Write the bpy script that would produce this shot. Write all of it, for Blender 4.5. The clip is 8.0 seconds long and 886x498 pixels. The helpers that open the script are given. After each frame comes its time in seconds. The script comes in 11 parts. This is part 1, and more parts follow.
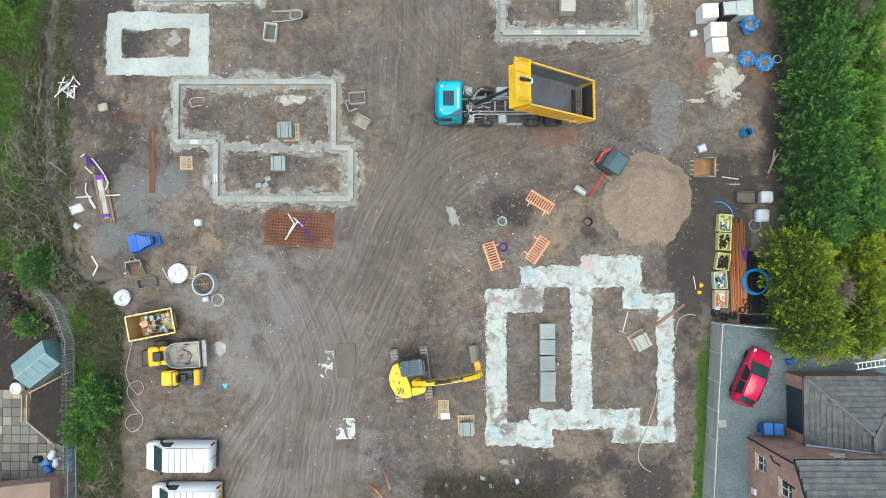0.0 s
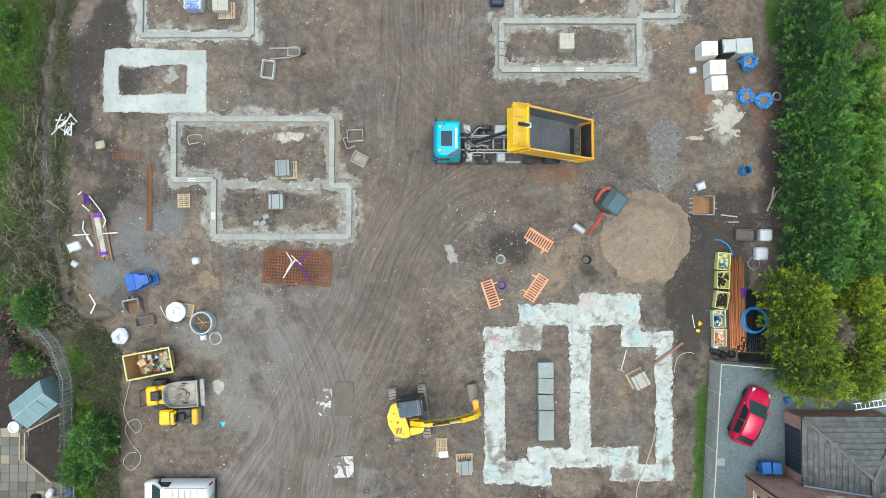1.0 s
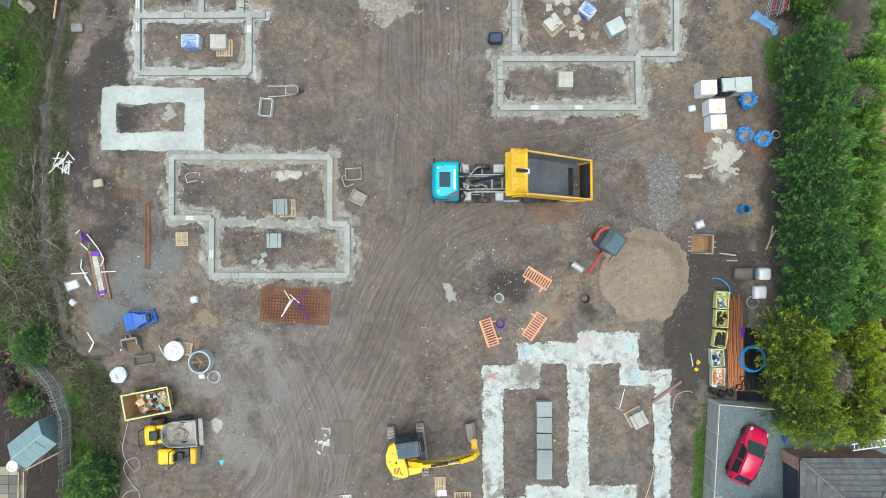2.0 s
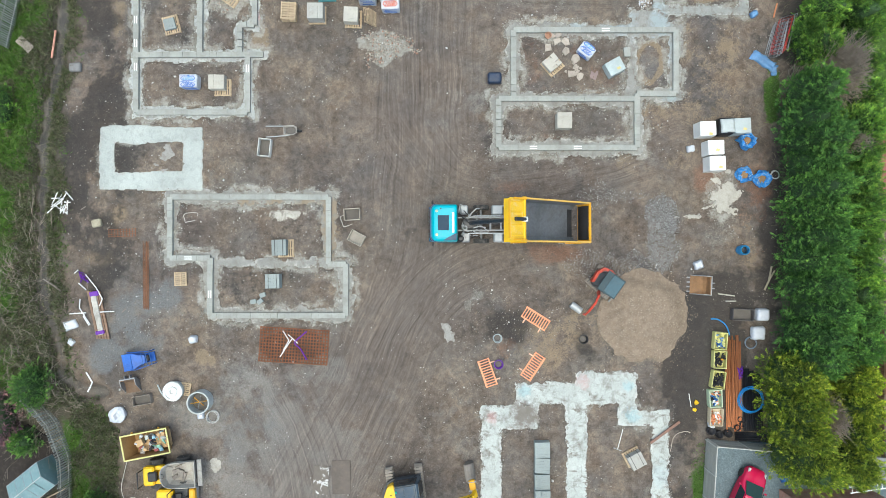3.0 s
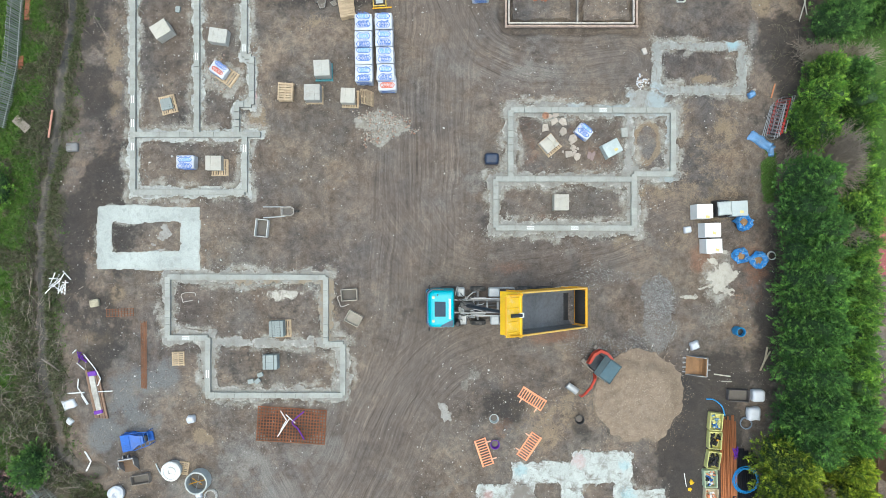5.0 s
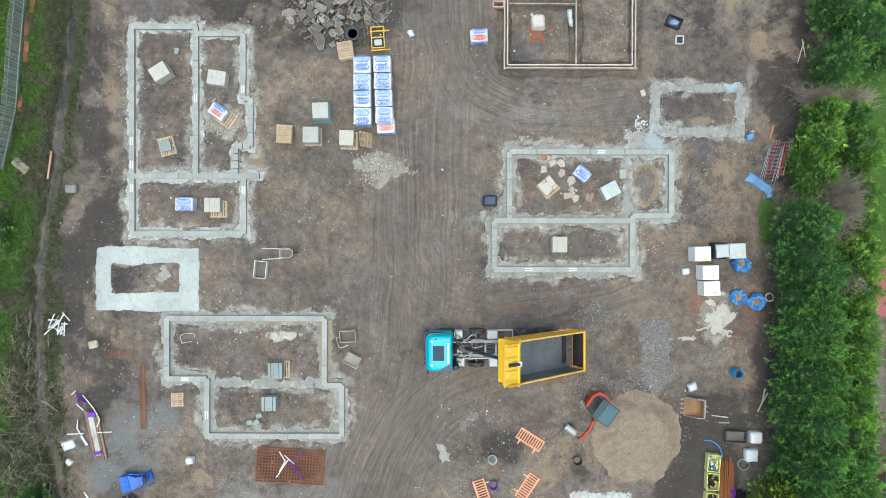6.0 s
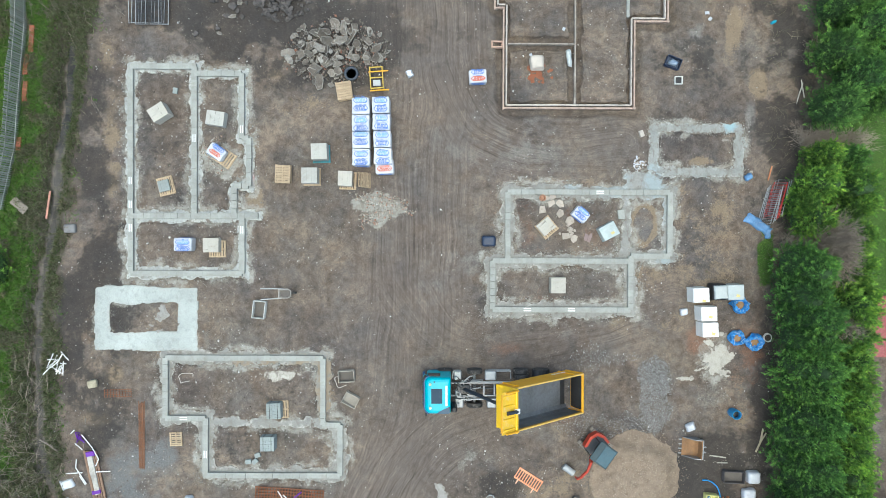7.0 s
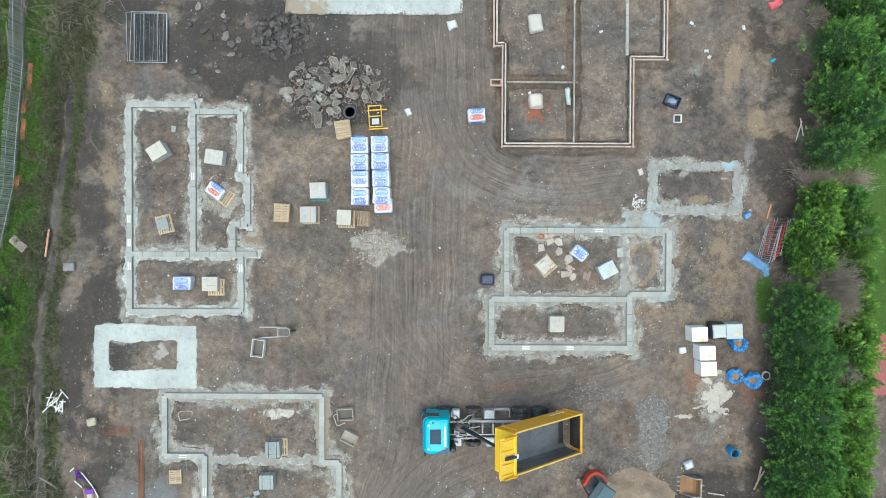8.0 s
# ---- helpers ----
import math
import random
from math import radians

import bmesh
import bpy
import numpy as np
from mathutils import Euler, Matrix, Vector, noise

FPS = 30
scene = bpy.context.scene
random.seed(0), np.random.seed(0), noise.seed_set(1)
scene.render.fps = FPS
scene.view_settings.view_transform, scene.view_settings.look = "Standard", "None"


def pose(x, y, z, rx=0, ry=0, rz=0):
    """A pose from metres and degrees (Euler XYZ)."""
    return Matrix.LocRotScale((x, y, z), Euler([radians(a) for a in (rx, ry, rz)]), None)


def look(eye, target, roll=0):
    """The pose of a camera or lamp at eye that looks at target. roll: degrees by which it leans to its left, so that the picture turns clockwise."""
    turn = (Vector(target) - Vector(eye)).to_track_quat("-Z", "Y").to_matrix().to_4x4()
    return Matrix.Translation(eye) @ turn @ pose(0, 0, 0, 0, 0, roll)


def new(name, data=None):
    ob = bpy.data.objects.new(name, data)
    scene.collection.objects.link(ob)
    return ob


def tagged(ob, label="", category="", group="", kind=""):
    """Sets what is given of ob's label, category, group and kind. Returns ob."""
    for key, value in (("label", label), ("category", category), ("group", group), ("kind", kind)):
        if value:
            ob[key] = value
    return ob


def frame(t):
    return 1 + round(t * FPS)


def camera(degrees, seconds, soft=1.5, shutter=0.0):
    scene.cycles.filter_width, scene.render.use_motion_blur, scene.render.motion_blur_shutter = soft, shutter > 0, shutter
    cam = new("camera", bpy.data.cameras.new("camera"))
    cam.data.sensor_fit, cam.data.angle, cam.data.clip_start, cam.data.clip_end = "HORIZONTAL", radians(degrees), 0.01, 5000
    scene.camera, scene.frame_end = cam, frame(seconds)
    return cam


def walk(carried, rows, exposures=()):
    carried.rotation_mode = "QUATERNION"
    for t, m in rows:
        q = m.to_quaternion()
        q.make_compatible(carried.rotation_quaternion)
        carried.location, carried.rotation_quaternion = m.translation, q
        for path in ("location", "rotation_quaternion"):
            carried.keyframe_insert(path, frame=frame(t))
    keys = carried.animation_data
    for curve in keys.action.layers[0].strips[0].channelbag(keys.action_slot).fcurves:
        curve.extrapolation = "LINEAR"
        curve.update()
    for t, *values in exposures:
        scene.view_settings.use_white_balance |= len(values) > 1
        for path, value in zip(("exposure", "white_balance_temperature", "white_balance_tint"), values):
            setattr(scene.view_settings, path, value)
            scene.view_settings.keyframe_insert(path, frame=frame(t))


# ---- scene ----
cam = camera(68.3, 8.0, soft=0.65)
PATH = [
    (0, -0.441, -2.792, 44.264, 1.507, 0.011, -0.045),
    (0.5, -0.389, -1.404, 44.248, 1.301, 0.003, -0.041),
    (1, -0.341, 0.013, 44.244, 1.201, -0.011, -0.039),
    (1.5, -0.297, 1.460, 44.245, 0.973, -0.028, -0.042),
    (3, -0.121, 5.900, 44.270, 0.474, 0.002, 0.028),
    (3.5, -0.073, 7.397, 44.281, 0.221, 0.006, 0.064),
    (4, -0.023, 8.905, 44.308, 0.096, 0.001, 0.115),
    (4.5, 0.025, 10.406, 44.336, -0.117, -0.002, 0.108),
    (6, 0.168, 14.859, 44.444, -0.429, -0.005, 0.139),
    (6.5, 0.214, 16.302, 44.442, -0.587, 0.000, 0.176),
    (7, 0.258, 17.719, 44.431, -0.608, -0.003, 0.214),
    (7.5, 0.302, 19.122, 44.419, -0.805, 0.006, 0.247),
    (8, 0.343, 20.525, 44.415, -0.877, 0.015, 0.220),
]
walk(cam, [(t, pose(x, y, z, rx, ry, rz)) for t, x, y, z, rx, ry, rz in PATH], exposures=[(0, 0.92, 6500, -2.5), (4, 0.93, 6440, -2.5), (8, 0.95, 6280, -4.5)])

# ---- light: a bright overcast day ----
SUN_ELEV, SUN_ROT = radians(82), radians(200)
world = bpy.data.worlds.new("overcast_sky")
scene.world = world
world.use_nodes = True
sky = world.node_tree.nodes.new("ShaderNodeTexSky")
sky.sky_type, sky.sun_disc = "NISHITA", False
sky.sun_elevation, sky.sun_rotation = SUN_ELEV, SUN_ROT
sky.air_density, sky.dust_density, sky.ozone_density = 1.0, 4.0, 1.0
world.node_tree.nodes["Background"].inputs["Strength"].default_value = 0.15
world.node_tree.links.new(sky.outputs[0], world.node_tree.nodes["Background"].inputs["Color"])
sun = new("sun", bpy.data.lights.new("sun", "SUN"))
sun.data.energy, sun.data.angle, sun.data.color = 0.7, radians(60), (1.0, 0.97, 0.93)
sun.matrix_world = look((0, 0, 60), (0 - math.sin(SUN_ROT) * math.cos(SUN_ELEV), 0 - math.cos(SUN_ROT) * math.cos(SUN_ELEV), 60 - math.sin(SUN_ELEV)))

# ---- numeric noise ----


def _lattice(ix, iy, seed):
    h = (ix.astype(np.int64) * 374761393 + iy.astype(np.int64) * 668265263 + seed * 974634777) & 0x7FFFFFFF
    h = ((h ^ (h >> 13)) * 1274126177) & 0x7FFFFFFF
    return ((h ^ (h >> 16)) & 0xFFFF) / 65535.0


def vnoise(x, y, seed=0):
    x, y = np.asarray(x, float), np.asarray(y, float)
    ix, iy = np.floor(x), np.floor(y)
    fx, fy = x - ix, y - iy
    fx, fy = fx * fx * (3 - 2 * fx), fy * fy * (3 - 2 * fy)
    a, b = _lattice(ix, iy, seed), _lattice(ix + 1, iy, seed)
    c, d = _lattice(ix, iy + 1, seed), _lattice(ix + 1, iy + 1, seed)
    return (a * (1 - fx) + b * fx) * (1 - fy) + (c * (1 - fx) + d * fx) * fy


def fbm(x, y, size, octaves=4, seed=0):
    """Fractal noise of 0 to 1 with blobs of that many metres."""
    x, y = np.asarray(x, float) / size, np.asarray(y, float) / size
    total, amp, norm = 0.0, 1.0, 0.0
    for o in range(octaves):
        total = total + amp * vnoise(x * 2 ** o + 17.3 * o, y * 2 ** o - 9.1 * o, seed + o)
        norm += amp
        amp *= 0.5
    return total / norm


def smooth(e0, e1, v):
    t = np.clip((np.asarray(v, float) - e0) / (e1 - e0), 0, 1)
    return t * t * (3 - 2 * t)


def seg_dist(x, y, a, b):
    dx, dy = b[0] - a[0], b[1] - a[1]
    t = np.clip(((x - a[0]) * dx + (y - a[1]) * dy) / (dx * dx + dy * dy + 1e-9), 0, 1)
    return np.hypot(x - a[0] - t * dx, y - a[1] - t * dy)


def line_dist(x, y, pts):
    d = 1e9
    for a, b in zip(pts, pts[1:]):
        d = np.minimum(d, seg_dist(x, y, a, b))
    return d


def box_dist(x, y, x0, y0, x1, y1):
    dx, dy = np.abs(x - (x0 + x1) / 2) - abs(x1 - x0) / 2, np.abs(y - (y0 + y1) / 2) - abs(y1 - y0) / 2
    return np.hypot(np.maximum(dx, 0), np.maximum(dy, 0)) + np.minimum(np.maximum(dx, dy), 0)


def strip_dist(x, y, lines, half):
    d = 1e9
    for pts in lines:
        for (ax, ay), (bx, by) in zip(pts, pts[1:]):
            d = np.minimum(d, box_dist(x, y, min(ax, bx) - half, min(ay, by) - half, max(ax, bx) + half, max(ay, by) + half))
    return d


# ---- materials ----
MATS = {}


class Nodes:
    """Short hand for a material's node tree."""

    def __init__(self, name, rough=0.8, metal=0.0, spec=0.4):
        self.mat = bpy.data.materials.new(name)
        self.mat.use_nodes = True
        self.t = self.mat.node_tree
        self.bsdf = self.t.nodes["Principled BSDF"]
        self.bsdf.inputs["Roughness"].default_value = rough
        self.bsdf.inputs["Metallic"].default_value = metal
        self.bsdf.inputs["Specular IOR Level"].default_value = spec

    def node(self, kind, **values):
        n = self.t.nodes.new(kind)
        for k, v in values.items():
            n.inputs[k.replace("_", " ")].default_value = v
        return n

    def link(self, a, b):
        self.t.links.new(a, b)

    def coords(self, scale=(1, 1, 1)):
        geo = self.t.nodes.new("ShaderNodeNewGeometry")
        m = self.t.nodes.new("ShaderNodeMapping")
        m.inputs["Scale"].default_value = scale
        self.link(geo.outputs["Position"], m.inputs["Vector"])
        return m.outputs[0]

    def noise(self, size, detail=4, rough=0.6, vec=None, dist=0.0):
        n = self.node("ShaderNodeTexNoise", Scale=1.0 / size, Detail=detail, Roughness=rough, Distortion=dist)
        self.link(vec or self.coords(), n.inputs["Vector"])
        return n.outputs["Fac"]

    def ramp(self, fac, stops):
        n = self.t.nodes.new("ShaderNodeValToRGB")
        while len(n.color_ramp.elements) < len(stops):
            n.color_ramp.elements.new(0.5)
        for e, (p, c) in zip(n.color_ramp.elements, stops):
            e.position = p
            e.color = (*c, 1) if len(c) == 3 else c
        self.link(fac, n.inputs[0])
        return n.outputs[0]

    def mix(self, fac, a, b, mode="MIX"):
        n = self.t.nodes.new("ShaderNodeMix")
        n.data_type, n.blend_type = "RGBA", mode
        for sock, v in ((n.inputs[0], fac), (n.inputs[6], a), (n.inputs[7], b)):
            if isinstance(v, (int, float)):
                sock.default_value = v
            elif isinstance(v, tuple):
                sock.default_value = (*v, 1)
            else:
                self.link(v, sock)
        return n.outputs[2]

    def math(self, op, a, b=0.0, clamp=False):
        n = self.t.nodes.new("ShaderNodeMath")
        n.operation, n.use_clamp = op, clamp
        for sock, v in ((n.inputs[0], a), (n.inputs[1], b)):
            if isinstance(v, (int, float)):
                sock.default_value = v
            else:
                self.link(v, sock)
        return n.outputs[0]

    def color(self, out):
        self.link(out, self.bsdf.inputs["Base Color"])

    def bump(self, fac, strength=0.4, distance=0.02):
        n = self.node("ShaderNodeBump", Strength=strength, Distance=distance)
        self.link(fac, n.inputs["Height"])
        self.link(n.outputs[0], self.bsdf.inputs["Normal"])


def shade(c, k):
    return tuple(min(1.0, v * k) for v in c)


def stuff_mat(name, c, rough=0.7, metal=0.0, vary=0.25, size=0.25, dirt=0.25, dirt_col=(0.16, 0.13, 0.10), bump=0.25, spec=0.4, per_piece=0.0, grain=None):
    """A painted, moulded, stony or rusty surface: broad and fine variation, some dirt, fine relief, and a tone of its own for each piece."""
    if name in MATS:
        return MATS[name]
    n = Nodes(name, rough, metal, spec)
    vec = n.coords(grain or (1, 1, 1))
    broad, fine = n.noise(size * 4, 3, vec=vec), n.noise(size * 0.25, 4, vec=vec)
    tone = n.ramp(broad, [(0.3, shade(c, 1 - vary)), (0.7, shade(c, 1 + vary))])
    col = n.mix(0.35, tone, n.ramp(fine, [(0.3, shade(c, 1 - vary)), (0.7, shade(c, 1 + vary))]))
    if dirt > 0:
        spots = n.ramp(n.noise(size * 1.3, 6, 0.7), [(0.5, (0, 0, 0)), (0.75, (dirt, dirt, dirt))])
        col = n.mix(spots, col, dirt_col)
    if per_piece > 0:
        info = n.t.nodes.new("ShaderNodeObjectInfo")
        col = n.mix(1.0, col, n.ramp(info.outputs["Random"], [(0, (1 - per_piece,) * 3), (1, (1 + per_piece * 0.5,) * 3)]), "MULTIPLY")
    n.color(col)
    if bump > 0:
        n.bump(n.noise(size * 0.12, 5, 0.65), bump, 0.012)
    MATS[name] = n.mat
    return n.mat


BLOCK = stuff_mat("grey_block", (0.315, 0.325, 0.300), 0.93, vary=0.16, size=0.3, dirt=0.55, dirt_col=(0.21, 0.19, 0.155), per_piece=0.09)
BRICK = stuff_mat("buff_brick", (0.40, 0.27, 0.21), 0.9, vary=0.2, size=0.12, dirt=0.15, per_piece=0.2)
PALE_BLOCK = stuff_mat("pale_block", (0.46, 0.42, 0.375), 0.9, vary=0.15, size=0.2, dirt=0.35, per_piece=0.15)
WOOD = stuff_mat("pallet_wood", (0.46, 0.355, 0.235), 0.8, vary=0.25, size=0.15, dirt=0.25, grain=(1, 6, 6), per_piece=0.15)
OLD_WOOD = stuff_mat("weathered_wood", (0.24, 0.21, 0.18), 0.85, vary=0.25, size=0.15, dirt=0.3, grain=(1, 6, 6), per_piece=0.25)
BLACK = stuff_mat("black_plastic", (0.02, 0.021, 0.024), 0.5, vary=0.2, dirt=0.15)
RUBBER = stuff_mat("tyre_rubber", (0.045, 0.044, 0.042), 0.85, vary=0.3, dirt=0.8, dirt_col=(0.20, 0.18, 0.16))
STEEL = stuff_mat("grey_steel", (0.28, 0.29, 0.30), 0.5, 0.6, vary=0.2, dirt=0.3)
GALV = stuff_mat("galvanised_steel", (0.36, 0.38, 0.39), 0.5, 0.4, vary=0.15, dirt=0.1)
RUST = stuff_mat("rusty_steel", (0.20, 0.085, 0.045), 0.85, 0.1, vary=0.4, size=0.3, dirt=0.3, dirt_col=(0.10, 0.06, 0.04))
YELLOW = stuff_mat("yellow_paint", (0.75, 0.47, 0.015), 0.45, vary=0.08, dirt=0.25)
AMBER = stuff_mat("amber_paint", (0.70, 0.36, 0.02), 0.45, vary=0.1, dirt=0.2, dirt_col=(0.30, 0.20, 0.10))
CYAN = stuff_mat("cyan_paint", (0.0, 0.37, 0.46), 0.35, vary=0.05, dirt=0.08)
DARKGLASS = stuff_mat("dark_glass", (0.02, 0.028, 0.035), 0.08, vary=0.1, dirt=0.0, bump=0.0, spec=0.6)
WHITE = stuff_mat("white_paint", (0.78, 0.79, 0.78), 0.4, vary=0.04, dirt=0.08, bump=0.05)
ORANGE = stuff_mat("orange_plastic", (0.74, 0.30, 0.16), 0.5, vary=0.12, dirt=0.12)
BLUE = stuff_mat("blue_plastic", (0.02, 0.12, 0.38), 0.45, vary=0.15, dirt=0.15)
WHITE_WRAP = stuff_mat("white_wrap", (0.52, 0.545, 0.585), 0.35, vary=0.12, dirt=0.3, dirt_col=(0.36, 0.40, 0.46), bump=0.5, size=0.4)

# ---- building blocks for meshes ----


def rot(rx=0, ry=0, rz=0):
    return Euler((radians(rx), radians(ry), radians(rz))).to_matrix().to_4x4()


def box(bm, c, s, ch=0.015, m=None):
    """A box with chamfered edges, at centre c, of size s, moved by m."""
    hx, hy, hz = s[0] / 2, s[1] / 2, s[2] / 2
    k = min(ch, hx * 0.45, hy * 0.45, hz * 0.45)
    pts, faces = [], []
    if k <= 0:
        pts = [(x * hx, y * hy, z * hz) for x in (-1, 1) for y in (-1, 1) for z in (-1, 1)]
        faces = [(0, 1, 3, 2), (4, 6, 7, 5), (0, 4, 5, 1), (2, 3, 7, 6), (0, 2, 6, 4), (1, 5, 7, 3)]
    else:
        idx = {}
        for x in (-1, 1):
            for y in (-1, 1):
                for z in (-1, 1):
                    for a in range(3):
                        p = [x * (hx - k), y * (hy - k), z * (hz - k)]
                        p[a] = (x * hx, y * hy, z * hz)[a]
                        idx[x, y, z, a] = len(pts)
                        pts.append(tuple(p))
        for s1 in (-1, 1):
            faces.append([idx[s1, y, z, 0] for y, z in ((-1, -1), (1, -1), (1, 1), (-1, 1))][::s1])
            faces.append([idx[x, s1, z, 1] for x, z in ((-1, -1), (-1, 1), (1, 1), (1, -1))][::s1])
            faces.append([idx[x, y, s1, 2] for x, y in ((-1, -1), (1, -1), (1, 1), (-1, 1))][::s1])
        for a, b, cc in ((0, 1, 2), (1, 2, 0), (0, 2, 1)):
            for u in (-1, 1):
                for v in (-1, 1):
                    key = [0, 0, 0]
                    key[a], key[b] = u, v
                    lo, hi = list(key), list(key)
                    lo[cc], hi[cc] = -1, 1
                    faces.append([idx[(*lo, a)], idx[(*hi, a)], idx[(*hi, b)], idx[(*lo, b)]])
        for x in (-1, 1):
            for y in (-1, 1):
                for z in (-1, 1):
                    faces.append([idx[x, y, z, 0], idx[x, y, z, 1], idx[x, y, z, 2]])
    base = Matrix.Translation(c)
    full = m @ base if m is not None else base
    vs = [bm.verts.new(full @ Vector(p)) for p in pts]
    for f in faces:
        bm.faces.new([vs[i] for i in f])
    return bm


def prism(bm, poly, axis, lo, hi, m=None):
    """A flat outline (pairs) pushed from lo to hi along an axis (0, 1 or 2)."""
    def put(u, v, w):
        p = [u, v]
        p.insert(axis, w)
        p = Vector(p)
        return bm.verts.new(m @ p if m is not None else p)
    a, b = [put(u, v, lo) for u, v in poly], [put(u, v, hi) for u, v in poly]
    n = len(poly)
    bm.faces.new(a[::-1])
    bm.faces.new(b)
    for i in range(n):
        bm.faces.new((a[i], a[(i + 1) % n], b[(i + 1) % n], b[i]))
    return bm


def lathe(bm, profile, seg=20, m=None, squash=(1, 1)):
    """Turns pairs of (radius, height) round the z axis."""
    rings = []
    for r, z in profile:
        ring = []
        for i in range(seg):
            a = 2 * math.pi * i / seg
            p = Vector((r * math.cos(a) * squash[0], r * math.sin(a) * squash[1], z))
            ring.append(bm.verts.new(m @ p if m is not None else p))
        rings.append(ring)
    for p, q in zip(rings, rings[1:]):
        for i in range(seg):
            bm.faces.new((p[i], p[(i + 1) % seg], q[(i + 1) % seg], q[i]))
    if profile[0][0] > 1e-4:
        bm.faces.new(rings[0][::-1])
    if profile[-1][0] > 1e-4:
        bm.faces.new(rings[-1])
    return bm


def tube(bm, pts, r, seg=6, m=None, closed=False):
    """A round bar along points."""
    pts = [Vector(p) for p in pts]
    rings = []
    n = len(pts)
    for i, p in enumerate(pts):
        a = pts[(i - 1) % n] if closed or i > 0 else p
        b = pts[(i + 1) % n] if closed or i < n - 1 else p
        d = (b - a).normalized()
        side = d.cross(Vector((0, 0, 1)))
        if side.length < 1e-3:
            side = Vector((1, 0, 0))
        side.normalize()
        up = side.cross(d)
        ring = []
        for k in range(seg):
            an = 2 * math.pi * k / seg
            q = p + r * (math.cos(an) * side + math.sin(an) * up)
            ring.append(bm.verts.new(m @ q if m is not None else q))
        rings.append(ring)
    pairs = list(zip(rings, rings[1:])) + ([(rings[-1], rings[0])] if closed else [])
    for p, q in pairs:
        for k in range(seg):
            bm.faces.new((p[k], p[(k + 1) % seg], q[(k + 1) % seg], q[k]))
    if not closed:
        bm.faces.new(rings[0][::-1])
        bm.faces.new(rings[-1])
    return bm


def lump(bm, c, s, seed, rough=0.25, cuts=1, m=None):
    """A rough stone."""
    made = bmesh.ops.create_icosphere(bm, subdivisions=cuts, radius=1.0)["verts"]
    rng = random.Random(seed)
    for v in made:
        k = 1 + rng.uniform(-rough, rough)
        p = Vector((v.co.x * s[0] * k, v.co.y * s[1] * k, v.co.z * s[2] * k))
        p = (m @ p if m is not None else p) + Vector(c)
        v.co = p
    return bm


def mesh_of(bm, name, material, even=False):
    bmesh.ops.recalc_face_normals(bm, faces=bm.faces)
    me = bpy.data.meshes.new(name)
    bm.to_mesh(me)
    bm.free()
    me.materials.append(material)
    if even:
        me.polygons.foreach_set("use_smooth", [True] * len(me.polygons))
    return me


def part(name, bm, material, parent, label="", even=False):
    ob = new(name, mesh_of(bm, name, material, even))
    ob.parent = parent
    if label:
        tagged(ob, label=label)
    return ob


def thing(name, label, category, at=(0, 0, 0), turn=0, group="", kind=""):
    """An empty at a thing's base."""
    ob = new(name)
    ob.matrix_world = pose(*at, 0, 0, turn)
    return tagged(ob, label, category, group, kind)


def solid(name, bm, material, label, category, at=(0, 0, 0), turn=0, group="", kind="", even=False):
    """A thing of one mesh."""
    ob = new(name, mesh_of(bm, name, material, even))
    ob.matrix_world = pose(*at, 0, 0, turn)
    return tagged(ob, label, category, group, kind)


def raw(name, verts, faces, material):
    me = bpy.data.meshes.new(name)
    me.from_pydata(verts, [], faces)
    me.materials.append(material)
    me.update()
    return me


def crumple(bm, amount, seed, size=0.25):
    for v in bm.verts:
        v.co += amount * noise.noise_vector(v.co / size + Vector((seed * 3.7, 0, 0)))


# ---- plan of the footings (metres) ----
F0 = [[(-20.95, 15.53), (-20.95, 29.55), (-16.5, 29.55)], [(-16.62, 29.08), (-13.41, 29.08), (-13.41, 24.71), (-12.92, 24.71), (-12.92, 21.47), (-13.92, 21.47), (-13.92, 19.45)],
      [(-20.95, 19.42), (-12.3, 19.45)], [(-13.38, 19.45), (-13.38, 15.53), (-20.95, 15.53)], [(-16.62, 29.55), (-16.62, 19.42)]]
F1 = [[(-18.6, 9.78), (-7.87, 9.78), (-7.87, 5.24), (-6.7, 5.24), (-6.7, 1.77), (-15.87, 1.77), (-15.87, 5.65), (-18.6, 5.65), (-18.6, 9.78)]]
F1_BARE = [[(-15.87, 5.4), (-7.87, 5.3)]]
F2 = [[(4.66, 21.14), (15.66, 21.14), (15.66, 16.82), (13.02, 16.82), (13.02, 13.15), (3.65, 13.15), (3.65, 16.47), (13.02, 16.47)], [(4.66, 21.14), (4.66, 16.47)]]
F2_BARE = [[(12.72, 20.9), (12.72, 16.8)], [(13.0, 21.6), (15.0, 22.2)]]
RING_A = (-23.45, 10.27, -16.45, 14.62)
RING_A_IN = (-22.4, 11.51, -17.8, 13.45)
RING_B = (14.15, 22.13, 20.8, 25.88)
RING_B_IN = (14.95, 22.95, 20.03, 25.18)
F3 = [(2.45, -14.8, 3.85, -4.3), (2.45, -5.9, 6.3, -4.3), (4.75, -4.25, 12.95, -2.75), (8.9, -4.0, 12.95, -2.05), (11.65, -5.75, 13.05, -2.2), (11.65, -5.75, 15.2, -4.65),
      (14.0, -14.6, 15.2, -4.65), (8.2, -13.6, 9.62, -3.0), (5.3, -13.8, 12.85, -12.4), (2.45, -14.85, 5.4, -13.3), (4.8, -15.0, 6.95, -13.2), (10.95, -14.7, 15.2, -13.55)]
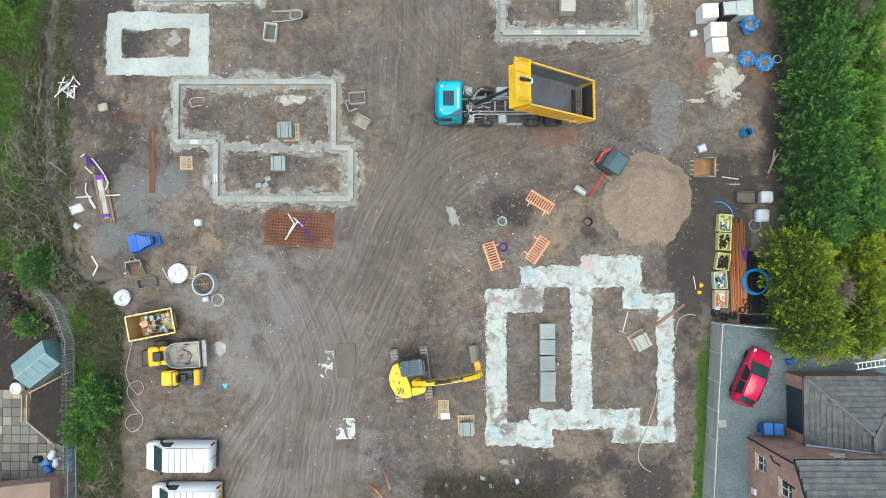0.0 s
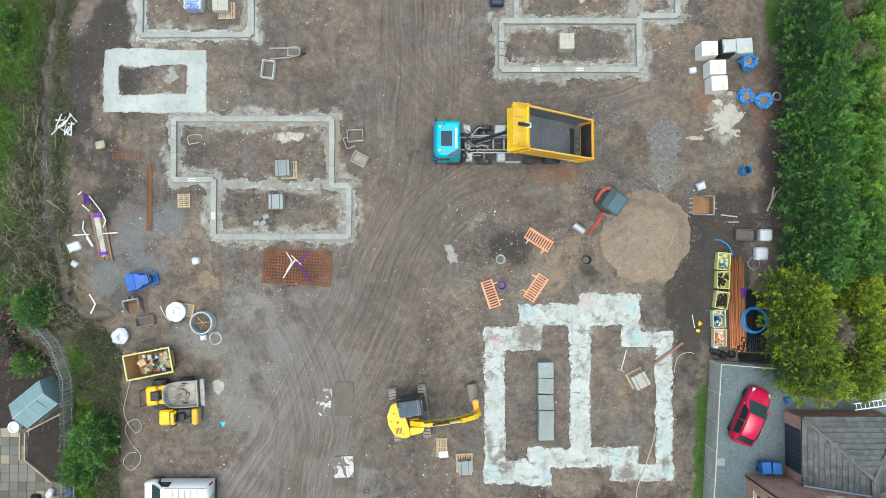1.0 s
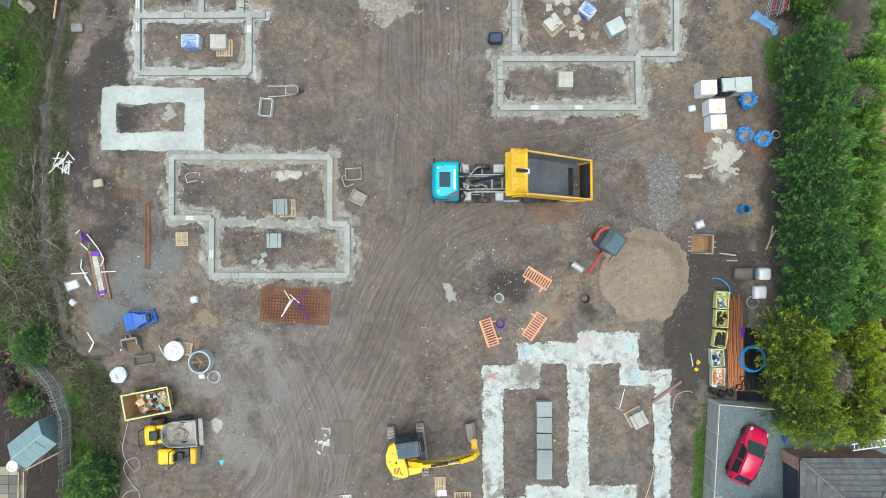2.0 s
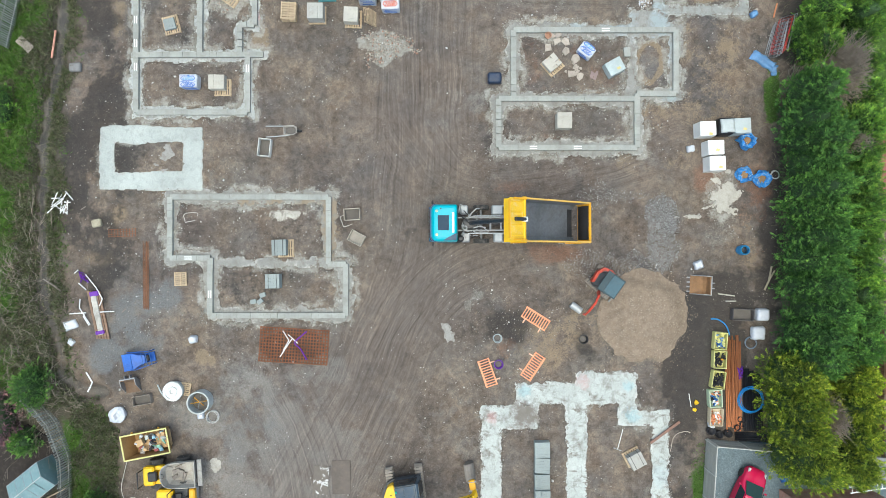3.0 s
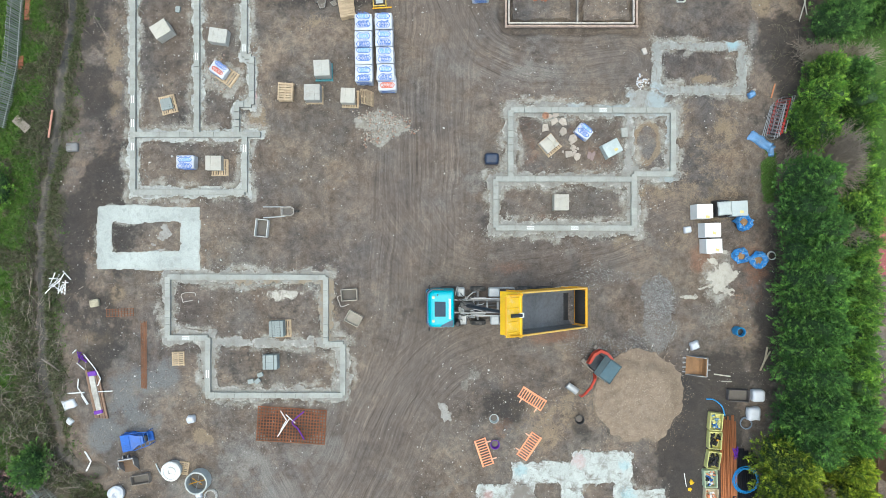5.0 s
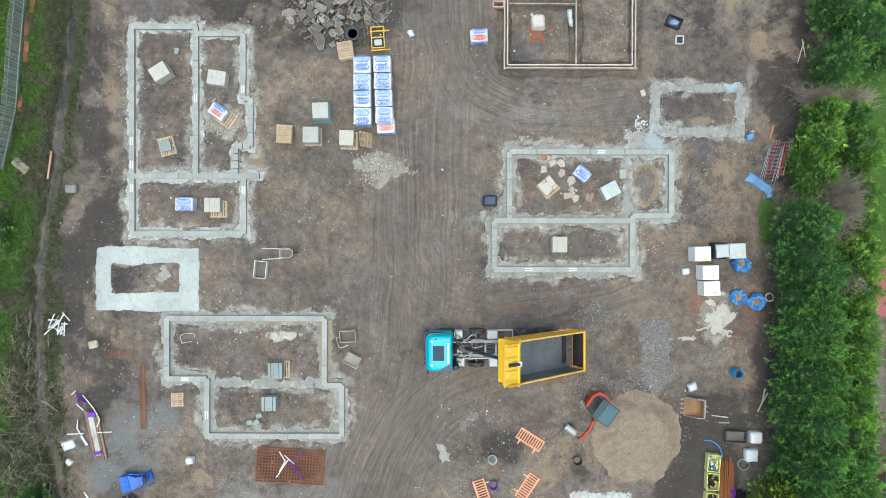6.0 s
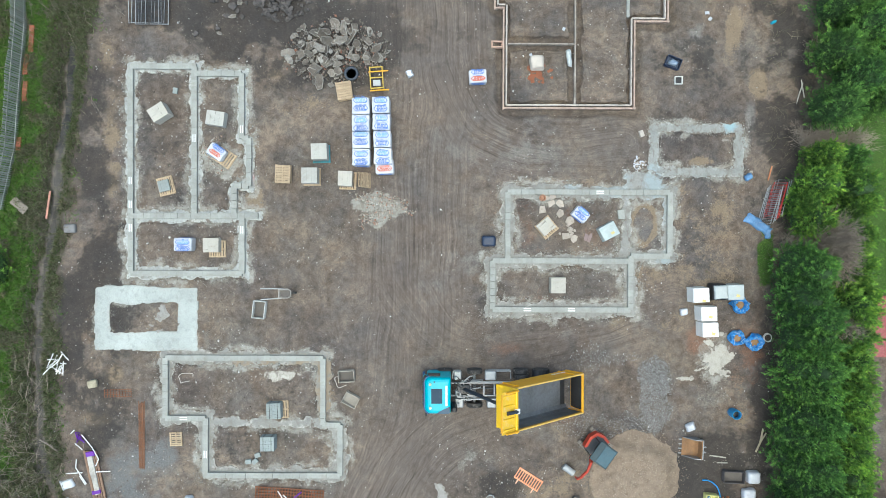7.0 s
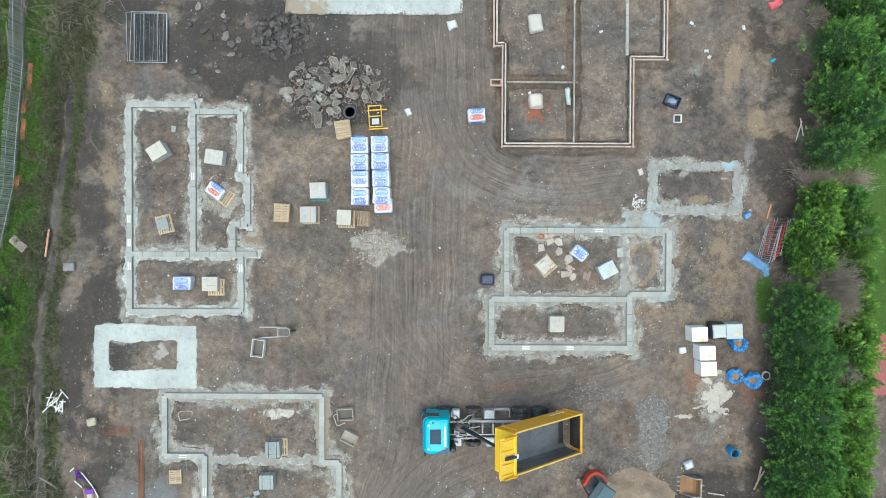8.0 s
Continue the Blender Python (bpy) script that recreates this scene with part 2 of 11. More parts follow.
F4_OUT = [(3.72, 44.0), (3.72, 33.6), (4.31, 33.6), (4.31, 26.83), (13.17, 26.83), (13.17, 32.7), (15.42, 32.7), (15.42, 44.0)]
F4_IN = [[(4.6, 31.16), (9.16, 31.16)], [(9.16, 27.1), (9.16, 44.0)]]
SLAB_G = (-10.4, 35.72, 1.57, 44.0)


def ragged(x, y, amount=0.25, seed=3, size=0.5):
    return (fbm(x, y, size, 4, seed) - 0.5) * 2 * amount


def d_f0(x, y):
    return strip_dist(x, y, F0, 0.42) + ragged(x, y, 0.24, 5, 0.8) + ragged(x, y, 0.12, 34, 0.2)


def d_f1(x, y):
    return np.minimum(strip_dist(x, y, F1, 0.5), strip_dist(x, y, F1_BARE, 0.3)) + ragged(x, y, 0.3, 9, 0.6) + ragged(x, y, 0.14, 33, 0.2)


def d_f2(x, y):
    return np.minimum(strip_dist(x, y, F2, 0.52), strip_dist(x, y, F2_BARE, 0.35)) + ragged(x, y, 0.3, 14, 0.6) + ragged(x, y, 0.14, 33, 0.2)


def d_a(x, y):
    return np.maximum(box_dist(x, y, *RING_A), -box_dist(x, y, *RING_A_IN)) + ragged(x, y, 0.16, 21, 1.6) + ragged(x, y, 0.04, 22, 0.25)


def d_b(x, y):
    return np.maximum(box_dist(x, y, *RING_B), -box_dist(x, y, *RING_B_IN)) + ragged(x, y, 0.14, 25, 0.7) + ragged(x, y, 0.10, 35, 0.18)


def d_f3(x, y):
    d = 1e9
    for b in F3:
        d = np.minimum(d, box_dist(x, y, *b))
    return d + ragged(x, y, 0.16, 31, 0.7) + ragged(x, y, 0.10, 32, 0.18)


def d_g(x, y):
    return box_dist(x, y, *SLAB_G) + ragged(x, y, 0.12, 37, 0.5)


def d_f4(x, y):
    d = line_dist(x, y, F4_OUT)
    for l in F4_IN:
        d = np.minimum(d, line_dist(x, y, l))
    return d - 0.54 + ragged(x, y, 0.22, 41, 0.8)


def attribute(me, name, *channels):
    full = np.ones((channels[0].size, 4))
    for k, c in enumerate(channels):
        full[:, k] = c.ravel()
    me.attributes.new(name, "FLOAT_COLOR", "POINT").data.foreach_set("color", full.ravel())


def patch(name, d, area, cell, top, material, thick=0.12):
    """A sheet wherever the distance d is below nought, with its edge cut smoothly and turned down."""
    xs, ys = np.arange(area[0], area[2] + cell, cell), np.arange(area[1], area[3] + cell, cell)
    gx, gy = np.meshgrid(xs, ys)
    v = d(gx, gy)
    zs = top(gx, gy) if callable(top) else np.full_like(gx, top)
    verts, faces, ids = [], [], {}

    def corner(i, j):
        if (i, j) not in ids:
            ids[i, j] = len(verts)
            verts.append((xs[i], ys[j], zs[j, i]))
        return ids[i, j]

    def cut(i, j, k, l):
        key = (i, j, k, l) if (i, j) < (k, l) else (k, l, i, j)
        if key not in ids:
            a, b = v[key[1], key[0]], v[key[3], key[2]]
            t = a / (a - b)
            ids[key] = len(verts)
            verts.append((xs[key[0]] + t * (xs[key[2]] - xs[key[0]]), ys[key[1]] + t * (ys[key[3]] - ys[key[1]]), zs[key[1], key[0]] * (1 - t) + zs[key[3], key[2]] * t))
        return ids[key]

    edges = []
    low = v < 0
    for j in range(len(ys) - 1):
        for i in range(len(xs) - 1):
            cs = [(i, j), (i + 1, j), (i + 1, j + 1), (i, j + 1)]
            inside = [low[b, a] for a, b in cs]
            if not any(inside):
                continue
            loop, cuts = [], []
            for n in range(4):
                a, b = cs[n], cs[(n + 1) % 4]
                if inside[n]:
                    loop.append(corner(*a))
                if inside[n] != inside[(n + 1) % 4]:
                    c = cut(*a, *b)
                    loop.append(c)
                    cuts.append((c, inside[n]))
            if len(loop) >= 3:
                faces.append(loop)
            if len(cuts) == 2:
                (a, ain), (b, _) = cuts
                edges.append((a, b) if ain else (b, a))
    base = {}
    for a, b in edges:
        for q in (a, b):
            if q not in base:
                base[q] = len(verts)
                x, y, z = verts[q]
                verts.append((x, y, z - thick))
        faces.append((b, a, base[a], base[b]))
    ob = new(name, raw(name, verts, faces, material))
    ob.data.polygons.foreach_set("use_smooth", [True] * len(ob.data.polygons))
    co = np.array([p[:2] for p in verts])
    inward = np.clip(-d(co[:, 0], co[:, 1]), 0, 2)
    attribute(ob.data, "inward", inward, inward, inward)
    return ob


# ---- the ground: one sheet to the horizon ----
LEFT_EDGE = [(-21.4, -26), (-21.6, -14), (-22.0, -9), (-22.5, -6), (-23.8, -4.6), (-25.3, -3.2), (-26.2, 0.5), (-26.6, 6), (-26.4, 14), (-25.4, 22), (-24.2, 28), (-23.7, 33), (-22.6, 38), (-22, 44)]
DITCH = [(-23.2, -3.5), (-24.7, -3.37), (-26.0, -2.3), (-26.2, -0.5), (-26.9, 1.5), (-27.3, 4.0), (-27.5, 10.0), (-27.4, 14.0), (-26.8, 16.7), (-26.2, 20.5), (-25.9, 24.0), (-25.2, 27.8), (-25.15, 31.0)]
ROAD_1 = [(-1.0, 60), (-0.8, 34), (-1.2, 22), (-1.5, 12), (-2.2, 5), (-4.2, -1), (-7.0, -7), (-10.5, -13), (-14.0, -19), (-18, -27)]
ROAD_3 = [(0.4, 40), (0.6, 33), (1.2, 28.5), (3.2, 25.4), (7.5, 24.3), (12.5, 24.4)]
ROAD_4 = [(-13.5, -1.5), (-11.5, -5.5), (-10.0, -10.5), (-10.8, -16), (-13, -26)]
ROAD_5 = [(-3.5, 17), (-0.5, 12.2), (2.5, 10.4), (8, 10.8), (16, 13.5)]
ROAD_2 = [(9, 6.6), (4, 6.2), (0.5, 4.6), (-2.5, 1.2), (-4.8, -3.5), (-6.8, -9), (-8.2, -15), (-9.0, -27)]


def left_x(y):
    return np.interp(y, [p[1] for p in LEFT_EDGE], [p[0] for p in LEFT_EDGE])


def along(x, y, pts):
    """Signed distance to the side of a line, and the way along it."""
    best, side, run = np.full(x.shape, 1e9), np.zeros(x.shape), np.zeros(x.shape)
    start = 0.0
    for a, b in zip(pts, pts[1:]):
        dx, dy = b[0] - a[0], b[1] - a[1]
        length = math.hypot(dx, dy)
        t = np.clip(((x - a[0]) * dx + (y - a[1]) * dy) / length ** 2, 0, 1)
        d = np.hypot(x - a[0] - t * dx, y - a[1] - t * dy)
        s = np.sign((x - a[0]) * dy - (y - a[1]) * dx)
        near = d < best
        best, side, run = np.where(near, d, best), np.where(near, d * s, side), np.where(near, start + t * length, run)
        start += length
    return side, run


def spline(pts, n=8):
    out = []
    p = [pts[0], *pts, pts[-1]]
    for a, b, c, d in zip(p, p[1:], p[2:], p[3:]):
        for k in range(n):
            t = k / n
            out.append(tuple(0.5 * (2 * b[i] + (c[i] - a[i]) * t + (2 * a[i] - 5 * b[i] + 4 * c[i] - d[i]) * t * t + (3 * b[i] - a[i] - 3 * c[i] + d[i]) * t ** 3) for i in range(len(b))))
    out.append(tuple(pts[-1]))
    return out


def haze(x, y, cx, cy, rx, ry, seed):
    """A broad uneven spot that fades out slowly."""
    d = np.hypot((x - cx) / rx, (y - cy) / ry)
    return smooth(1.3, 0.1, d) * (0.25 + 1.1 * smooth(0.3, 0.7, fbm(x, y, 1.8, 5, seed)))


def blob(x, y, cx, cy, rx, ry, seed, rag=0.5):
    """A ragged spot, 1 inside and 0 outside."""
    d = np.hypot((x - cx) / rx, (y - cy) / ry) + (fbm(x, y, 0.5 * min(rx, ry) + 0.3, 4, seed) - 0.5) * 2 * rag
    return smooth(1.1, 0.75, d)


STEP = 0.18
dense_x, dense_y = np.arange(-33, 33.01, STEP), np.arange(-25, 44.01, STEP)
far = np.array([2, 5, 10, 20, 45, 100, 220, 480, 1000.0])
GX, GY = np.concatenate([-33 - far[::-1], dense_x, 33 + far]), np.concatenate([-25 - far[::-1], dense_y, 44 + far])
gx, gy = np.meshgrid(GX, GY)


def ground_height(x, y):
    site = smooth(0.0, 1.5, x - left_x(y)) * smooth(24.5, 22.6, x)
    z = (fbm(x, y, 3.0, 4, 50) - 0.5) * 0.12 + (fbm(x, y, 0.5, 3, 51) - 0.5) * 0.06 * site
    z = z + (fbm(x, y, 1.2, 4, 52) - 0.4) * 0.5 * (1 - site) * smooth(34, 28, np.abs(x))
    z = z - 0.4 * smooth(0.85, 0.3, line_dist(x, y, DITCH) + ragged(x, y, 0.2, 53, 1.0))
    for dist, depth in ((d_f0, 0.25), (d_f1, 0.25), (d_f2, 0.25), (d_a, 0.22), (d_b, 0.28), (d_f3, 0.22), (d_g, 0.2)):
        z = z - (depth + (z + 0.0)) * smooth(0.06, -0.16, dist(x, y) + ragged(x, y, 0.2, 57, 0.3))
    z = z - 0.42 * smooth(0.06, -0.14, d_f4(x, y))
    flat = np.maximum(smooth(17.4, 17.9, x) * smooth(-6.4, -6.9, y), smooth(-24.9, -25.4, x) * smooth(-4.0, -6.0, y))
    return z * (1 - flat) - 0.06 * flat


gz = ground_height(gx, gy)
site = smooth(-0.3, 1.2, gx - left_x(gy) + ragged(gx, gy, 1.0, 54, 1.6))
WAYS = []
for number, (road, wide, strong) in enumerate(((ROAD_1, 4.4, 1.0), (ROAD_2, 3.4, 1.0), (ROAD_3, 3.0, 1.0), (ROAD_4, 3.8, 0.9), (ROAD_5, 2.8, 0.9))):
    side, run = along(gx, gy, spline(road))
    on = smooth(wide * 1.25, wide * 0.45, np.abs(side) + ragged(gx, gy, 1.4, 60 + number, 2.5)) * smooth(0, 4, run) * strong * site
    on = on * (0.55 + 0.45 * smooth(0.35, 0.6, fbm(gx, gy, 3.5, 3, 160 + number)))
    side = side + ragged(gx, gy, 0.35, 260 + number, 3.0)
    WAYS.append((side, run, on))
    gz += 0.10 * (fbm(side, run * 0.05, 0.3, 3, 62 + number) - 0.5) * on

pale = haze(gx, gy, -12.0, -6, 8.5, 6.5, 70) * 1.1 + haze(gx, gy, -10.5, -15, 7.5, 8, 71) * 1.0 + haze(gx, gy, -6.5, 34.5, 6, 3, 72) * 0.35
pale = pale + haze(gx, gy, -4.1, 19.9, 1.9, 1.3, 73) * 0.7 + haze(gx, gy, 1.2, 14.5, 3.5, 8.0, 74) * 0.35 + haze(gx, gy, 5, 24.5, 9, 2.5, 174) * 0.7 + haze(gx, gy, 10, 12.0, 8, 1.6, 175) * 0.3
pale = pale + 0.22 * smooth(0.45, 0.7, fbm(gx, gy, 5.0, 5, 176)) + 0.3 * smooth(0.55, 0.72, fbm(gx, gy, 1.2, 5, 177))
near_dusty = np.minimum.reduce([d_f0(gx, gy), d_f1(gx, gy), d_f2(gx, gy), d_b(gx, gy) + 0.1, d_f3(gx, gy) + 0.3, d_a(gx, gy) + 0.25])
crumbs = 1.35 * smooth(0.6, -0.15, near_dusty + ragged(gx, gy, 0.5, 178, 1.5)) * smooth(0.3, 0.6, fbm(gx, gy, 0.7, 5, 179)) + 0.22
crumbs = crumbs + 1.3 * blob(gx, gy, -4.1, 19.9, 1.7, 1.1, 401, 0.9) + 0.9 * blob(gx, gy, -14.75, 23.4, 1.1, 1.3, 402, 0.9) + 0.75 * blob(gx, gy, 18.9, 10.0, 1.3, 1.6, 403, 0.9) + 0.4 * blob(gx, gy, 18.9, 7.6, 1.2, 1.2, 404, 0.9)
crumbs = crumbs * smooth(-0.5, 0.8, gx - left_x(gy)) * smooth(23, 22, gx)
ochre = haze(gx, gy, -16.1, -0.6, 1.2, 1.3, 75) * 1.5
for cx, cy, rx, ry, k in ((19.6, 30.2, 1.0, 1.6, 0.5), (-22.6, 30.5, 0.9, 2.5, 0.5), (-8.5, 27.2, 1.8, 1.0, 0.3), (18.0, 20, 2.8, 3.0, 0.6), (16.4, 20.5, 0.5, 2.0, 0.8), (-22.3, 24, 0.9, 6, 0.75), (-22.0, 16, 0.7, 2.5, 0.6),
                          (-12.6, 20.6, 1.0, 1.2, 0.9), (17.5, 14.5, 4.5, 2.5, 0.45), (4.5, 0.5, 4.0, 3, 0.55), (8.6, 0.6, 3.0, 3.0, 0.65), (7.3, -1.2, 1.2, 1.0, 0.7), (17.8, 17.5, 3.5, 4.5, 0.4), (20.5, 6.0, 1.6, 5.0, 0.45), (14.0, 15.5, 2.0, 1.5, 0.5), (-23.2, 6, 1.5, 3, 0.5), (-13, 29.5, 2, 2, 0.4), (8.5, 21.9, 4.0, 0.5, 0.6), (4.6, 25.0, 5.0, 1.0, 0.3), (17.5, 23.3, 2.2, 0.4, 0.9), (14, 12, 4, 1.0, 0.4), (-10, 26, 3, 4, 0.3), (1.5, 27, 2, 2, 0.35)):
    ochre = ochre + haze(gx, gy, cx, cy, rx, ry, int(cx * 7 + cy * 3) % 997) * k
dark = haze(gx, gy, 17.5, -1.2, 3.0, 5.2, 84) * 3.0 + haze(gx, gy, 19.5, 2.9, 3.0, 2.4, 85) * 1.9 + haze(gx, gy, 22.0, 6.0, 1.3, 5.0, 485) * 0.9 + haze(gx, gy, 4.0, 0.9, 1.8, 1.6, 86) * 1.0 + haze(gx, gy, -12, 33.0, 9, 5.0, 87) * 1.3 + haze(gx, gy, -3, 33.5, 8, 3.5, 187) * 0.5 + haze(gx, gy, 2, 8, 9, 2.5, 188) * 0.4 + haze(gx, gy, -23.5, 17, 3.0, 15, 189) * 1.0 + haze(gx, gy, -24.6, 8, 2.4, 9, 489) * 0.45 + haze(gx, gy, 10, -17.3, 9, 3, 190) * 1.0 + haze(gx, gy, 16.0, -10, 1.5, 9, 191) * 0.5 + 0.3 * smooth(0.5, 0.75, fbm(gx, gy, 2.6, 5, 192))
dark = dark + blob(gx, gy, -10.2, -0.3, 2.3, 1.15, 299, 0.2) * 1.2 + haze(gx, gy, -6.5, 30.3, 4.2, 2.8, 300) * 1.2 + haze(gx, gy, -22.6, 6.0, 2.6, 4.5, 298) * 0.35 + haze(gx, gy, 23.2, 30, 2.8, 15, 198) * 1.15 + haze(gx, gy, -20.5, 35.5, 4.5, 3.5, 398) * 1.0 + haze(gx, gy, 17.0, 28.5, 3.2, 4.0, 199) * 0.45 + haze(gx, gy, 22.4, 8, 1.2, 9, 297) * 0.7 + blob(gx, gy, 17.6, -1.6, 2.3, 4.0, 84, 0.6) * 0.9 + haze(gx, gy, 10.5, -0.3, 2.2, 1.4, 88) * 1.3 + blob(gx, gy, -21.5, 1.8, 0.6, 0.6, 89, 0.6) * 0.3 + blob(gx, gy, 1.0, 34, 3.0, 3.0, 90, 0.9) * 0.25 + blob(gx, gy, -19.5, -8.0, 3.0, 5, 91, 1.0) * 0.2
for inner in ((-20.5, 15.9, -13.8, 19.0), (-20.5, 19.8, -17, 29.1), (-16.2, 19.8, -14, 28.7), (-18.1, 6.0, -8.3, 9.3), (-15.4, 2.2, -7.2, 5.0), (5.1, 16.9, 12.3, 20.7), (4.1, 13.6, 12.6, 16.1), RING_A_IN, RING_B_IN):
    dark = dark + (0.08 if inner[0] > 0 else 0.25) * smooth(0.2, -0.5, box_dist(gx, gy, *inner))
slate = haze(gx, gy, -20.7, 1.0, 3.0, 3.0, 92) * 1.45 + haze(gx, gy, -18.6, 3.6, 1.4, 3.0, 93) * 1.3 + haze(gx, gy, -23.0, -1.2, 1.5, 1.4, 94) * 1.3 + haze(gx, gy, -14, -6.5, 7, 6, 294) * 0.5
slate = slate + blob(gx, gy, -4.0, 9.0, 8, 3, 194, 1.2) * 0.12 + blob(gx, gy, -24.2, -3.0, 1.0, 0.8, 195, 0.7) * 0.4
red = haze(gx, gy, -22.4, 4.6, 1.2, 1.6, 197) * 0.25 + haze(gx, gy, 18.0, 10.9, 1.4, 1.8, 95) * 1.3 + haze(gx, gy, 6.7, 6.0, 2.4, 1.1, 96) * 0.8 + haze(gx, gy, 6.9, 28.9, 1.2, 1.0, 97) * 1.6
red = red + haze(gx, gy, 21.0, 9.0, 2.2, 5.0, 99) * 0.7 + blob(gx, gy, 4.2, -0.5, 0.7, 0.8, 100, 0.7) * 0.6 + haze(gx, gy, 4.6, 10.4, 2.0, 0.8, 196) * 0.7 + haze(gx, gy, 9, 13.8, 3.5, 0.5, 296) * 0.4
tamped = smooth(0.5, -0.6, box_dist(gx, gy, 9.9, 5.4, 13.4, 9.7) + ragged(gx, gy, 0.9, 112, 1.2))
crumbs = crumbs * (1 - 0.8 * tamped) + 0.45 * blob(gx, gy, 2.15, 3.1, 0.5, 0.5, 405, 0.8) + 0.45 * blob(gx, gy, 1.5, 2.4, 0.4, 0.5, 406, 0.8) + 0.4 * blob(gx, gy, 3.3, 2.8, 0.6, 0.3, 407, 0.8)
pale = pale * (1 - 0.6 * tamped) + 0.8 * blob(gx, gy, 2.15, 3.1, 0.4, 0.4, 405, 0.8) + 0.8 * blob(gx, gy, 1.5, 2.4, 0.35, 0.4, 406, 0.8)
dark = dark * (1 - 0.75 * tamped) + 0.05 * tamped
# the d_f4 term darkens the trench soil: wet earth plus painted wall shade
dark = dark + haze(gx, gy, 17.2, 30.0, 3.4, 4.6, 414) * 0.2 + haze(gx, gy, -22.3, 4.8, 1.3, 2.2, 415) * 0.2 + 0.22 * smooth(0.02, -0.14, d_f4(gx, gy)) + haze(gx, gy, -9.0, 33.4, 3.6, 2.6, 416) * 0.6 + haze(gx, gy, -2.6, 28.6, 2.4, 3.2, 427) * 0.55 + haze(gx, gy, -11, 27, 2.5, 3.0, 428) * 0.4
ochre = ochre + haze(gx, gy, 20.0, 32.2, 0.8, 2.0, 417) * 1.1 + haze(gx, gy, 21.6, 28.6, 0.8, 2.3, 418) * 1.2 + haze(gx, gy, -22.3, 8.6, 1.0, 0.9, 419) * 1.1 + haze(gx, gy, -23.4, 5.6, 1.3, 0.7, 420) * 0.8 + haze(gx, gy, -10.8, 29.2, 1.5, 1.0, 421) * 0.5
pale = pale + haze(gx, gy, -23.5, 6.9, 0.8, 0.6, 422) * 0.9 + haze(gx, gy, 21.1, 26.2, 0.5, 1.4, 423) * 0.9 + haze(gx, gy, 17.4, 31.9, 0.7, 0.9, 424) * 0.9
red = red + haze(gx, gy, 8.0, 6.0, 1.9, 0.8, 408) * 0.8 + haze(gx, gy, 8.5, 18.5, 9.0, 8.0, 429) * 0.4
ochre = ochre + haze(gx, gy, 5.8, 5.6, 1.6, 0.6, 409) * 0.7 + haze(gx, gy, 7.6, 12.2, 1.3, 1.0, 410) * 0.6 + haze(gx, gy, 12.0, 12.6, 1.0, 1.0, 411) * 0.6 + haze(gx, gy, 16.2, 12.6, 0.8, 1.2, 412) * 0.6 + haze(gx, gy, -7.3, 7.6, 0.5, 2.2, 413) * 0.9
rim_1, rim_2 = blob(gx, gy, 13.9, 18.95, 1.0, 1.6, 430, 0.15), blob(gx, gy, 13.9, 18.95, 0.72, 1.28, 431, 0.2)
ochre = ochre + 1.7 * rim_1 * (1 - rim_2)
slate = slate + 0.6 * rim_2
dark = dark * (1 - 0.8 * rim_1)
gritty = blob(gx, gy, 14.75, 7.5, 1.3, 2.6, 101, 0.4) + blob(gx, gy, 10.2, 9.8, 1.7, 0.9, 102, 0.9) * 0.8 + blob(gx, gy, 9.8, 5.3, 1.6, 0.9, 113, 0.9) * 0.9 + blob(gx, gy, 13.2, 5.3, 1.8, 0.8, 114, 0.9) * 0.8 + blob(gx, gy, 3.8, 0.2, 4.5, 3.2, 103, 0.9) * 0.6 + blob(gx, gy, -8, 20, 10, 14, 104, 1.1) * 0.2
def green_at(x, y):
    """Where the bank is green grass and not dry brush."""
    edge = np.interp(y, [-25, -13, -6, -4, 2, 8, 14, 20, 28, 36, 44], [-22.6, -23.2, -24.4, -28.5, -29.2, -28.7, -28.0, -27.5, -26.5, -26.3, -27.5])
    return smooth(0.9, -0.9, x - edge + ragged(x, y, 1.0, 105, 2.0)) * smooth(0.30, 0.46, fbm(x, y, 1.4, 4, 110))


grass = (1 - site) * green_at(gx, gy)
grass = grass * (1 - smooth(-25.6, -26.4, gx) * smooth(-3.0, -5.0, gy))
grass = np.maximum(grass, blob(gx, gy, 22.2, 16.8, 0.6, 2.0, 106, 0.5))
grass = np.maximum(grass, smooth(26.0, 27.5, gx) * smooth(10.0, 12.0, gy))
grass = np.maximum(grass, smooth(0.75, 0.35, np.abs(gx - np.interp(gy, [-20, -6], [16.7, 17.5])) + ragged(gx, gy, 0.25, 107, 0.6)) * smooth(-7.0, -9.5, gy))
straw = (1 - site) * (1 - grass)
dark = dark + 0.9 * smooth(-25.6, -26.4, gx) * smooth(-3.5, -5.0, gy)
wet = (0.93 - 0.13 * smooth(3.0, -1.0, gy)) * smooth(0.5, 0.15, line_dist(gx, gy, DITCH) + ragged(gx, gy, 0.3, 111, 1.2)) + smooth(0.4, 0.15, line_dist(gx, gy, DITCH[-3:]) + ragged(gx, gy, 0.2, 109, 1.0))
straw = straw * (1 - np.clip(wet, 0, 1))

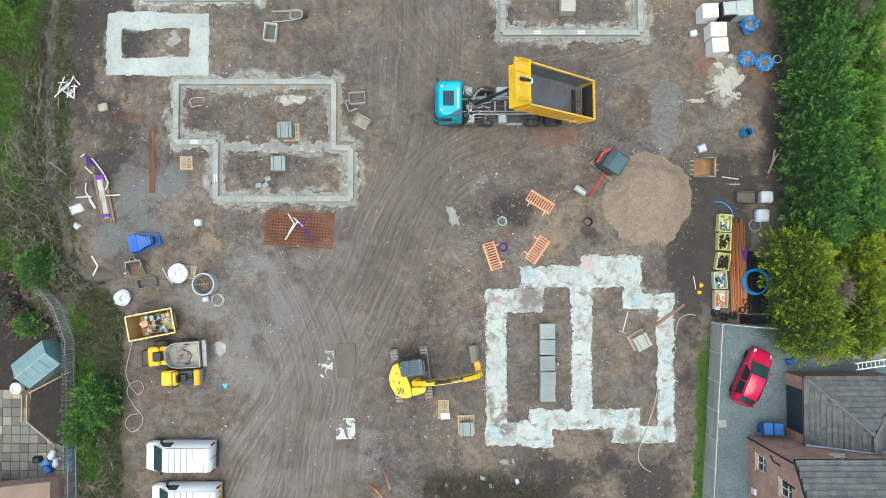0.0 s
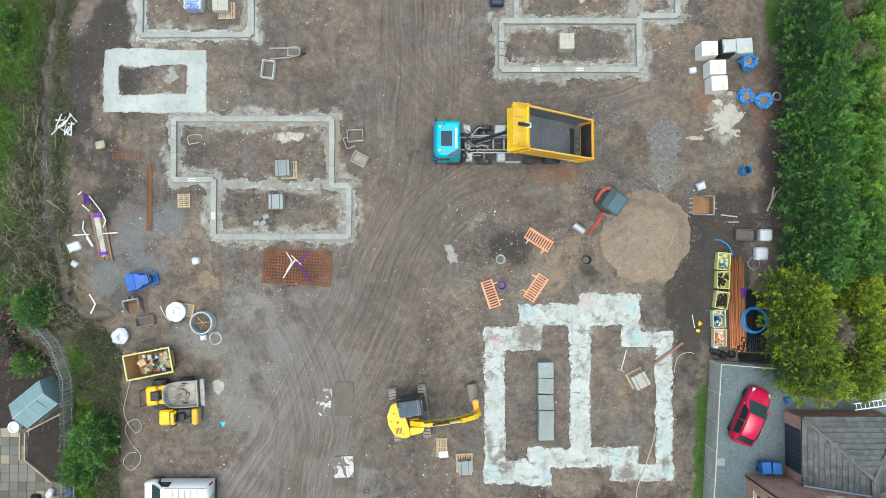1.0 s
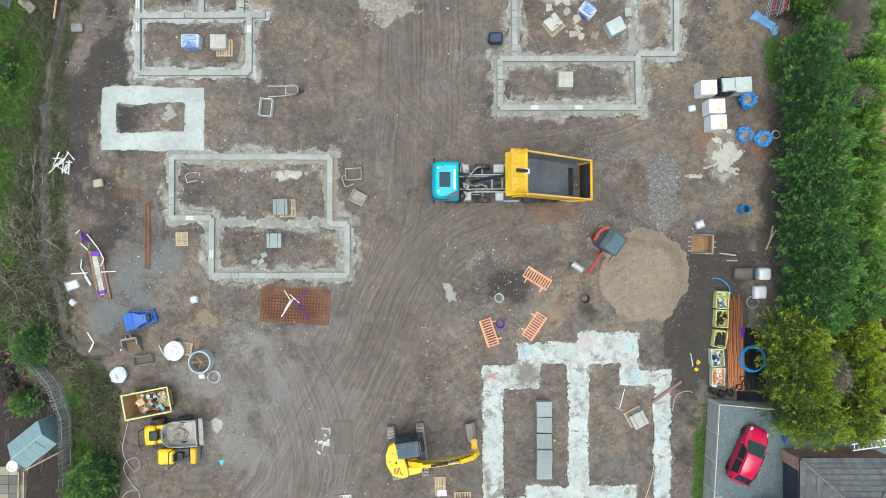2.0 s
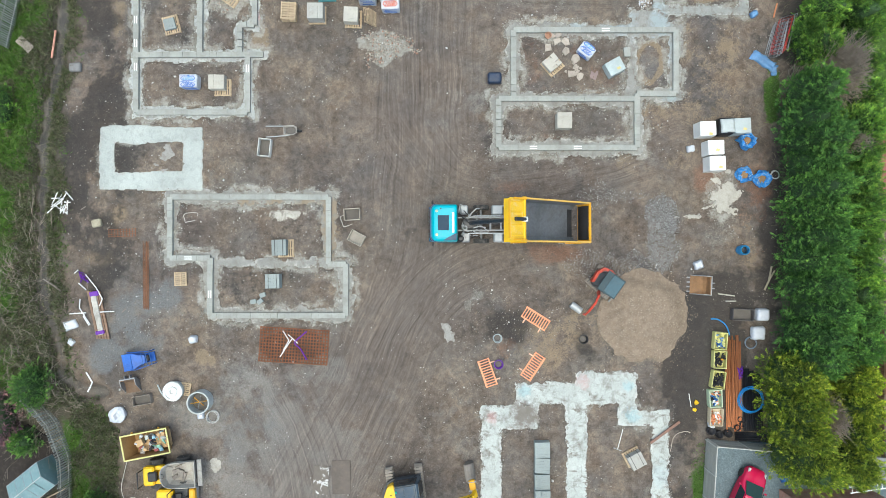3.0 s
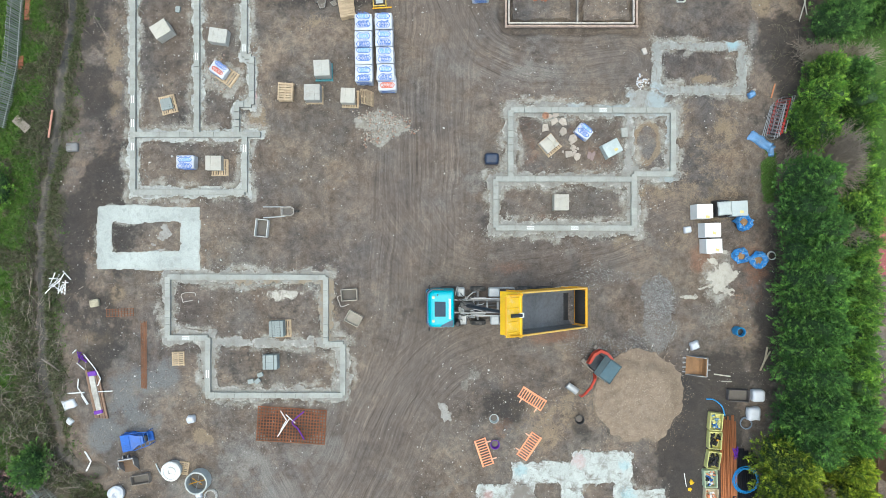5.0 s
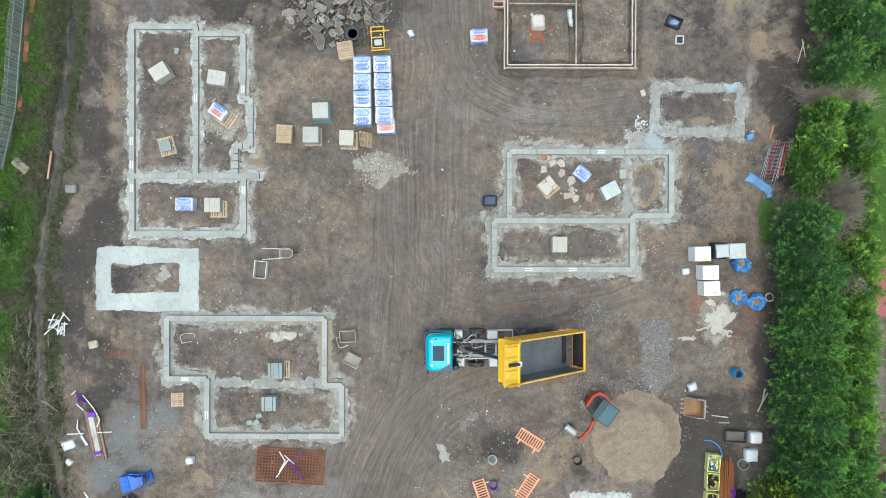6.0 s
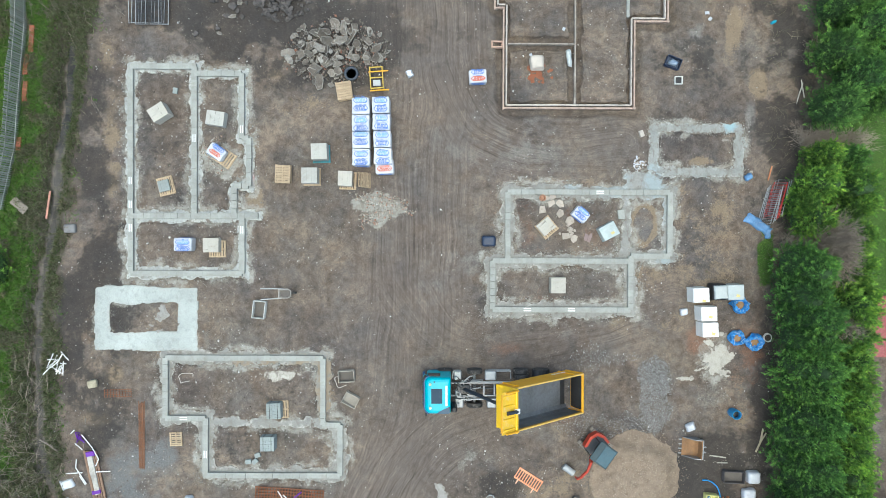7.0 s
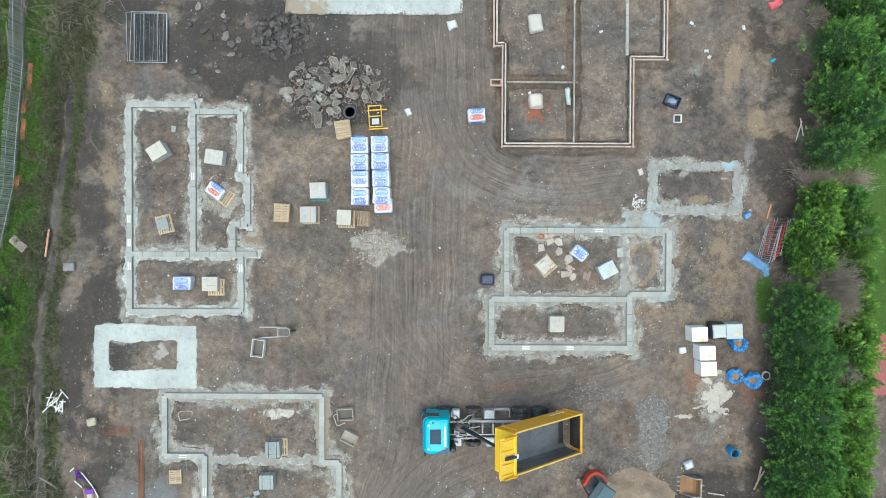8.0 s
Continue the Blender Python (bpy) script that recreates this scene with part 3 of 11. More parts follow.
nx, ny = len(GX), len(GY)
ii = np.arange(nx * ny).reshape(ny, nx)
quads = np.stack([ii[:-1, :-1], ii[:-1, 1:], ii[1:, 1:], ii[1:, :-1]], -1).reshape(-1, 4)
gm = bpy.data.meshes.new("ground")
gm.vertices.add(nx * ny)
gm.vertices.foreach_set("co", np.stack([gx, gy, gz], -1).ravel())
gm.loops.add(quads.size)
gm.loops.foreach_set("vertex_index", quads.ravel())
gm.polygons.add(len(quads))
gm.polygons.foreach_set("loop_start", np.arange(0, quads.size, 4))
gm.polygons.foreach_set("use_smooth", np.ones(len(quads), bool))
gm.update(calc_edges=True)


attribute(gm, "soil_a", np.clip(pale, 0, 2), np.clip(ochre, 0, 2), np.clip(dark, 0, 1))
attribute(gm, "soil_b", np.clip(slate, 0, 1), np.clip(red, 0, 1), np.clip(gritty, 0, 1))
attribute(gm, "soil_d", np.clip(crumbs, 0, 2), np.clip(crumbs, 0, 2), np.clip(crumbs, 0, 2))
attribute(gm, "soil_c", np.clip(grass, 0, 1), np.clip(straw, 0, 1), np.clip(wet, 0, 1))
for number, (side, run, on) in enumerate(WAYS):
    attribute(gm, f"way_{number + 1}", side, run, on)


def soil():
    n = Nodes("site_soil", 0.95, spec=0.25)

    def attr(name):
        a = n.t.nodes.new("ShaderNodeAttribute")
        a.attribute_name = name
        s = n.t.nodes.new("ShaderNodeSeparateColor")
        n.link(a.outputs["Color"], s.inputs[0])
        return a.outputs["Color"], s.outputs

    _, a = attr("soil_a")
    _, b = attr("soil_b")
    _, c = attr("soil_c")
    base = n.mix(n.ramp(n.noise(4.0, 7, 0.7), [(0.35, (0, 0, 0)), (0.65, (1, 1, 1))]), (0.084, 0.068, 0.056), (0.157, 0.127, 0.107))
    base = n.mix(n.ramp(n.noise(0.6, 7, 0.78), [(0.35, (0, 0, 0)), (0.68, (1, 1, 1))]), base, n.mix(0.6, base, (0.198, 0.171, 0.147)))
    base = n.mix(n.ramp(n.noise(1.6, 7, 0.78, dist=1.0), [(0.5, (0, 0, 0)), (0.68, (0.6, 0.6, 0.6))]), base, (0.058, 0.050, 0.044))
    base = n.mix(n.ramp(n.noise(2.7, 7, 0.7, dist=0.6), [(0.52, (0, 0, 0)), (0.7, (0.5, 0.5, 0.5))]), base, (0.165, 0.120, 0.086))
    base = n.mix(n.ramp(n.noise(3.2, 6, 0.68), [(0.44, (0, 0, 0)), (0.62, (0.7,) * 3)]), base, (0.108, 0.104, 0.102))
    clods = n.noise(0.075, 5, 0.8)
    base = n.mix(1.0, base, n.ramp(clods, [(0.30, (0.72,) * 3), (0.5, (0.98,) * 3), (0.70, (1.36, 1.35, 1.33))]), "MULTIPLY")
    base = n.mix(1.0, base, n.ramp(n.noise(0.45, 7, 0.8, dist=0.4), [(0.34, (0.66, 0.64, 0.62)), (0.5, (1.0, 1.0, 1.0)), (0.66, (1.36, 1.35, 1.31))]), "MULTIPLY")
    base = n.mix(1.0, base, n.ramp(n.noise(7.0, 4, 0.6), [(0.35, (0.76, 0.77, 0.80)), (0.65, (1.20, 1.16, 1.07))]), "MULTIPLY")
    base = n.mix(1.0, base, n.ramp(n.noise(2.2, 6, 0.62, dist=1.2), [(0.36, (0.78, 0.77, 0.77)), (0.5, (1.0, 1.0, 1.0)), (0.64, (1.20, 1.18, 1.15))]), "MULTIPLY")
    fine = n.noise(0.6, 8, 0.8)
    def stain(mask, colour, amount, soft=0.25, ragged_by=2.8):
        nonlocal base
        k = n.math("MULTIPLY", n.ramp(n.math("ADD", mask, n.math("MULTIPLY", n.math("SUBTRACT", fine, 0.5), ragged_by)), [(0.40, (0, 0, 0)), (0.40 + soft * 1.6, (1, 1, 1))]), amount)
        base = n.mix(k, base, n.mix(1.0, colour, n.ramp(clods, [(0.28, (0.5,) * 3), (0.72, (1.6,) * 3)]), "MULTIPLY"))
    stain(a[0], (0.205, 0.196, 0.182), 0.72, 0.45, 1.9)
    stain(a[1], (0.225, 0.172, 0.115), 0.7)
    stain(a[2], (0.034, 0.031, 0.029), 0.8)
    stain(b[0], (0.138, 0.147, 0.152), 0.72, 0.5, 1.5)
    stain(b[1], (0.175, 0.084, 0.050), 0.55, 0.5, 2.2)
    stain(c[1], (0.070, 0.064, 0.044), 0.85)
    stain(c[0], (0.050, 0.100, 0.018), 0.95)
    stain(c[2], n.ramp(c[2], [(0.82, (0.086, 0.078, 0.066)), (0.98, (0.026, 0.028, 0.029))]), 0.9)
    worn = n.noise(1.8, 4, 0.6)
    # wheel and track marks, drawn out along each way
    for number in range(len(WAYS)):
        col, ch = attr(f"way_{number + 1}")
        m = n.node("ShaderNodeMapping", Scale=(5.4, 0.085, 0))
        n.link(col, m.inputs["Vector"])
        streak = n.noise(1.0, 5, 0.75, vec=m.outputs[0], dist=0.12)
        lines = n.ramp(streak, [(0.30, (0.40, 0.39, 0.38)), (0.45, (0.86, 0.85, 0.84)), (0.56, (1.07, 1.07, 1.06)), (0.70, (1.5, 1.48, 1.46))])
        base = n.mix(n.math("MULTIPLY", ch[2], n.ramp(worn, [(0.35, (0.45,) * 3), (0.55, (1, 1, 1))])), base, n.mix(1.0, n.mix(0.45, base, (0.143, 0.121, 0.107)), lines, "MULTIPLY"))
    # crumbs of mortar and concrete
    _, d = attr("soil_d")
    crumb = n.ramp(n.math("ADD", n.math("MULTIPLY", d[0], 0.32), n.noise(0.13, 7, 0.82)), [(0.68, (0, 0, 0)), (0.88, (0.8,) * 3)])
    base = n.mix(crumb, base, n.mix(n.ramp(n.noise(0.6, 5, 0.7), [(0.4, (0, 0, 0)), (0.6, (1, 1, 1))]), (0.235, 0.215, 0.18), (0.37, 0.37, 0.335)))
    # small pale grit
    grit = n.node("ShaderNodeTexVoronoi", Scale=11.0)
    n.link(n.coords(), grit.inputs["Vector"])
    dots = n.ramp(grit.outputs["Distance"], [(0.10, (1, 1, 1)), (0.20, (0, 0, 0))])
    pick = n.ramp(n.t.nodes[grit.name].outputs["Color"], [(0.45, (0, 0, 0)), (0.8, (1, 1, 1))])
    amount = n.math("ADD", n.math("MULTIPLY", b[2], 0.9), n.ramp(n.noise(2.2, 4), [(0.4, (0.08,) * 3), (0.7, (0.6,) * 3)]))
    base = n.mix(n.math("MULTIPLY", n.math("MULTIPLY", dots, pick), amount, True), base, (0.36, 0.34, 0.31))
    n.color(base)
    n.link(n.ramp(c[2], [(0.2, (0.95,) * 3), (0.8, (0.25,) * 3)]), n.bsdf.inputs["Roughness"])
    n.bump(n.math("ADD", n.noise(0.25, 7, 0.75), n.math("MULTIPLY", clods, 0.4)), 0.7, 0.05)
    return n.mat


SOIL = soil()
gm.materials.append(SOIL)
ground = tagged(new("ground", gm), "trampled grey-brown building site earth with tyre tracks", "ground", kind="structure")


def height_at(x, y):
    i, j = int(round((x + 33) / STEP)) + len(far), int(round((y + 25) / STEP)) + len(far)
    return float(gz[min(max(j, 0), ny - 1), min(max(i, 0), nx - 1)])


# ---- poured footings and block walls ----
def concrete_top(level, seed):
    return lambda x, y: level + (fbm(x, y, 0.8, 4, seed) - 0.5) * 0.05


def stained(name, c, spots, soiled=0.6, rim=(0.18, 0.155, 0.13), streaks=0.0, creep=0.0):
    """Pale concrete with dusty edges and a few sprayed marks at given places: (x, y, radius, colour)."""
    n = Nodes(name, 0.9, spec=0.3)
    broad, mid, fine = n.noise(2.5, 5, 0.6), n.noise(0.5, 7, 0.72), n.noise(0.07, 5, 0.7)
    col = n.mix(n.ramp(broad, [(0.3, (0,) * 3), (0.7, (1,) * 3)]), shade(c, 0.80), shade(c, 1.08))
    smear = n.noise(0.45, 6, 0.62, vec=n.coords((1.0, 0.6, 1.0)), dist=0.6)
    col = n.mix(n.ramp(mid, [(0.50, (0,) * 3), (0.66, (0.55,) * 3)]), col, shade(c, 0.62))
    col = n.mix(n.ramp(n.noise(0.3, 6, 0.7, dist=0.5), [(0.54, (0,) * 3), (0.66, (soiled * 0.7,) * 3)]), col, (0.19, 0.17, 0.135))
    col = n.mix(n.ramp(smear, [(0.52, (0,) * 3), (0.66, (soiled,) * 3)]), col, (0.17, 0.15, 0.125))
    if streaks:
        for vec, size in ((n.coords((1.0, 0.55, 1.0)), 1.1), (n.coords((0.5, 1.0, 1.0)), 0.6)):
            run = n.math("MULTIPLY", n.ramp(n.noise(size, 6, 0.66, vec=vec, dist=0.7), [(0.52, (0,) * 3), (0.62, (streaks,) * 3)]), n.ramp(n.noise(2.6, 4), [(0.42, (0.1,) * 3), (0.58, (1,) * 3)]))
            col = n.mix(run, col, (0.165, 0.148, 0.122))
        col = n.mix(n.ramp(n.noise(0.5, 7, 0.75), [(0.56, (0,) * 3), (0.66, (0.6,) * 3)]), col, (0.56, 0.58, 0.56))
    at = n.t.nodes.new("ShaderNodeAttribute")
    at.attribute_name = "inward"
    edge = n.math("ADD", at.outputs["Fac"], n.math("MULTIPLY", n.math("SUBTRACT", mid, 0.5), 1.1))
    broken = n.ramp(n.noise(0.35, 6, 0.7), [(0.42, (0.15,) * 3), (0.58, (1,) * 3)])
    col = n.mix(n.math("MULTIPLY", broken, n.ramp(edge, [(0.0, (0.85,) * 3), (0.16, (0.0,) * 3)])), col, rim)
    if creep:
        # earth trodden over the edge in tongues and crumbs
        tongue = n.math("ADD", n.math("MULTIPLY", n.math("SUBTRACT", n.noise(0.55, 5, 0.65), 0.5), 1.5), n.math("MULTIPLY", n.math("SUBTRACT", n.noise(0.09, 5, 0.75), 0.5), 1.1))
        over = n.ramp(n.math("ADD", n.math("SUBTRACT", at.outputs["Fac"], creep), tongue), [(0.0, (0.92,) * 3), (0.13, (0,) * 3)])
        col = n.mix(over, col, n.mix(n.noise(0.25, 6, 0.7), (0.085, 0.068, 0.056), (0.20, 0.17, 0.14)))
    col = n.mix(1.0, col, n.ramp(fine, [(0.3, (0.84,) * 3), (0.7, (1.12,) * 3)]), "MULTIPLY")
    for x, y, r, tint in spots:
        d = n.t.nodes.new("ShaderNodeVectorMath")
        d.operation = "DISTANCE"
        geo = n.t.nodes.new("ShaderNodeNewGeometry")
        n.link(geo.outputs["Position"], d.inputs[0])
        d.inputs[1].default_value = (x, y, -0.05)
        k = n.math("ADD", n.math("DIVIDE", d.outputs["Value"], r), n.math("MULTIPLY", n.math("SUBTRACT", mid, 0.5), 3.0))
        col = n.mix(n.ramp(k, [(0.4, (0.9 if tint in (WET, SAND) else 0.42,) * 3), (1.0, (0,) * 3)]), col, tint)
    n.color(col)
    n.bump(n.math("ADD", mid, n.math("MULTIPLY", fine, 0.5)), 0.45, 0.03)
    return n.mat


SPRAY = (0.26, 0.46, 0.52)
PINK = (0.48, 0.27, 0.26)
WET = (0.17, 0.15, 0.13)
SAND = (0.25, 0.205, 0.15)
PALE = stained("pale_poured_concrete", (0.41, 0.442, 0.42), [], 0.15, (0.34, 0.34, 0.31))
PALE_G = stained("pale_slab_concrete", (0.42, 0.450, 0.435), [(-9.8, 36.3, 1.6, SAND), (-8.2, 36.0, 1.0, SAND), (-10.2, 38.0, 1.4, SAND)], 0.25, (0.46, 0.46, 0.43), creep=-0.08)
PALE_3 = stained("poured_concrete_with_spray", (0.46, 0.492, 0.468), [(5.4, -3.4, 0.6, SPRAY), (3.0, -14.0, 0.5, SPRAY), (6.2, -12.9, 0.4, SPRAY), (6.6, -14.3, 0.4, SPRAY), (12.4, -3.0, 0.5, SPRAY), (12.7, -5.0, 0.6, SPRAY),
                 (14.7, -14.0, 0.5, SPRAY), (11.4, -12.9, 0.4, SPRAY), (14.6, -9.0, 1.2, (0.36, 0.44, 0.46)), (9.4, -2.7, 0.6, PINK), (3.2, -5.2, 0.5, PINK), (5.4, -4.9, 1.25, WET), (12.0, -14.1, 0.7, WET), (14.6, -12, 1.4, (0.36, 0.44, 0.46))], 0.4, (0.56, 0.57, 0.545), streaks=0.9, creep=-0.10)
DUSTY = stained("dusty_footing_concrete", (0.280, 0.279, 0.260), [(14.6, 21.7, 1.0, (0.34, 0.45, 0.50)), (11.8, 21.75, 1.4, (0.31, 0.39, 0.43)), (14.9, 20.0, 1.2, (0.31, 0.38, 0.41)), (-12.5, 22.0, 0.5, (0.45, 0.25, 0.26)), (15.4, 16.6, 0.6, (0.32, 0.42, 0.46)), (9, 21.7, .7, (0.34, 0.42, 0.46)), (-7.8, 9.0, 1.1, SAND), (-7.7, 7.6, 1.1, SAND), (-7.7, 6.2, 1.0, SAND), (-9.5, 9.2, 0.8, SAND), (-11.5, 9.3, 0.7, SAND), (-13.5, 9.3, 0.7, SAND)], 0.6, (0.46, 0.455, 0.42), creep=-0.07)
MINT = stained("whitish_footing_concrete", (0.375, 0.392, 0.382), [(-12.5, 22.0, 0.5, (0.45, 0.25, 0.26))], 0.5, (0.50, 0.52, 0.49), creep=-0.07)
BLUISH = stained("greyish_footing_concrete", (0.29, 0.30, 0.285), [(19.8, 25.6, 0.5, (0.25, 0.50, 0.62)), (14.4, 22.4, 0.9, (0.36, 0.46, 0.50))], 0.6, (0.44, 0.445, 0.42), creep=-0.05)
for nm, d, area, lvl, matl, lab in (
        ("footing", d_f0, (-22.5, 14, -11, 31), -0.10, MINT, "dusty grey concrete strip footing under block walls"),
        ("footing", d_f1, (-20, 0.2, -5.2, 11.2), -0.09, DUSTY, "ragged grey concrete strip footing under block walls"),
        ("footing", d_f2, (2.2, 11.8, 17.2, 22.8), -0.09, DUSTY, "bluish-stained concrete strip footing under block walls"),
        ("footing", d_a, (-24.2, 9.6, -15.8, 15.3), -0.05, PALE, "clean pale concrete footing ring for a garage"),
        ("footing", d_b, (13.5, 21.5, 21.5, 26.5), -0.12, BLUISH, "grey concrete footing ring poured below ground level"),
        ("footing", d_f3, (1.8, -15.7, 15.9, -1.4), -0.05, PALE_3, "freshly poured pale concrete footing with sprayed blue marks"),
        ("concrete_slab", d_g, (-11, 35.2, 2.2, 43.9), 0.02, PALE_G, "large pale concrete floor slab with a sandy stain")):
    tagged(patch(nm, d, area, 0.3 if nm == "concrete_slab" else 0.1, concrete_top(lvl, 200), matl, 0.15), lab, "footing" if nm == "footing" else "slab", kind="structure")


def block_mesh(s, material, name="block", ch=0.012):
    return mesh_of(box(bmesh.new(), (0, 0, 0), s, ch), name, material)


def lay(parent, name, mesh, pts, pitch, z, across=0.0, skip=(), seed=1):
    """Lays blocks along a line, each an object of its own."""
    rng = random.Random(seed)
    for a, b in zip(pts, pts[1:]):
        a, b = Vector((*a, 0)), Vector((*b, 0))
        d = b - a
        n = max(1, int(round(d.length / pitch)))
        turn = math.degrees(math.atan2(d.y, d.x))
        side = Vector((-d.y, d.x, 0)).normalized() * across
        for i in range(n):
            p = a + d * ((i + 0.5) / n) + side
            ob = new(name, mesh)
            ob.parent = parent
            ob.matrix_basis = pose(p.x + rng.uniform(-0.008, 0.008), p.y + rng.uniform(-0.008, 0.008), z + rng.uniform(-0.008, 0.008), 0, 0, turn + rng.uniform(-0.8, 0.8))

# ---- plants ----


def leaf_mat(name, dark, light, yellow=None):
    n = Nodes(name, 0.6, spec=0.25)
    geo = n.t.nodes.new("ShaderNodeNewGeometry")
    info = n.t.nodes.new("ShaderNodeObjectInfo")
    tone = n.ramp(geo.outputs["Random Per Island"], [(0.0, dark), (0.6, light), (1.0, yellow or light)])
    broad = n.ramp(n.noise(1.5, 4, 0.6), [(0.3, (0.7,) * 3), (0.7, (1.35, 1.3, 1.1))])
    own = n.ramp(info.outputs["Random"], [(0.0, (0.85, 0.85, 0.9)), (1.0, (1.2, 1.15, 1.0))])
    # leaf colour darkened deep in the crown and lightened at tips, as painted shading
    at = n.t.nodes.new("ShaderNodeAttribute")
    at.attribute_name = "plume_shade"
    painted_depth = n.ramp(at.outputs["Fac"], [(0.05, (0.55, 0.60, 0.62)), (0.45, (0.95, 0.95, 0.95)), (0.9, (1.85, 1.75, 1.45))])
    n.color(n.mix(1.0, n.mix(1.0, n.mix(1.0, tone, broad, "MULTIPLY"), own, "MULTIPLY"), painted_depth, "MULTIPLY"))
    return n.mat


DARK_LEAF = leaf_mat("dark_conifer_leaf", (0.044, 0.125, 0.040), (0.092, 0.225, 0.066), (0.17, 0.33, 0.08))
LIME_LEAF = leaf_mat("golden_conifer_leaf", (0.074, 0.140, 0.024), (0.185, 0.285, 0.036), (0.36, 0.41, 0.060))
MID_LEAF = leaf_mat("mixed_conifer_leaf", (0.052, 0.145, 0.036), (0.115, 0.255, 0.056), (0.22, 0.36, 0.07))
SHRUB_LEAF = leaf_mat("shrub_leaf", (0.044, 0.122, 0.036), (0.098, 0.225, 0.060), (0.17, 0.31, 0.085))
BARK = stuff_mat("bark", (0.10, 0.075, 0.055), 0.95, vary=0.3, dirt=0.2, grain=(4, 4, 1))
TWIG = stuff_mat("bare_twig", (0.29, 0.245, 0.20), 0.9, vary=0.35, size=0.4, dirt=0.1)
# dark green for the crown hulls, painting the shade seen between sprays
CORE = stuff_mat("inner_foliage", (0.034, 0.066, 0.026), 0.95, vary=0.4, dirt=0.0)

# a narrow feather: two slim leaflets and a pointed middle blade
FROND_TRIS = np.array([((0, 0, 0), (0.78, 0.27, -0.04), (0.52, 0.06, 0.02)), ((0, 0, 0), (0.70, -0.25, -0.04), (0.46, -0.06, 0.02)), ((0, -0.055, 0), (1.15, 0, -0.05), (0, 0.055, 0))])


def fronds(points, outward, sizes, rng, material, name, tones, template=FROND_TRIS):
    """Many small sprays of leaf as one mesh: each starts at a point and reaches outward."""
    n = len(points)
    d = outward / np.linalg.norm(outward, axis=1, keepdims=True)
    ref = rng.normal(size=(n, 3)) * 0.5 + np.array([0, 0, 1.0])
    side = np.cross(d, ref)
    side /= np.linalg.norm(side, axis=1, keepdims=True) + 1e-9
    up = np.cross(side, d)
    t = template.reshape(-1, 3)
    v = points[:, None, :] + sizes[:, None, None] * (t[None, :, 0:1] * d[:, None, :] + t[None, :, 1:2] * side[:, None, :] + t[None, :, 2:3] * up[:, None, :])
    v = v.reshape(-1, 3)
    # each spray shares its root vertex so that it counts as one island
    k = len(t)
    idx = np.arange(n * k).reshape(n, k // 3, 3)
    root = idx[:, -1, 0]
    idx[:, :-1, 0] = root[:, None]
    me = bpy.data.meshes.new(name)
    me.vertices.add(len(v))
    me.vertices.foreach_set("co", v.ravel())
    me.loops.add(idx.size)
    me.loops.foreach_set("vertex_index", idx.ravel())
    me.polygons.add(n * (k // 3))
    me.polygons.foreach_set("loop_start", np.arange(0, idx.size, 3))
    me.update(calc_edges=True)
    me.attributes.new("plume_shade", "FLOAT", "POINT").data.foreach_set("value", np.repeat(tones, k).astype(np.float32))
    me.materials.append(material)
    return me


def crown_points(rng, n, rx, ry, h, low, lumps, power):
    """Points on plumes that stand out of an upright crown, with the way outward at each."""
    k = max(40, n // 46)
    f = rng.random(k) ** 0.62
    a = rng.random(k) * 2 * math.pi
    r = np.clip(1 - f ** power, 0, 1) ** 0.5 * (0.8 + 0.2 * np.clip(f * 5, 0, 1)) * (1 + lumps * (rng.random(k) - 0.6) * 0.55)
    base = np.stack([np.cos(a) * rx * r * 0.78, np.sin(a) * ry * r * 0.78, low + (h - low) * f * 0.94], -1)
    way = np.stack([np.cos(a) * (1.05 - f), np.sin(a) * (1.05 - f), 0.3 + 0.75 * f], -1) + rng.normal(size=(k, 3)) * np.array([0.45, 0.45, 0.15])
    way /= np.linalg.norm(way, axis=1, keepdims=True)
    reach = 0.42 * rx * (0.55 + 0.9 * rng.random(k))
    which = rng.integers(0, k, n)
    s = rng.random(n) ** 0.8
    p = base[which] + way[which] * (reach[which] * s)[:, None] + rng.normal(size=(n, 3)) * (0.12 * rx * (1.08 - s))[:, None]
    # low near a plume's root, high at its tip: drives the painted shading
    plume_shade = np.clip(0.42 * rng.random(k)[which] + 0.62 * s - 0.02 + 0.1 * rng.normal(size=n), 0, 1)
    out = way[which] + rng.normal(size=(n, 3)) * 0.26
    # a third of the sprays fill the shell between the plumes, with shade painted in
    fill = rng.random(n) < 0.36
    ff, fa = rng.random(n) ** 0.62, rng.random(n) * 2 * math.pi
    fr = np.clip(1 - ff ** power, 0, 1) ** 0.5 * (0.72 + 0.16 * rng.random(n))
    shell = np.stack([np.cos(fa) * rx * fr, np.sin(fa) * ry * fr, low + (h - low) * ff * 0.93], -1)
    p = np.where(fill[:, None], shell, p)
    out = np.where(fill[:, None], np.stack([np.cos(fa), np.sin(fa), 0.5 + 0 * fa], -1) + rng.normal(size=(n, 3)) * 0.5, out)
    return p, out, np.where(fill, 0.30 * rng.random(n), plume_shade)


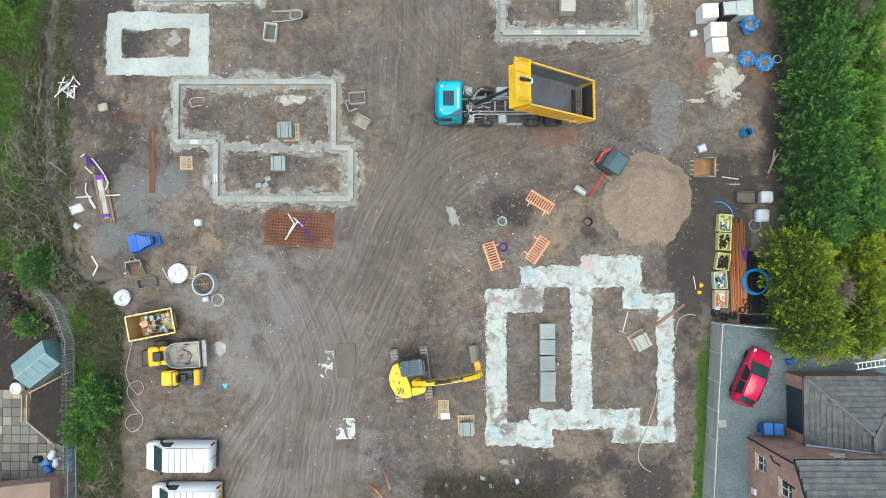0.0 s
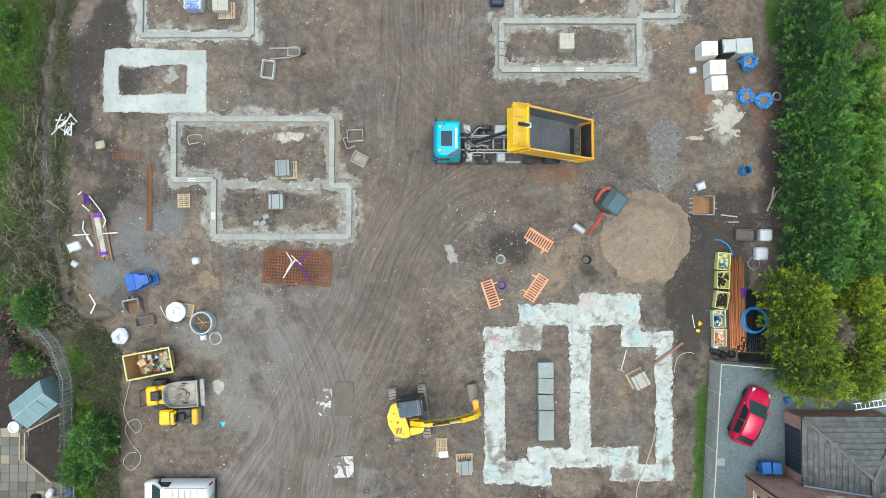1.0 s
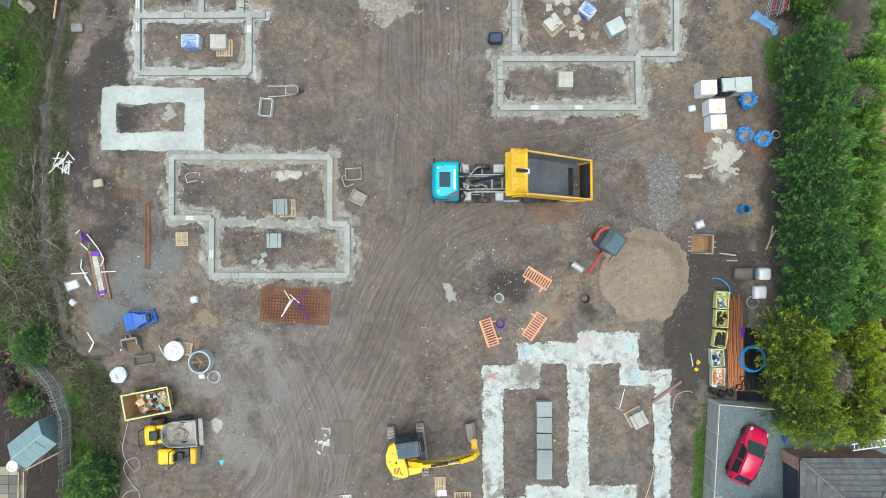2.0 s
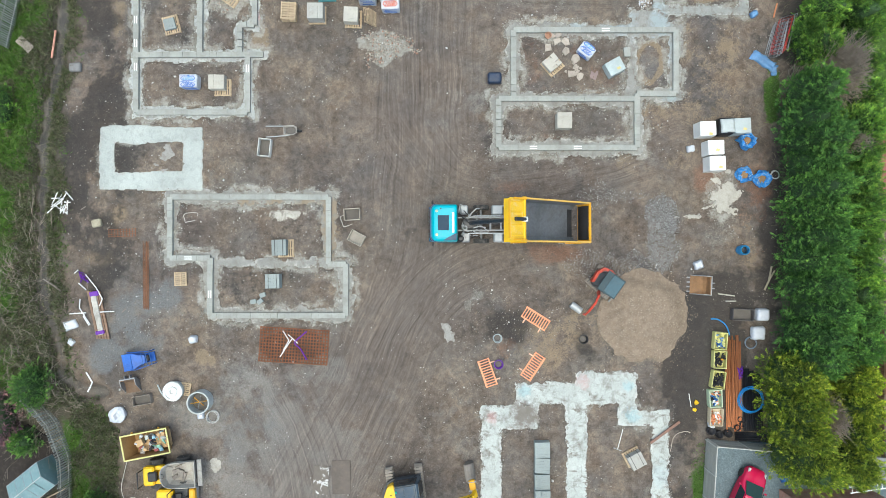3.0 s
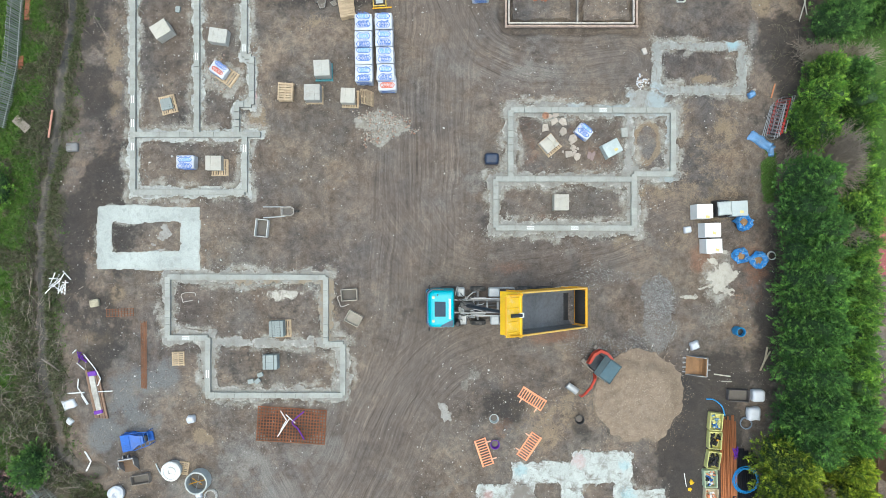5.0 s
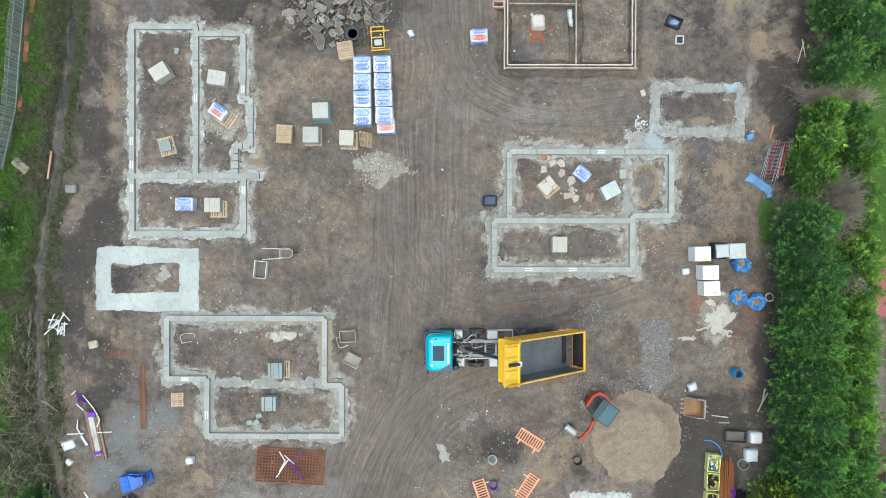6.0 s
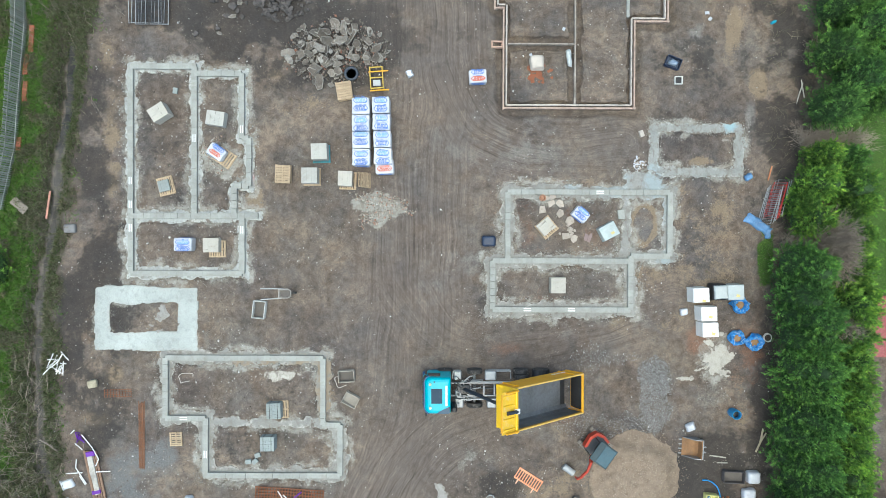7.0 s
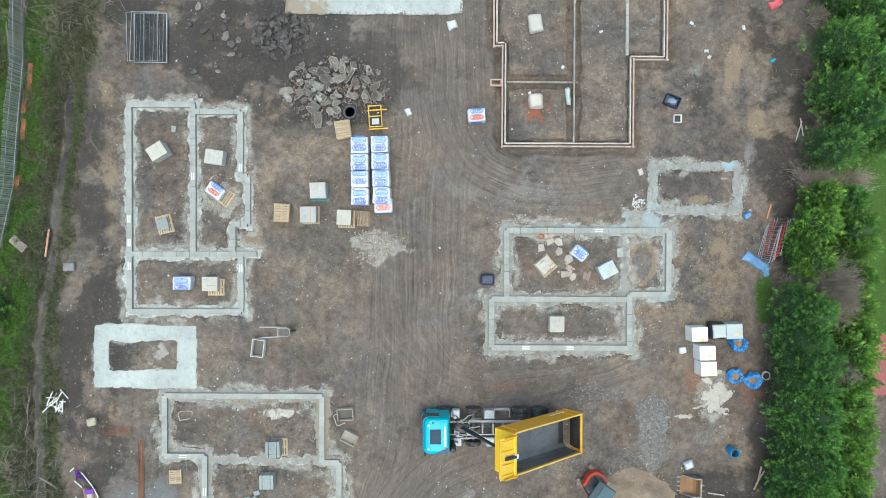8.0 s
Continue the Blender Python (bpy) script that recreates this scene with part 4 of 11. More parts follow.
def conifer(at, rx, ry, h, material, label, seed, count=8600, size=0.20, power=3.2, lumps=0.6, group="garden hedge conifers", name="conifer", low=0.4):
    rng = np.random.default_rng(seed)
    t = thing(name, label, "tree", at, 0, group)
    bm = bmesh.new()
    lathe(bm, [(0.16, -0.1), (0.12, h * 0.3), (0.05, h * 0.75), (0.01, h * 0.93)], 8)
    for k in range(14):
        z = h * (0.15 + 0.05 * k)
        a = k * 2.4
        ln = 0.7 * rx * (1 - (z / h) ** 2)
        tube(bm, [(0, 0, z), (math.cos(a) * ln * 0.5, math.sin(a) * ln * 0.5, z + 0.1), (math.cos(a) * ln, math.sin(a) * ln, z + 0.35)], 0.03, 4)
    part("trunk", bm, BARK, t, "brown trunk with limbs")
    # closed hull added inside the crown; its dark colour stands in for shade
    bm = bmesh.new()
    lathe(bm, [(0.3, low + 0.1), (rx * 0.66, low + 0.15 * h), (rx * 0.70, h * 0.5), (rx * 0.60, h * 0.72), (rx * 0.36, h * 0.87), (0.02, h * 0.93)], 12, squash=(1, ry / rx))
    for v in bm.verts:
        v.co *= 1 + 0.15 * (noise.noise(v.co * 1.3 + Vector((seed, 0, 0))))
    part("inner_foliage", bm, CORE, t, "dark hull coloured as the shaded inside of the crown")
    p, out, plume_shade = crown_points(rng, count, rx, ry, h, low, lumps, power)
    ob = new("crown", fronds(p, out, size * (0.6 + 0.7 * rng.random(count)), rng, material, "crown", plume_shade))
    ob.parent = t
    return t


GREEN_LABEL = "tall dark green clipped conifer in a boundary hedge"
LIME_LABEL = "golden yellow-green conifer at the end of the hedge"
rng_h = random.Random(4)
seed = 10
for row, x0 in enumerate((23.35, 25.35)):
    y = -0.6 + 0.9 * row
    while y < (17.3 if row == 0 else 13.9):
        slim = 0.35 if y > 14 else 0.0
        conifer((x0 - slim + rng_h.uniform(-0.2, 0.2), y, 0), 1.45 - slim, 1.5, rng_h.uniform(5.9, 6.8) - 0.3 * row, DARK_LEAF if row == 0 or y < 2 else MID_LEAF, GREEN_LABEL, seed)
        seed += 1
        y += rng_h.uniform(1.35, 1.7)
for x, y, r, h in ((22.0, -1.9, 1.5, 5.6), (22.05, -3.4, 1.5, 6.1), (22.15, -5.1, 1.55, 6.3), (22.4, -7.0, 1.7, 6.5), (25.3, -1.7, 1.3, 5.9), (25.4, -3.5, 1.3, 6.0), (25.3, -5.2, 1.35, 6.2), (24.9, -7.0, 1.6, 6.4)):
    conifer((x, y, 0), r, r, h, LIME_LEAF, LIME_LABEL, seed, count=9500, size=0.21, power=2.8, lumps=0.9)
    seed += 1
MIXED_LABEL = "bright green conifer bush with yellowish shoots"
for x, y, r, h in ((24.0, 19.2, 1.1, 4.4), (24.4, 21.6, 1.3, 4.2), (26.6, 21.4, 1.2, 4.4), (24.9, 23.4, 1.0, 3.6), (26.9, 20.3, 1.1, 3.8), (27.0, 18.2, 1.0, 3.8), (27.0, 16.2, 1.0, 4.0), (26.9, 14.3, 1.1, 4.2), (23.6, 20.4, 0.8, 3.6)):
    conifer((x, y, 0), r, r, h, MID_LEAF, MIXED_LABEL, seed, count=6000, size=0.2, group="mixed hedge bushes", name="bush")
    seed += 1
for x, y, r, h in ((25.4, 26.6, 1.5, 4.4), (26.9, 28.4, 1.5, 4.8), (25.6, 30.2, 1.4, 4.4), (27.3, 31.6, 1.6, 5.0), (25.9, 33.2, 1.6, 4.6), (27.6, 35.2, 1.6, 5.2), (28.6, 27.4, 1.3, 4.2), (28.9, 29.9, 1.5, 4.6), (29.0, 33.2, 1.5, 4.8), (26.7, 23.2, 1.0, 3.2), (29.2, 36.6, 1.5, 5.0), (26.0, 36.6, 1.4, 4.8), (28.0, 38.4, 1.6, 5.2), (26.0, 39.8, 1.6, 5.0)):
    conifer((x, y, 0), r, r, h, SHRUB_LEAF if seed % 2 else DARK_LEAF, "loose dark green evergreen shrub", seed, count=6400, size=0.205, lumps=0.8, group="evergreen shrubs", name="shrub")
    seed += 1


def bare_shrub(at, r, h, n, seed, label, squash=(1, 1), group="bare shrubs", roots=0.15):
    rng = random.Random(seed)
    t = thing("bare_shrub", label, "shrub", at, 0, group)
    bm = bmesh.new()
    for k in range(n):
        a, lean = rng.uniform(0, 2 * math.pi), rng.uniform(0.15, 1.0)
        ex, ey, ez = math.cos(a) * r * lean * squash[0], math.sin(a) * r * lean * squash[1], h * (1.05 - 0.5 * lean * lean) * rng.uniform(0.8, 1.1)
        fx, fy = rng.gauss(0, r * roots) * squash[0], rng.gauss(0, r * roots) * squash[1]
        bend = rng.uniform(-0.3, 0.3)
        ex, ey = (ex * (1 - 0.6 * min(1, roots)) + fx), (ey * (1 - 0.6 * min(1, roots)) + fy)
        mid = (fx + (ex - fx) * 0.45 - (ey - fy) * bend, fy + (ey - fy) * 0.45 + (ex - fx) * bend, ez * 0.62)
        tube(bm, [(fx, fy, -0.05), mid, (ex, ey, ez)], rng.uniform(0.007, 0.016), 3)
        for q in range(3):
            f = rng.uniform(0.4, 0.9)
            p = Vector(mid).lerp(Vector((ex, ey, ez)), f)
            tube(bm, [p, p + Vector((rng.uniform(-.4, .4) + ex * 0.15, rng.uniform(-.4, .4) + ey * 0.15, rng.uniform(-0.05, .4)))], 0.006, 3)
    part("twig_crown", bm, TWIG, t)
    return t


bare_shrub((24.75, 17.4, 0), 1.6, 5.5, 760, 1, "dense leafless grey-brown shrub between the conifers", (0.9, 1.65))
bare_shrub((24.9, 24.6, 0), 1.8, 2.4, 200, 2, "sprawling leafless branches in the hedge gap", (1.2, 0.5))
bare_shrub((26.9, 24.5, 0), 1.8, 2.4, 150, 3, "sprawling leafless branches in the hedge gap", (1.2, 0.5))
bare_shrub((23.3, 17.4, 0), 1.2, 2.0, 70, 4, "thin leafless shrub at the hedge foot", (0.7, 1.0))
bare_shrub((24.9, 30.6, 0), 0.8, 1.6, 60, 5, "thin leafless shrub at the hedge foot")
bare_shrub((24.9, 35.4, 0), 0.9, 1.8, 70, 6, "thin leafless shrub at the hedge foot")
bare_shrub((24.7, 12.6, 3.2), 0.9, 3.0, 150, 7, "dead brown twigs in a gap of the hedge")
bare_shrub((23.75, -4.2, 1.8), 0.9, 3.6, 320, 8, "dead brown twigs between golden conifers", (0.7, 1.8))

# ---- tipper lorry, body raised, tailgate swung open ----
def wheel(parent, x, y, r, w, dual=False, rim=None, hub=True):
    inner = Matrix.Translation((x, y, r)) @ rot(90)
    bm = bmesh.new()
    offs = (-w * 0.55, w * 0.55) if dual else (0,)
    for o in offs:
        lathe(bm, [(r * 0.58, o - w / 2), (r * 0.93, o - w / 2), (r, o - w * 0.36), (r, o + w * 0.36), (r * 0.93, o + w / 2), (r * 0.58, o + w / 2)], 22, inner)
        for k in range(22):
            a = k * 2 * math.pi / 22
            box(bm, (0, 0, 0), (0.05 * r * 2, 0.02 * r * 2, w * 0.66), 0, inner @ Matrix.Translation((math.cos(a) * r, math.sin(a) * r, o)) @ rot(0, 0, math.degrees(a) + 12))
    tyre = part("wheel", bm, RUBBER, parent, "black rubber tyre with treads")
    bm = bmesh.new()
    lathe(bm, [(r * 0.1, -w * 0.5), (r * 0.34, -w * 0.34), (r * 0.56, -w * 0.42), (r * 0.6, -w * 0.5), (r * 0.6, w * 0.5), (r * 0.56, w * 0.42), (r * 0.34, w * 0.34), (r * 0.1, w * 0.5)], 18, inner)
    part("rim", bm, rim or GALV, tyre, "grey steel rim")
    return tyre


def tipper():
    t = thing("tipper_lorry", "cyan-cabbed tipper lorry with its yellow body raised on dark earth", "lorry", (-1.08, 7.9, 0.0), 0.3)
    for y in (-0.42, 0.42):
        part("chassis_rail", box(bmesh.new(), (5.0, y, 0.95), (8.6, 0.09, 0.26)), STEEL, t, "grey steel chassis rail")
    for x in (2.5, 3.2, 4.1, 4.8, 5.5, 6.4, 7.4, 8.6):
        part("crossmember", box(bmesh.new(), (x, 0, 0.95), (0.12, 0.76, 0.18)), STEEL, t)
    for x, dual in ((1.5, 0), (3.5, 0), (6.62, 1), (7.95, 1)):
        part("axle", tube(bmesh.new(), [(x, -1.0, 0.52), (x, 1.0, 0.52)], 0.09, 8), STEEL, t)
        for y in (-1.03, 1.03):
            wheel(t, x, y * (0.93 if dual else 1.09), 0.52, 0.30, bool(dual))
    bm = bmesh.new()
    tube(bm, [(2.4, 0, 0.9), (3.4, 0.05, 0.86), (6.5, 0, 0.75)], 0.06, 8)
    box(bm, (2.75, 0, 0.95), (0.9, 0.6, 0.5), 0.08)
    tube(bm, [(2.3, 0.5, 1.2), (2.7, 0.2, 1.3), (3.0, -0.3, 1.15), (3.6, -0.25, 1.1)], 0.04, 6)
    tube(bm, [(2.2, -0.5, 1.25), (2.9, -0.1, 1.2), (3.3, 0.3, 1.1), (4.4, 0.28, 1.05)], 0.03, 6)
    tube(bm, [(3.5, 0.3, 1.1), (5.8, 0.3, 1.1)], 0.025, 5)
    part("gearbox", bm, stuff_mat("oily_metal", (0.10, 0.10, 0.10), 0.6, 0.4), t, "oily gearbox, shaft and hoses")
    for x, y, sx, sy, sz, nm in ((4.55, 0.92, 0.75, 0.62, 0.6, "fuel_tank"), (4.6, -0.92, 0.6, 0.6, 0.6, "battery_box"), (2.35, 0.95, 0.5, 0.6, 0.5, "air_tank"), (2.45, -0.9, 0.6, 0.62, 0.6, "silencer")):
        part(nm, box(bmesh.new(), (x, y, 0.85), (sx, sy, sz), 0.07), GALV if nm != "silencer" else STEEL, t, "grey metal box beside the chassis")
    rng = random.Random(5)
    PIPE = stuff_mat("grey_pipe_paint", (0.34, 0.35, 0.35), 0.55, 0.2, vary=0.25, dirt=0.3)
    for k in range(16):
        x, y = rng.uniform(2.0, 3.1), rng.uniform(-1.0, 1.0)
        pts = [(x, y, rng.uniform(0.95, 1.5))]
        for q in range(3):
            pts.append((pts[-1][0] + rng.uniform(-0.1, 0.5), pts[-1][1] + rng.uniform(-0.3, 0.3), pts[-1][2] + rng.uniform(-0.15, 0.1)))
        part("hose", tube(bmesh.new(), pts, rng.uniform(0.02, 0.045), 6), PIPE if k % 3 else BLACK, t)
    for k in range(6):
        x, y = rng.uniform(2.1, 2.7), rng.uniform(-1.0, 1.0)
        part("valve_box", box(bmesh.new(), (x, y, 1.25), (rng.uniform(.15, .35), rng.uniform(.15, .35), 0.25), 0.04), PIPE, t)
    for y in (-0.24, 0.2):
        part("subframe_rail", box(bmesh.new(), (5.9, y * 2.6, 1.14), (6.6, 0.07, 0.1), 0.01), GALV, t, "pale galvanised subframe rail")
    for k in range(5):
        part("spring", box(bmesh.new(), (3.5, (-1) ** k * 0.55, 0.72 + 0.02 * k), (1.1 - 0.12 * k, 0.1, 0.03), 0.005), STEEL, t)
    bm = bmesh.new()
    for y in (1.2,):
        tube(bm, [(4.4, y, 0.95), (5.9, y, 0.95), (5.9, y - 0.5, 0.95)], 0.04, 6)
        tube(bm, [(4.4, y, 0.55), (5.9, y, 0.55), (5.9, y, 0.95)], 0.04, 6)
    part("side_guard", bm, GALV, t)
    part("side_guard", tube(bmesh.new(), [(4.9, -1.2, 0.95), (5.9, -1.2, 0.95), (5.9, -1.2, 0.5), (4.9, -1.2, 0.5)], 0.04, 6), GALV, t)
    for x in (6.62, 7.95):
        for y in (-0.95, 0.95):
            bm = bmesh.new()
            prev = None
            for k in range(9):
                a = radians(20 + 140 * k / 8)
                row = [bm.verts.new((x + math.cos(a) * 0.64, y + s * 0.33, 0.52 + math.sin(a) * 0.64)) for s in (-1, 1)]
                row += [bm.verts.new((x + math.cos(a) * 0.61, y + s * 0.33, 0.52 + math.sin(a) * 0.61)) for s in (1, -1)]
                if prev:
                    for q in range(4):
                        bm.faces.new((prev[q], prev[(q + 1) % 4], row[(q + 1) % 4], row[q]))
                prev = row
            if x > 7:
                part("mudguard", bm, BLACK, t)
            else:
                bm.free()
    # cab
    levels = [(0.55, 0.12, 1.20, 1.88), (1.35, 0.03, 1.21, 1.90), (1.75, 0.06, 1.21, 1.90), (2.66, 0.22, 1.18, 1.88), (2.84, 0.30, 1.13, 1.85), (2.93, 0.40, 1.05, 1.80), (2.965, 0.55, 0.92, 1.70)]

    def outline(z, out=0.0):
        """Plan of the cab at a height: well rounded front corners, tight rear ones."""
        zs = [q[0] for q in levels]
        front, wide, back = [float(np.interp(z, zs, [q[k] for q in levels])) for k in (1, 2, 3)]
        pts = []
        for cx, cy, r, start in ((front + 0.38, -wide + 0.38, 0.38, 270), (front + 0.38, wide - 0.38, 0.38, 180), (back - 0.12, wide - 0.12, 0.12, 90), (back - 0.12, -wide + 0.12, 0.12, 0)):
            for k in range(6):
                w = radians(start - 18 * k)
                pts.append((cx + math.cos(w) * (r + out), cy + math.sin(w) * (r + out), z))
        return pts

    bm = bmesh.new()
    rings = [[bm.verts.new(p) for p in outline(q[0])] for q in levels]
    for low, high in zip(rings, rings[1:]):
        for k in range(24):
            bm.faces.new((low[k], low[(k + 1) % 24], high[(k + 1) % 24], high[k]))
    bm.faces.new(rings[0])
    bm.faces.new(rings[-1])
    bmesh.ops.recalc_face_normals(bm, faces=bm.faces[:])
    cab = part("cab", bm, CYAN, t, "glossy cyan driver's cab", even=False)

    def band(z0, z1, out, first, last):
        """A curved sheet on the front of the cab, between two heights."""
        b = bmesh.new()
        rows = [[b.verts.new(p) for p in outline(z, o)[first:last]] for z, o in ((z0, out), (z1, out), (z1, 0.002), (z0, 0.002))]
        for p, q in zip(rows, rows[1:] + rows[:1]):
            for k in range(len(p) - 1):
                b.faces.new((p[k], p[k + 1], q[k + 1], q[k]))
        bmesh.ops.recalc_face_normals(b, faces=b.faces[:])
        return b

    part("windscreen", band(1.78, 2.5, 0.015, 2, 10), DARKGLASS, cab, "dark windscreen")
    for y in (-1.205, 1.205):
        part("side_window", prism(bmesh.new(), [(0.35, 1.75), (0.5, 2.55), (1.2, 2.58), (1.2, 1.7)], 1, y - 0.01, y + 0.01), DARKGLASS, cab, "dark side window")
    part("roof_hatch", box(bmesh.new(), (0.98, 0.0, 2.955), (0.70, 0.95, 0.08), 0.05), stuff_mat("dark_hatch", (0.02, 0.045, 0.075), 0.5, vary=0.1, dirt=0.1, spec=0.2), cab, "dark tinted roof hatch")
    part("light_bar", box(bmesh.new(), (1.60, 0.02, 2.99), (0.14, 1.28, 0.11), 0.03), WHITE, cab, "white beacon light bar")
    part("sun_visor", band(2.46, 2.64, 0.07, 1, 11), stuff_mat("deep_blue_paint", (0.012, 0.07, 0.17), 0.4), cab, "dark blue sun visor")
    for y in (-0.75, 0.75):
        part("roof_lamp", lathe(bmesh.new(), [(0.09, 2.95), (0.09, 3.05), (0.02, 3.1)], 10, Matrix.Translation((0.56, y, -0.01))), stuff_mat("pale_lamp_lens", (0.55, 0.60, 0.40), 0.3), cab, "pale round roof lamp")
    part("roof_panel", prism(bmesh.new(), [(0.98, -1.12), (1.25, -0.93), (1.55, -0.78), (1.82, -0.66), (1.82, -1.08), (1.7, -1.12)], 2, 2.78, 2.975), stuff_mat("slate_blue_panel", (0.035, 0.075, 0.12), 0.5, dirt=0.2), cab, "slate-blue corner panel of the roof")
    part("roof_vent", box(bmesh.new(), (0.82, 0.9, 2.955), (0.08, 0.1, 0.06), 0.02), BLACK, cab)
    part("bumper", box(bmesh.new(), (0.17, 0, 0.75), (0.30, 2.3, 0.6), 0.12), stuff_mat("deep_blue_paint", (0.012, 0.07, 0.17), 0.4), cab, "dark blue bumper")
    for y in (-1.36, 1.36):
        bm = bmesh.new()
        box(bm, (0.28, y, 2.0), (0.12, 0.22, 0.55), 0.04)
        tube(bm, [(0.3, y * 0.88, 2.45), (0.26, y, 2.4), (0.26, y, 2.2)], 0.02, 5)
        part("mirror", bm, BLACK, cab)
    for y in (-1.1, 1.1):
        part("step", box(bmesh.new(), (0.95, y, 0.55), (0.7, 0.25, 0.3), 0.03), stuff_mat("navy_paint", (0.02, 0.07, 0.13), 0.5), cab)
    part("air_filter", lathe(bmesh.new(), [(0.0, 0.9), (0.2, 0.95), (0.2, 2.4), (0.12, 2.55), (0.0, 2.56)], 14, Matrix.Translation((2.1, -1.0, 0))), BLACK, cab)
    # raised body: local frame runs forward along -x from the hinge
    L, W, Hh, tip = 6.5, 1.25, 1.42, 41
    m = Matrix.Translation((9.5, 0, 1.12)) @ rot(0, tip, 0)
    bowl = stuff_mat("worn_steel_floor", (0.185, 0.195, 0.21), 0.5, 0.5, vary=0.35, size=0.7, dirt=0.5, dirt_col=(0.10, 0.085, 0.07))
    bm = bmesh.new()
    box(bm, (-L / 2 - 0.3, 0, 0.0), (L - 0.6, 2 * W - 0.1, 0.08), 0.01, m)
    for y in (-1, 1):
        prism(bm, [(y * (W - 0.05), 0.04), (y * (W - 0.35), 0.04), (y * (W - 0.12), 0.13), (y * (W - 0.05), 0.4)], 0, -L + 0.05, 0, m)
    body = part("tipper_body_floor", bm, bowl, t, "worn dark steel tipper floor")
    prism_h = [(-L, 0.0), (0.0, 0.0), (0.0, Hh), (-L, Hh)]
    for y in (-1, 1):
        bm = bmesh.new()
        prism(bm, prism_h, 1, y * W - 0.035, y * W + 0.035, m)
        wall = part("body_side", bm, AMBER, body, "yellow smooth steel side")
    for y in (-1, 1):
        part("body_side_lining", prism(bmesh.new(), [(-L + 0.06, 0.05), (-0.06, 0.05), (-0.06, Hh - 0.12), (-L + 0.06, Hh - 0.12)], 1, y * (W - 0.047) - 0.006, y * (W - 0.047) + 0.006, m), bowl, body, "worn steel lining")
        part("top_rail", box(bmesh.new(), (-L / 2, y * W, Hh + 0.03), (L + 0.1, 0.10, 0.12), 0.03, m), stuff_mat("dusty_yellow_paint", (0.70, 0.44, 0.10), 0.6, vary=0.15, dirt=0.5, dirt_col=(0.52, 0.42, 0.30)), body, "dusty yellow top rail")
        for k in range(2):
            part("rib", box(bmesh.new(), (-L + 0.5 + k * 5.2, y * (W + 0.07), Hh * 0.48), (0.12, 0.09, Hh * 0.9), 0.02, m), AMBER, body)
    part("headboard", box(bmesh.new(), (-L, 0, Hh / 2 + 0.1), (0.09, 2 * W + 0.1, Hh + 0.2), 0.02, m), YELLOW, body, "bright yellow headboard")
    part("headboard_cap", box(bmesh.new(), (-L - 0.02, 0, Hh + 0.22), (0.20, 2 * W + 0.12, 0.14), 0.03, m), YELLOW, body)
    bm = bmesh.new()
    box(bm, (-L - 0.62, 0, Hh + 0.16), (1.15, 2 * W - 0.05, 0.07), 0.02, m)
    for y in (-1.0, 1.0):
        box(bm, (-L - 0.62, y * 1.0, Hh + 0.22), (1.1, 0.08, 0.06), 0.01, m)
    box(bm, (-L - 1.15, 0, Hh + 0.17), (0.12, 1.6, 0.1), 0.02, m)
    part("cab_protector", bm, stuff_mat("worn_yellow_paint", (0.66, 0.42, 0.03), 0.55, vary=0.15, size=0.3, dirt=0.7, dirt_col=(0.62, 0.50, 0.36)), body, "yellow canopy plate with worn edges")
    part("canopy_trim", box(bmesh.new(), (-L - 1.2, 0, Hh + 0.15), (0.06, 2 * W - 0.3, 0.14), 0.02, m), AMBER, body, "worn canopy edge")
    for y in (-0.95, -0.35, 0.42, 0.98):
        part("canopy_rib", box(bmesh.new(), (-L - 0.6, y, Hh + 0.235), (1.05, 0.05, 0.05), 0.01, m), YELLOW, body)
    for y in (-1.18, 1.18):
        part("sheet_roller", tube(bmesh.new(), [(-L - 0.95, y, Hh + 0.3), (-L + 0.02, y, Hh + 0.34)], 0.06, 8, m), AMBER, body)
    part("ram_head", tube(bmesh.new(), [(-L - 0.85, 0, Hh + 0.28), (-L - 0.1, 0, Hh + 0.36)], 0.11, 10, m), stuff_mat("dark_ram_steel", (0.05, 0.06, 0.08), 0.35, 0.6), body, "dark head of the tipping ram")
    part("ram_bracket", box(bmesh.new(), (-L - 0.05, 0, Hh + 0.3), (0.3, 0.28, 0.22), 0.03, m), WHITE, body, "white ram head bracket")
    top = m @ Vector((-L - 0.1, 0, Hh + 0.05))
    bm = bmesh.new()
    base = Vector((2.75, 0.05, 1.1))
    for f0, f1, r in ((0, 0.4, 0.13), (0.38, 0.72, 0.105), (0.7, 1.0, 0.08)):
        tube(bm, [base.lerp(top, f0), base.lerp(top, f1)], r, 12)
    part("tipping_ram", bm, stuff_mat("dark_ram_steel", (0.05, 0.06, 0.08), 0.35, 0.6), t, "dark telescopic hydraulic ram")
    bm = bmesh.new()
    box(bm, (-0.03, 0, Hh + 0.02), (0.14, 2 * W + 0.1, 0.14), 0.02, m)
    for y in (-1, 1):
        box(bm, (0.0, y * W, Hh * 0.5), (0.16, 0.16, Hh), 0.02, m)
    part("rear_frame", bm, AMBER, body, "yellow rear frame")
    hinge = m @ Vector((0.02, 0, Hh))
    swing = Matrix.Translation(hinge) @ rot(0, 25, 0)
    part("tailgate", box(bmesh.new(), (0.05, 0, -0.72), (0.07, 2 * W - 0.12, 1.3), 0.02, swing), AMBER, body, "yellow tailgate hanging open")
